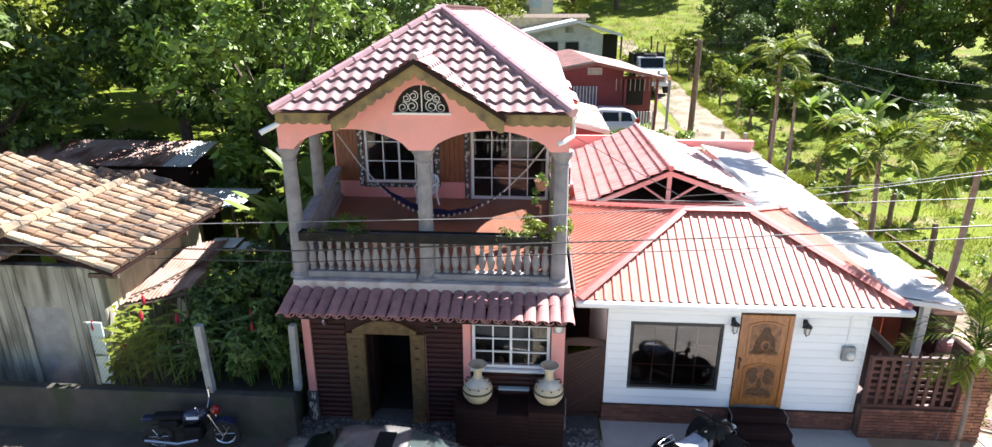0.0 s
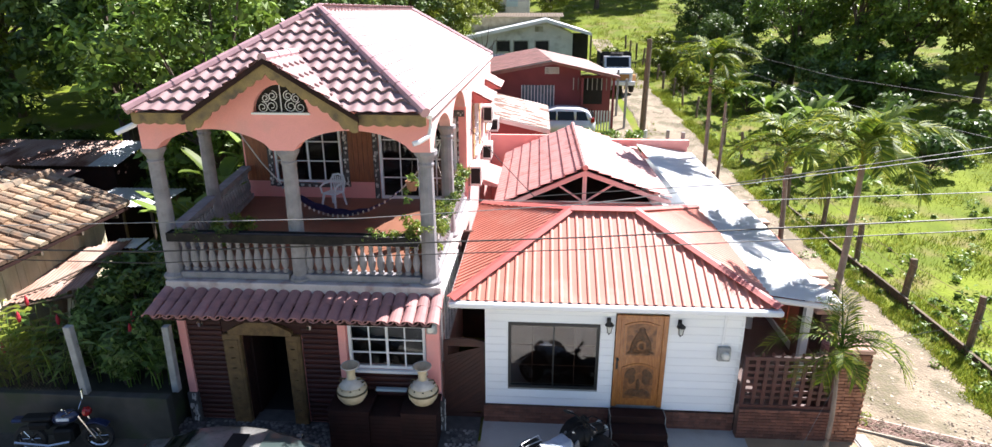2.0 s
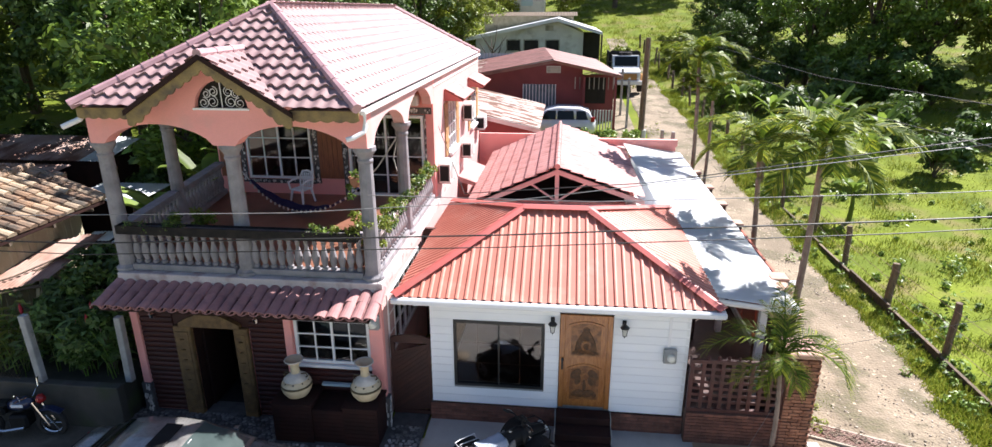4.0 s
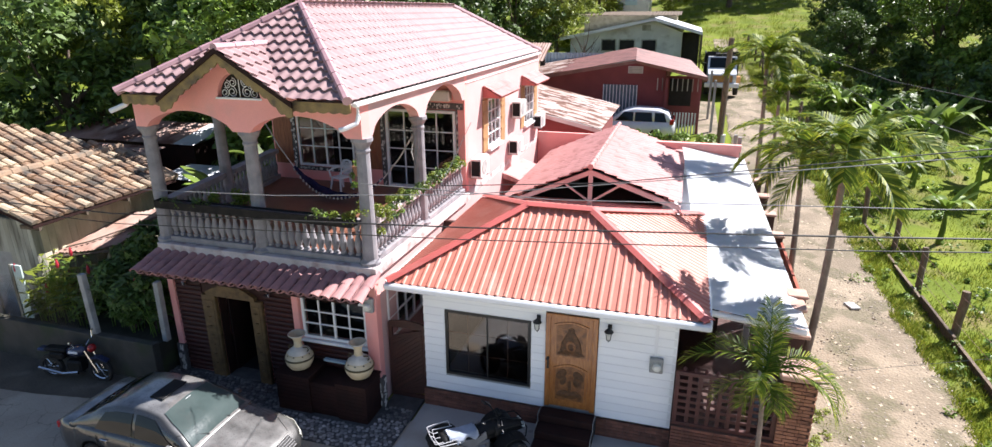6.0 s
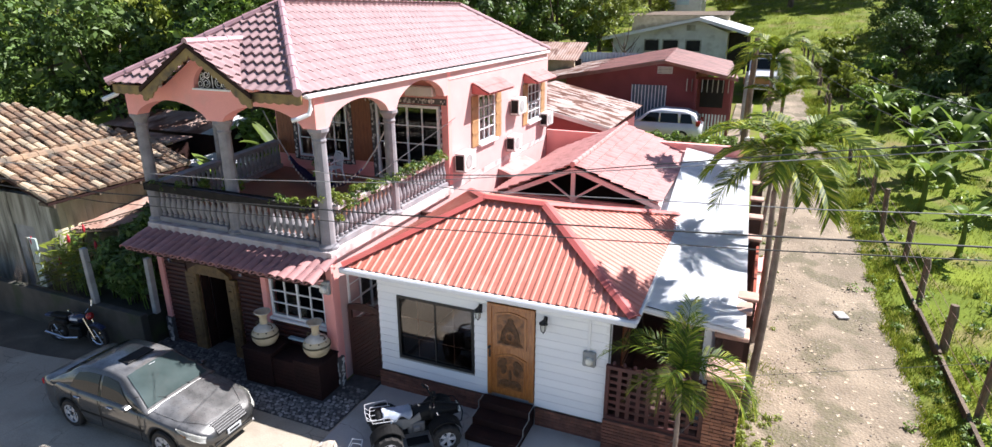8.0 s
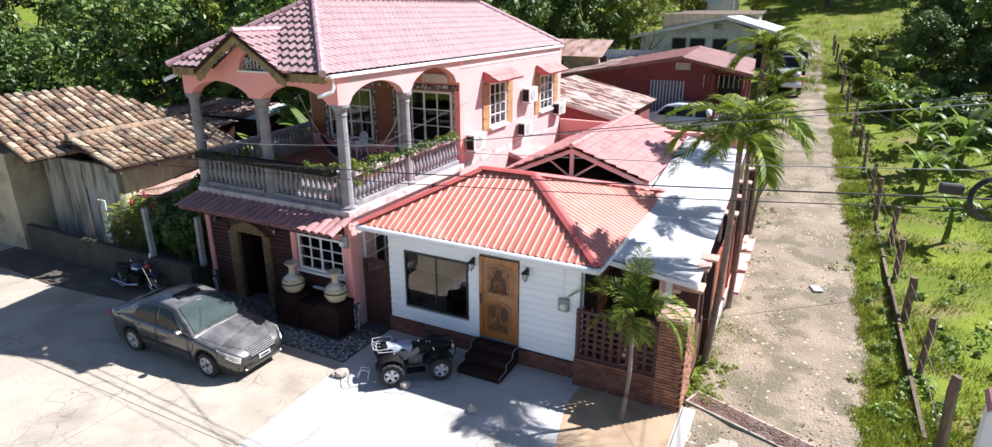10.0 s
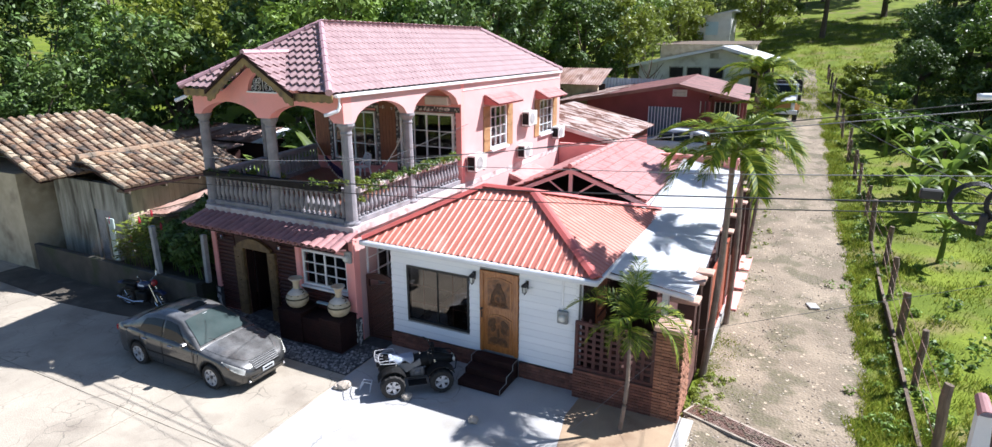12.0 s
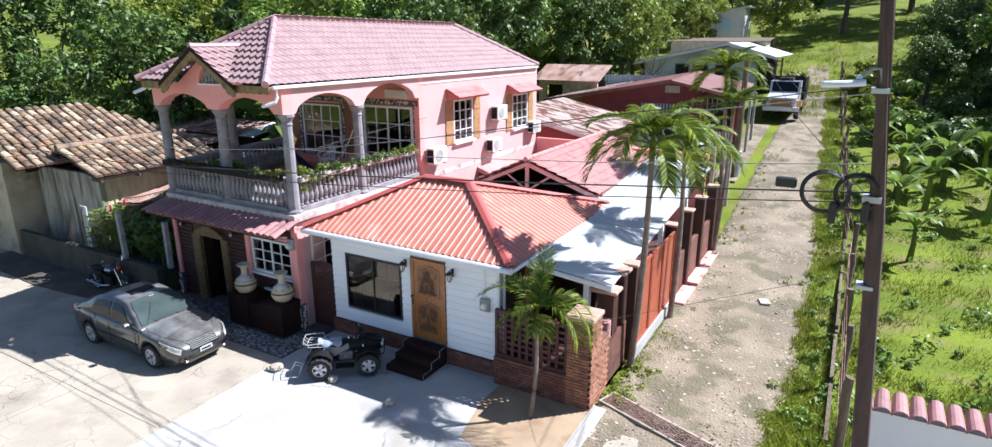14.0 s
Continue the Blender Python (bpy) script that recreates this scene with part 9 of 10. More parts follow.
def ac_unit(x, y, z, w=0.8, h=0.55):
    a = thing("air_conditioner", (x, y, z), "off-white outdoor air conditioner on wall brackets", "air conditioner", "outdoor air conditioners")
    part("case", boxes((x + 0.05, x + 0.36, y - w / 2, y + w / 2, z, z + h), bev=0.015), M_ACUNIT, a)
    bm = lathe([(0.2, 0), (0.21, 0.012), (0.0, 0.012)], 20)
    bm.transform(pose(x + 0.36, y - 0.08, z + h / 2, 0, 90, 0))
    part("fan_guard", bm, M_GREYPOST, a)
    part("side_louvre", boxes((x + 0.08, x + 0.33, y - w / 2 - 0.008, y - w / 2, z + 0.06, z + h - 0.06)), M_BLACKPL, a)
    for s in (-0.28, 0.28):
        part("bracket", boxes((x, x + 0.36, y + s - 0.015, y + s + 0.015, z - 0.04, z)), M_GREYPOST, a)


ac_unit(0.552, 17.25, 3.62)
ac_unit(0.552, 21.6, 4.65)
ac_unit(0.552, 21.2, 3.45, 0.75, 0.5)
ac_unit(0.552, 24.75, 3.75, 0.75, 0.5)
inner_ac = thing("indoor_air_conditioner", (-0.2, 16.5, 5.95), "white split air conditioner above the balcony door", "air conditioner")
part("case", boxes((-0.7, 0.2, 16.36, 16.595, 5.82, 6.1), bev=0.03), M_ACUNIT, inner_ac)

# balcony furniture
chair = thing("plastic_chair", (-2.95, 15.8, 3.276), "white moulded plastic garden chair on the balcony", "chair", rz=-20)
part("seat", boxes((-0.24, 0.24, -0.24, 0.22, 0.39, 0.44), bev=0.018), M_PLASTICW, chair, local=True)
for sx in (-1, 1):
    for sy in (-1, 1):
        part("leg", tube([(sx * 0.2, sy * 0.2, 0.4), (sx * 0.26, sy * 0.27, 0.0)], 1, 6, taper=[0.045, 0.03]), M_PLASTICW, chair, local=True)
    part("armrest", tube([(sx * 0.25, -0.22, 0.42), (sx * 0.28, -0.25, 0.62), (sx * 0.28, -0.1, 0.67), (sx * 0.26, 0.2, 0.68)], 0.032, 6), M_PLASTICW, chair, local=True)
back = part("backrest", tube([(-0.23, 0.2, 0.42), (-0.26, 0.26, 0.72), (-0.19, 0.3, 0.86), (0.0, 0.31, 0.9), (0.19, 0.3, 0.86), (0.26, 0.26, 0.72), (0.23, 0.2, 0.42)], 0.034, 6), M_PLASTICW, chair, local=True)
for k in range(5):
    x = -0.16 + 0.08 * k
    part("back_slat", boxes((x - 0.024, x + 0.024, 0.25, 0.275, 0.43, 0.85), bev=0.006), M_PLASTICW, back, local=True)
chair.scale = (0.86, 0.86, 0.92)


def hammock():
    h = thing("hammock", (-2.3, 14.0, 3.7), "dark blue woven hammock with white fringe slung across the balcony", "hammock")
    a, b = Vector((-5.2, 15.6, 5.25)), Vector((0.28, 13.95, 5.5))
    def at(f):
        p = a.lerp(b, f)
        p.z -= 8.1 * f * (1 - f)
        return p
    bm = bmesh.new()
    rows = []
    for i in range(25):
        f = 0.2 + 0.6 * i / 24
        p = at(f)
        w = 0.22 * math.sin(math.pi * (f - 0.16) / 0.68)
        rows.append([bm.verts.new(p + Vector((0.3, 0.95, 0)) * (w * q) + Vector((0, 0, 0.16 * abs(q) * w / 0.34 + 0.02 * math.sin(i * 1.7 + q)))) for q in (-1, -0.6, -0.2, 0.2, 0.6, 1)])
    for r0, r1 in zip(rows, rows[1:]):
        for k in range(5):
            bm.faces.new((r0[k], r0[k + 1], r1[k + 1], r1[k]))
    bmesh.ops.solidify(bm, geom=bm.faces[:], thickness=0.02)
    part("cloth", bm, M_HAMMOCK, h, smooth=True)
    for q in (-1,):
        for i in range(0, 24):
            f = 0.2 + 0.6 * (i + 0.5) / 24
            p = at(f)
            w = 0.22 * math.sin(math.pi * (f - 0.16) / 0.68)
            c = p + Vector((0.3, 0.95, 0)) * (w * q) + Vector((0, 0, 0.14 * w / 0.34))
            part("tassel", lathe([(0.02, -0.05), (0.026, 0.0), (0.0, 0.03)], 5, tuple(c), cap=False), M_ROPE, h, "white tassel")
    part("rope", tube([a, at(0.1), at(0.2)], 0.018, 5), M_ROPE, h, "white suspension rope")
    part("rope", tube([at(0.8), at(0.9), b], 0.018, 5), M_ROPE, h, "white suspension rope")
    part("rope_loop", tube([b, b + Vector((-0.1, -0.1, -0.5)), b + Vector((0.0, -0.1, -0.85)), b + Vector((0.06, -0.08, -0.45))], 0.014, 5), M_ROPE, h)


hammock()


def potted(x, y, z, r, h, seed, label, fol_h=0.5, mat_leaf=None, pot_mat=None):
    p = thing("potted_plant", (x, y, z), label, "potted plant", "balcony pots")
    part("pot", lathe([(r * 0.7, 0), (r, h * 0.9), (r * 1.08, h * 0.92), (r * 1.08, h), (r * 0.9, h), (r * 0.85, h * 0.85)], 14), pot_mat or M_TERRACOTTA, p, local=True)
    part("soil", lathe([(r * 0.88, h * 0.84), (0.0, h * 0.86)], 12, cap=False), M_GROUT, p, local=True)
    rnd = random.Random(seed)
    cs = [(rnd.uniform(-r, r), rnd.uniform(-r, r), h + fol_h * rnd.uniform(0.1, 0.9)) for k in range(7)]
    fo = new("foliage", leaf_mesh("foliage", cs, [0.14] * 7, 40, 0.06, mat_leaf or M_LEAF, seed))
    fo.parent = p


potted(-4.3, 12.3, 3.276, 0.2, 0.3, 1, "leafy plant in a low clay pot", 0.5)
potted(-4.2, 13.0, 3.276, 0.18, 0.28, 2, "leafy plant in a low clay pot", 0.4)
potted(-0.05, 12.0, 3.276, 0.2, 0.3, 3, "flowering plant in a clay pot", 0.8, M_LEAFLIGHT)
hang = thing("hanging_pot", (0.06, 11.55, 5.08), "brown clay pot with trailing plant hung behind a column", "potted plant")
part("pot", lathe([(0.08, -0.1), (0.12, 0.07), (0.13, 0.09), (0.1, 0.08)], 12, (0.06, 11.55, 5.08)), M_TERRACOTTA, hang)
part("hook", tube([(0.06, 11.55, 5.17), (0.1, 11.5, 5.6), (0.2, 11.4, 5.95)], 0.008, 4), M_BLACK, hang)
fo = new("foliage", leaf_mesh("foliage", [(0, 0, 0.16), (0.07, 0, 0.05), (-0.09, -0.03, -0.1), (-0.1, 0, -0.3)], [0.1, 0.09, 0.09, 0.08], 30, 0.05, M_LEAF, 8))
fo.parent = hang
trough = thing("planter_trough", (-2.2, 10.88, 4.1), "long dark planter trough on the balcony front rail", "planter")
part("trough_body", boxes((-4.5, 0.28, 10.74, 10.76, 4.13, 4.3), (-4.5, 0.28, 10.95, 10.97, 4.13, 4.3), (-4.5, 0.28, 10.76, 10.95, 4.13, 4.16), (-4.5, -4.48, 10.76, 10.95, 4.16, 4.3), (0.26, 0.28, 10.76, 10.95, 4.16, 4.3)), M_TROUGH, trough)
part("soil", boxes((-4.48, 0.26, 10.76, 10.95, 4.16, 4.26)), M_GROUT, trough)
for k in range(7):
    x = -4.4 + 0.74 * k
    part("hook", boxes((x - 0.02, x + 0.02, 10.97, 11.02, 4.1, 4.2)), M_BLACK, trough)
rnd = random.Random(5)


def trailing(x, y, z, w, h, seed, m, n=8, leaf=0.034, label="small leafy plant trailing over the balcony rail", flowers=0):
    t = thing("trailing_plant", (x, y, z), label, "plant", "balcony rail plants")
    rr = random.Random(seed)
    cs = [(rr.uniform(-w, w), rr.uniform(-0.1, 0.1), rr.uniform(-h, h * 0.7)) for k in range(n)]
    fo = new("foliage", leaf_mesh("foliage", cs, [0.09] * n, 26, leaf, m, seed))
    fo.parent = t
    bm = bmesh.new()
    for c in cs:
        tube([(0, 0, 0), c], 0.006, 3, bm)
    st = new("stem", finish("stem", bm, M_BARK))
    st.parent = t


for i, (x, w, h, m) in enumerate(((-4.0, 0.3, 0.12, M_LEAFDARK), (-3.4, 0.22, 0.1, M_LEAFDARK), (-0.5, 0.22, 0.1, M_LEAF), (-0.05, 0.22, 0.15, M_LEAFLIGHT), (0.3, 0.2, 0.22, M_LEAFLIGHT))):
    trailing(x, 10.86, 4.32, w, h, 200 + i, m)
for i in range(26):
    y = 11.3 + 0.2 * i
    trailing(0.5, y, 4.24, 0.15, 0.12 + 0.1 * ((i * 7) % 5 == 0) + (0.14 if i < 5 else 0), 230 + i, (M_LEAFLIGHT, M_LEAF, M_LEAFDARK, M_LEAFDARK)[i % 4 if i > 2 else 0], n=6, leaf=0.04)

# ---- rocks, drain, lane stones ----
def rock_mesh(r, seed):
    bm = bmesh.new()
    bmesh.ops.create_icosphere(bm, subdivisions=2, radius=r)
    for v in bm.verts:
        v.co *= 1 + 0.35 * noise.noise(v.co * (2.2 / r) + Vector((seed, 0, 0)))
        v.co.z *= 0.65
    return bm


for i, (x, y, r) in enumerate(((1.72, 8.95, 0.16), (3.28, 9.22, 0.13), (5.05, 9.12, 0.12), (1.58, 8.86, 0.09))):
    ob = new("rock", finish("rock", rock_mesh(r, i * 3.1), M_ROCK))
    ob.matrix_basis = pose(x, y, 0.035 + r * 0.42, 0, 0, 40 * i)
    tagged(ob, "loose grey-brown rock on the concrete forecourt", "rock", "rocks on the forecourt")
frame_w = thing("wire_stand", (2.2, 9.15, 0.035), "small bent white wire stand lying on the concrete", "stand")
part("wire", tube([(2.05, 9.1, 0.05), (2.1, 9.2, 0.22), (2.3, 9.25, 0.22), (2.35, 9.1, 0.05)], 0.012, 5), M_PVC, frame_w)
part("wire", tube([(2.12, 9.0, 0.05), (2.16, 9.12, 0.2), (2.34, 9.15, 0.2), (2.4, 9.02, 0.05)], 0.012, 5), M_PVC, frame_w)
drain = thing("drain_grate", (10.6, 11.15, 0.03), "rusty iron drain grate littered with dry leaves", "drain", rz=math.degrees(math.atan2(-0.72, 1.93)))
part("kerb_frame", boxes((-1.6, 2.4, -0.27, -0.22, -0.06, 0.04), (-1.6, 2.4, 0.22, 0.27, -0.06, 0.04), (-1.65, -1.6, -0.27, 0.27, -0.06, 0.04)), M_ROCK, drain, local=True)
part("pit", boxes((-1.6, 2.4, -0.22, 0.22, -0.05, 0.015)), M_DARK, drain, local=True)
for k in range(9):
    y = -0.2 + 0.05 * k
    part("bar", boxes((-1.6, 2.4, y - 0.009, y + 0.009, 0.015, 0.05)), M_RUST, drain, local=True)
rnd = random.Random(31)
bm = bmesh.new()
for k in range(420):
    x, y = rnd.uniform(-1.5, 2.3), rnd.gauss(0.02, 0.11)
    a = rnd.uniform(0, 6.3)
    s = rnd.uniform(0.02, 0.05)
    vs = [bm.verts.new((x + s * math.cos(a + q) * (1 if j % 2 else 0.5), y + s * math.sin(a + q) * (1 if j % 2 else 0.5), 0.056 + 0.02 * rnd.random())) for j, q in enumerate((0, 1.57, 3.14, 4.71))]
    bm.faces.new(vs)
ob = part("dry_leaves", bm, M_FENCEPOST, drain, "scattered dry leaves", local=True)
ob["kind"] = "stuff"


def stones(name, n, sample, r0, r1, seed, material, label, sub=1):
    rnd = random.Random(seed)
    base = []
    for k in range(5):
        bm = bmesh.new()
        bmesh.ops.create_icosphere(bm, subdivisions=1, radius=1.0)
        co = []
        for v in bm.verts:
            f = 1 + 0.4 * noise.noise(v.co * 1.5 + Vector((k * 5.0, 0, 0)))
            co.append((v.co.x * f, v.co.y * f, v.co.z * f * 0.6))
        base.append((np.array(co), [tuple(v.index for v in f.verts) for f in bm.faces]))
        bm.free()
    verts, faces = [], []
    off = 0
    for i in range(n):
        x, y, z = sample(rnd)
        c, f = base[i % 5]
        r = r0 + (r1 - r0) * rnd.random() ** 2.5
        a = rnd.uniform(0, 6.3)
        R = np.array([[math.cos(a), -math.sin(a), 0], [math.sin(a), math.cos(a), 0], [0, 0, 1]])
        verts.append((c * np.array([r, r * rnd.uniform(0.6, 1), r])) @ R.T + np.array([x, y, z + r * 0.1]))
        faces += [tuple(j + off for j in q) for q in f]
        off += len(c)
    me = bpy.data.meshes.new(name)
    me.from_pydata([tuple(v) for v in np.concatenate(verts)], [], faces)
    me.materials.append(material)
    return tagged(new(name, me), label, "stones", kind="stuff")


def lane_spot(r):
    y = 9.5 + 34 * r.random() ** 1.5
    l, rr = lane_left(y), lane_right(y)
    q = min(max(r.choice((r.random(), r.gauss(0.5, 0.12), r.gauss(0.9, 0.08), r.gauss(0.1, 0.08))), 0.02), 0.98)
    return l + (rr - l) * q, y, ground_z(10, y) + 0.01


stones("lane_stones", 2600, lane_spot, 0.006, 0.04, 6, M_ROCK, "loose stones and gravel scattered on the dirt lane")
stones("lane_gravel", 7000, lane_spot, 0.008, 0.03, 16, M_CLOD, "brown gravel scattered over the dirt lane")
pale_slab = tagged(new("pale_slab", finish("pale_slab", boxes((-0.15, 0.15, -0.2, 0.2, -0.02, 0.04), bev=0.015), M_CONCRETE)), "broken pale slab lying in the dirt lane", "slab")
pale_slab.matrix_basis = pose(11.4, 19.1, 0.02, 0, 0, 20)

# ---- meadow fence ----
POST = finish("post_shaft", tube([(0, 0, -0.3), (0.01, 0, 0.6), (-0.01, 0.01, 1.2), (0.01, 0, 1.48)], 1, 7, taper=[0.085, 0.08, 0.085, 0.075]), M_FENCEPOST)
rnd = random.Random(8)
FPOSTS = []
for i in range(20):
    y = 12.0 + 2.95 * i
    x = lane_right(y) + 1.0 + rnd.uniform(-0.08, 0.08) if y > 24 else 13.62 + rnd.uniform(-0.08, 0.08)
    z = ground_z(x, y)
    h = rnd.uniform(0.85, 1.12)
    p = thing("fence_post", (x, y, z), "weathered grey-brown wooden fence post", "fence post", "posts of the meadow fence")
    piece("shaft", POST, pose(x, y, z, rnd.uniform(-4, 4), rnd.uniform(-4, 4), rnd.uniform(0, 360)) @ Matrix.Diagonal((rnd.uniform(0.8, 1.35), rnd.uniform(0.8, 1.35), h, 1)), p)
    FPOSTS.append((x, y, z, h))
for k, hh in enumerate((0.5, 0.9, 1.3)):
    w = thing("fence_wire", (FPOSTS[0][0], FPOSTS[0][1], FPOSTS[0][2] + hh), "rusty barbed wire strung between fence posts", "wire", "wires of the meadow fence")
    part("strand", tube([(x - 0.08, y, z + hh * h) for x, y, z, h in FPOSTS], 0.007, 4), M_RUST, w)
board = thing("fence_kerb", (13.3, 21, 0), "low dark board kerb along the meadow fence", "kerb")
for i in range(7):
    y = 12.2 + 2.6 * i
    part("board", boxes((13.36 - 0.03, 13.36 + 0.03, y, y + 2.56, -0.1, 0.13 + 0.04 * (i % 3)), bev=0.008), M_POSTWOOD, board)
    part("board_edge", boxes((13.36 - 0.04, 13.36 + 0.04, y, y + 2.56, 0.13 + 0.04 * (i % 3), 0.155 + 0.04 * (i % 3))), M_FENCEPOST, board)

# ---- power lines ----
pole = thing("street_lamp_pole", (13.9, 9.3, 0), "leaning grey-brown utility pole with street lamp and coiled cable", "utility pole")
part("shaft", tube([(13.9, 9.3, -0.3), (13.41, 9.3, 5.31), (13.04, 9.3, 8.9)], 1, 10, taper=[0.12, 0.1, 0.085]), M_POSTWOOD, pole)
arm = part("lamp_arm", tube([(13.25, 9.3, 6.55), (13.2, 9.26, 7.15), (13.17, 9.25, 7.3), (13.08, 9.23, 7.3), (12.98, 9.2, 7.2)], 0.025, 6), M_GREYPOST, pole)
head = loft([0.0, 0.05, 0.2, 0.36, 0.46, 0.5], lambda x: [(0, -0.035), (0.03 + 0.09 * math.sin(math.pi * min(1, 0.12 + x / 0.5 * 0.8)), -0.03), (0.03 + 0.09 * math.sin(math.pi * min(1, 0.12 + x / 0.5 * 0.8)), 0.01), (0.05, 0.045), (0, 0.05)])
head.transform(pose(13.03, 9.2, 7.12, 0, 4, 182))
part("lamp_head", head, M_PVC, pole, "white street lamp head", smooth=True)
part("photocell", lathe([(0.035, 0), (0.035, 0.05), (0.0, 0.06)], 10, (12.95, 9.2, 7.17)), M_BLUEWALL, pole, "small pale blue photocell")
for x0, x1, z0, z1 in ((13.2, 13.42, 5.6, 5.68), (13.1, 13.3, 7.0, 7.06), (13.3, 13.5, 4.4, 4.45)):
    part("clamp", boxes((x0, x1, 9.18, 9.42, z0, z1)), M_TIN, pole)
for cx, cz, r, n, lab in ((12.76, 5.68, 0.27, 7, "black cable coil hung by the pole"), (13.14, 5.7, 0.24, 6, "black cable coil hung by the pole")):
    co = thing("cable_coil", (cx, 9.25, cz), lab, "cable coil", "coils of spare cable")
    for k in range(n):
        rr = r + 0.012 * (k % 4)
        part("loop", tube([(cx + rr * math.cos(a * math.pi / 12), 9.2 + 0.016 * k, cz + rr * 0.97 * math.sin(a * math.pi / 12)) for a in range(24)], 0.011, 5, closed=True), M_CABLE, co)
    part("splice_can", lathe([(0.045, -0.16), (0.05, -0.12), (0.05, 0.1), (0.03, 0.14)], 10, (cx + 0.12, 9.2, cz - r + 0.02)), M_CABLE, co)
cb = thing("splice_box", (12.27, 9.3, 5.72), "black cable splice box on the wire", "splice box")
part("case", boxes((12.13, 12.4, 9.24, 9.36, 5.68, 5.82), bev=0.02), M_CABLE, cb)


def cable(pts, r, material, label):
    c = thing("overhead_cable", pts[0], label, "cable", "overhead street cables")
    out = []
    for a, b in zip(pts, pts[1:]):
        for k in range(6):
            f = k / 6
            out.append(tuple(Vector(a).lerp(Vector(b), f)))
    out.append(pts[-1])
    part("strand", tube(out, r, 5), material, c)


cable([(13.35, 9.3, 5.72), (8.7, 9.3, 5.33), (3.2, 9.3, 4.92), (-4.0, 9.3, 4.5), (-14, 9.3, 4.45), (-30, 9.3, 5.2)], 0.013, M_CABLE, "thick black overhead cable along the street")
cable([(13.35, 9.25, 5.6), (8.7, 9.35, 5.12), (3.2, 9.35, 4.7), (-4.0, 9.35, 4.28), (-14, 9.35, 4.3), (-30, 9.35, 5.0)], 0.009, M_CABLE, "thin black overhead cable along the street")
cable([(13.2, 9.3, 7.0), (7.7, 9.3, 6.15), (3.2, 9.3, 5.46), (-0.3, 9.3, 5.16), (-7, 9.3, 4.88), (-30, 9.3, 5.6)], 0.007, M_CABLEGREY, "thin grey overhead wire along the street")
cable([(13.2, 9.32, 7.1), (9.5, 9.35, 6.5), (5.3, 9.5, 5.75), (2.4, 10.2, 5.3), (0.62, 16.9, 5.2)], 0.008, M_CABLE, "black service wire to the pink house")
cable([(13.35, 9.3, 6.1), (9.5, 9.4, 5.75), (4.5, 9.6, 5.4), (0.6, 10.6, 5.1)], 0.007, M_CABLEGREY, "thin grey service wire to the balcony")
cable([(13.4, 9.4, 5.5), (11.5, 20, 5.6), (9.6, 30, 6.3), (8.1, 33.4, 6.4)], 0.009, M_CABLE, "black overhead wire up the lane")
cable([(13.3, 9.4, 6.4), (11.5, 20, 6.3), (9.6, 30, 6.9), (8.1, 33.4, 6.7)], 0.009, M_CABLE, "black overhead wire up the lane")
guy = thing("guy_wire", (7.2, 9.9, 0.04), "thin grey wire slanting down to the forecourt", "wire")
part("strand", tube([(7.0, 9.7, 0.04), (8.9, 11.6, 1.9), (13.45, 9.5, 4.6)], 0.004, 4), M_CABLEGREY, guy)
up = thing("utility_pole", (8.1, 33.5, 0.8), "tall grey concrete utility pole with whitewashed foot", "utility pole")
part("shaft", tube([(8.02, 33.5, 0.5), (8.05, 33.5, 4.0), (8.08, 33.5, 6.85)], 1, 9, taper=[0.17, 0.15, 0.13]), M_FENCEPOST, up)
part("whitewash", tube([(8.1, 33.5, 0.75), (8.14, 33.5, 2.2)], 0.175, 9), M_FARWALL, up, "whitewashed pole foot")
for x, y, h in ((8.35, 25.6, 3.4), (8.45, 29.0, 2.6), (7.75, 38.5, 3.0), (7.6, 41.5, 3.0)):
    z = ground_z(x, y)
    cp = thing("concrete_post", (x, y, z), "slim pale concrete post at the lane edge", "post", "concrete posts by the lane")
    part("shaft", boxes((x - 0.07, x + 0.07, y - 0.07, y + 0.07, z - 0.1, z + h), bev=0.01), M_GREYPOST, cp)
wwall = thing("gate_pillar_wall", (14.6, 10.6, 0), "white wall end capped with clay tiles by the meadow", "wall")
part("wall", boxes((13.68, 16.2, 10.5, 10.72, 0, 1.95)), M_WHITE, wwall)
for k in range(10):
    piece("cap_tile", TILE_MESH, pose(13.76 + 0.24 * k, 10.38, 2.0, 12, 0, 0), wwall)

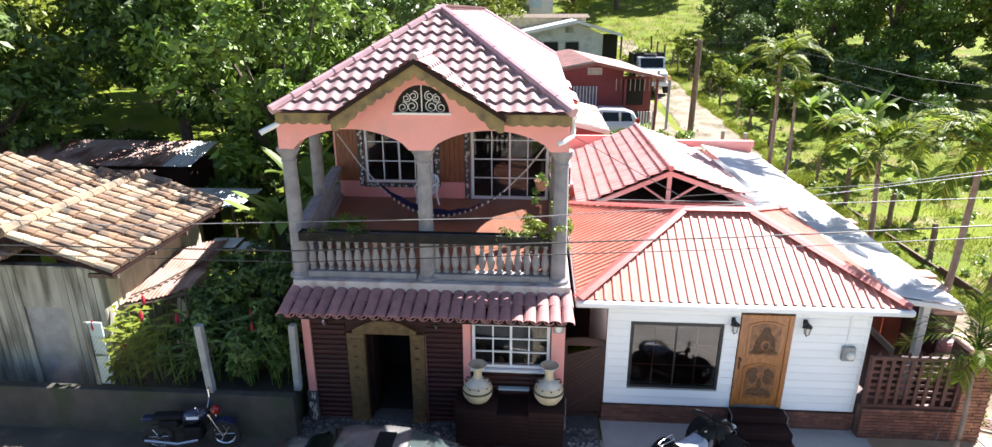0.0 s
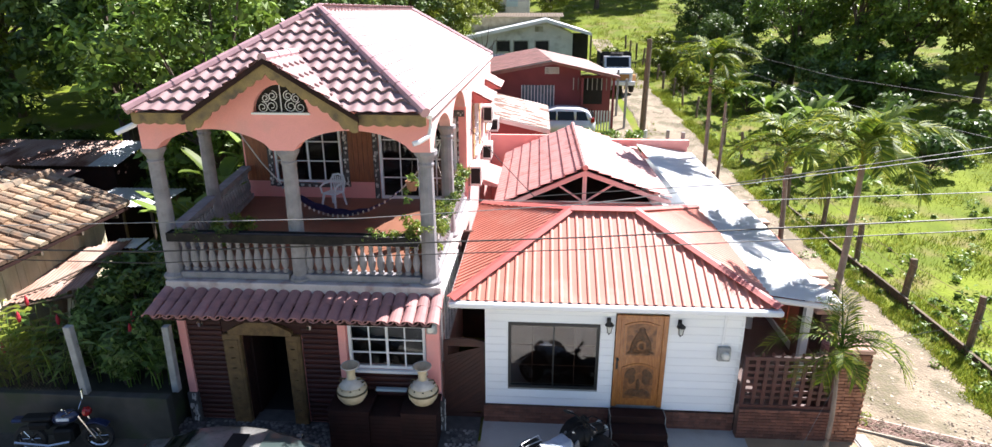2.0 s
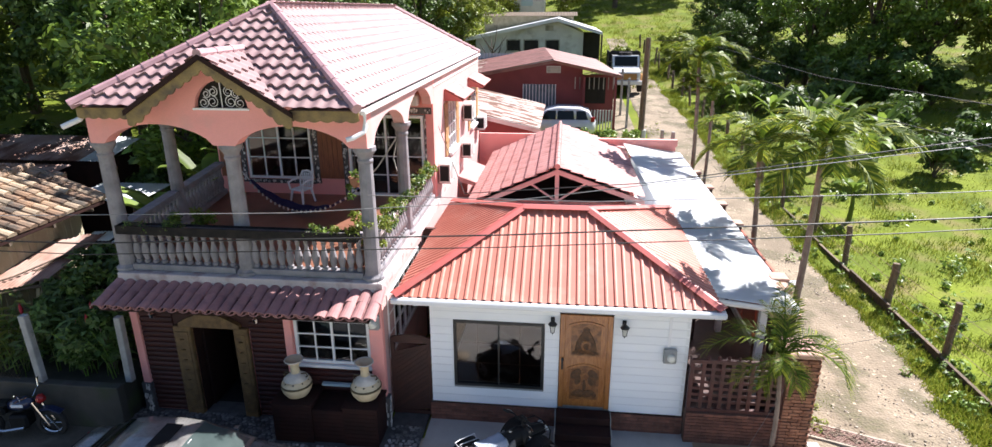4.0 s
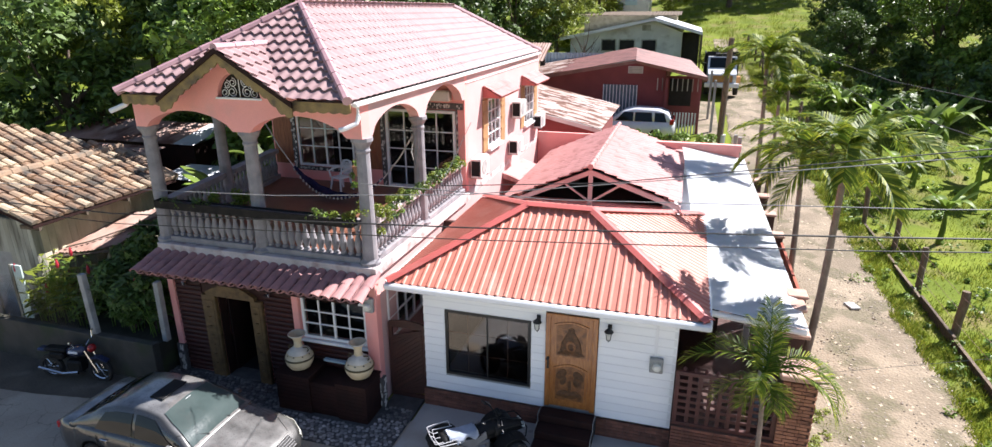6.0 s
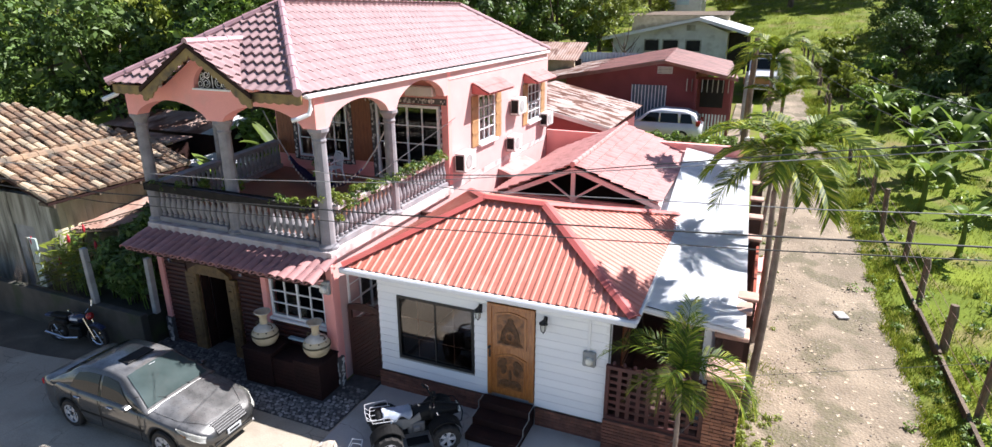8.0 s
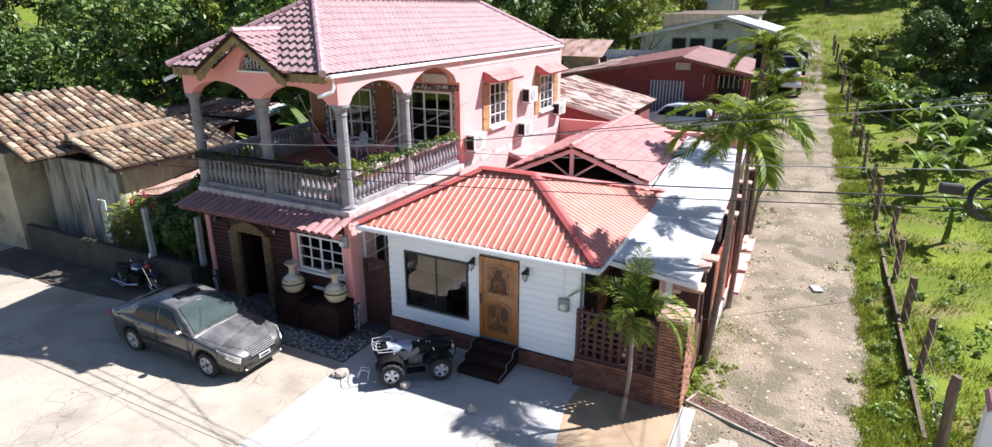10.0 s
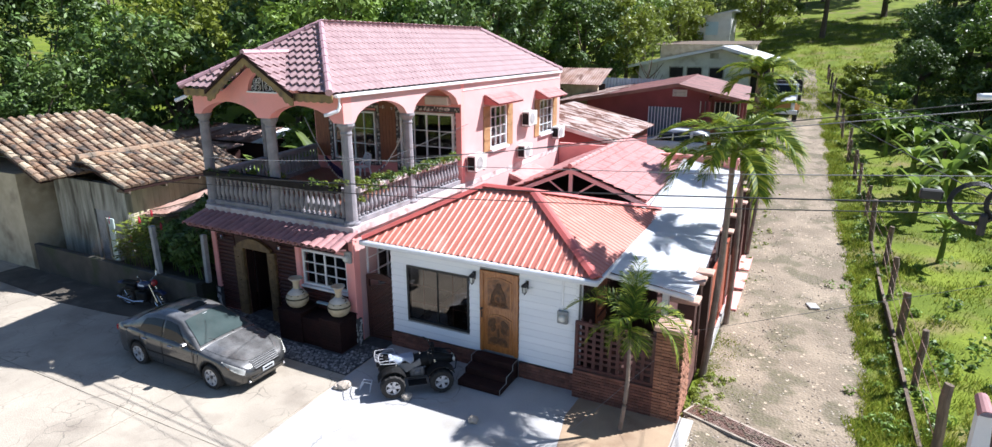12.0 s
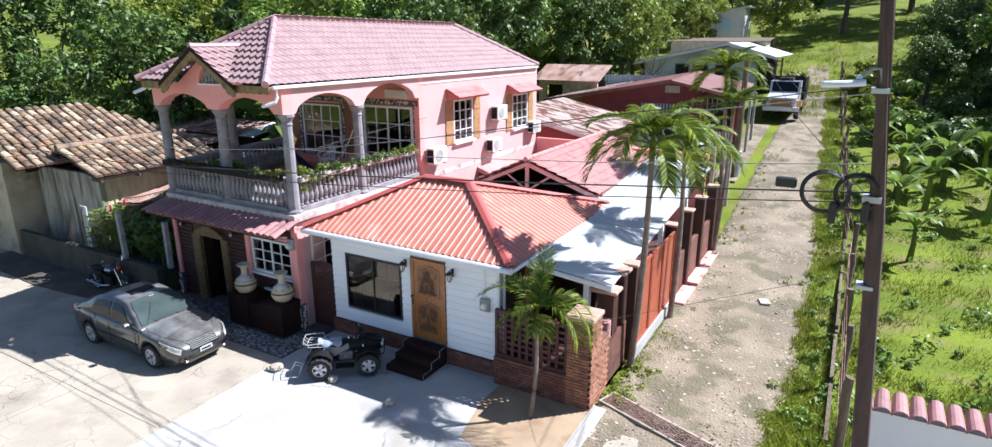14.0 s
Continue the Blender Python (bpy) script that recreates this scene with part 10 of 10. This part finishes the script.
# ---- pebble paving ----
rnd = random.Random(77)
PEB = []
for k in range(8):
    n = rnd.choice((5, 6, 6, 7))
    rim = [(math.cos(6.283 * i / n) * rnd.uniform(0.8, 1.15), math.sin(6.283 * i / n) * rnd.uniform(0.65, 1.0)) for i in range(n)]
    bm = prism(rim, 'z', -0.3, 0.12)
    top = bm.verts.new((0, 0, 0.34))
    ring = [bm.verts.new((x * 0.72, y * 0.72, 0.28)) for x, y in rim]
    lid = [v for v in bm.verts if abs(v.co.z - 0.12) < 1e-5]
    lid.sort(key=lambda v: math.atan2(v.co.y, v.co.x))
    ring.sort(key=lambda v: math.atan2(v.co.y, v.co.x))
    for i in range(n):
        j = (i + 1) % n
        bm.faces.new((lid[i], lid[j], ring[j], ring[i]))
        bm.faces.new((ring[i], ring[j], top))
    bmesh.ops.delete(bm, geom=[f for f in bm.faces if len(f.verts) == n and abs(f.normal.z) > 0.9 and f.calc_center_median().z > 0.1], context='FACES_ONLY')
    PEB.append(finish("pebble", bm, M_PEBBLE))
spots = []
gx_, gy_ = 0.098, 0.088
for j in range(17):
    for i in range(64):
        x = -4.9 + gx_ * (i + (0.5 if j % 2 else 0)) + rnd.uniform(-0.02, 0.02)
        y = 9.47 + gy_ * j + rnd.uniform(-0.018, 0.018)
        if x > 1.33 or (-1.55 < x < 0.7 and y > 10.15):
            continue
        spots.append((x, y))
near = [s for s in spots if -1.2 < s[0] < 1.33 and s[1] < 10.5][:300]
nearset = set(near)
for i, (x, y) in enumerate(near):
    r = rnd.uniform(0.04, 0.058)
    piece("pebble", PEB[i % 8], pose(x, y, 0.034, 0, 0, rnd.uniform(0, 360)) @ Matrix.Diagonal((r, r, 0.05, 1)), pebble_bed)
verts, faces = [], []
for i, (x, y) in enumerate(s for s in spots if s not in nearset):
    me = PEB[i % 8]
    m = pose(x, y, 0.034, 0, 0, rnd.uniform(0, 360)) @ Matrix.Diagonal((rnd.uniform(0.04, 0.058),) * 2 + (0.05, 1))
    off = len(verts)
    verts += [tuple(m @ v.co) for v in me.vertices]
    faces += [tuple(off + v for v in p.vertices) for p in me.polygons]
me = bpy.data.meshes.new("pebbles")
me.from_pydata(verts, [], faces)
me.materials.append(M_PEBBLE)
ob = tagged(new("pebbles", me), kind="stuff")
ob.parent = pebble_bed
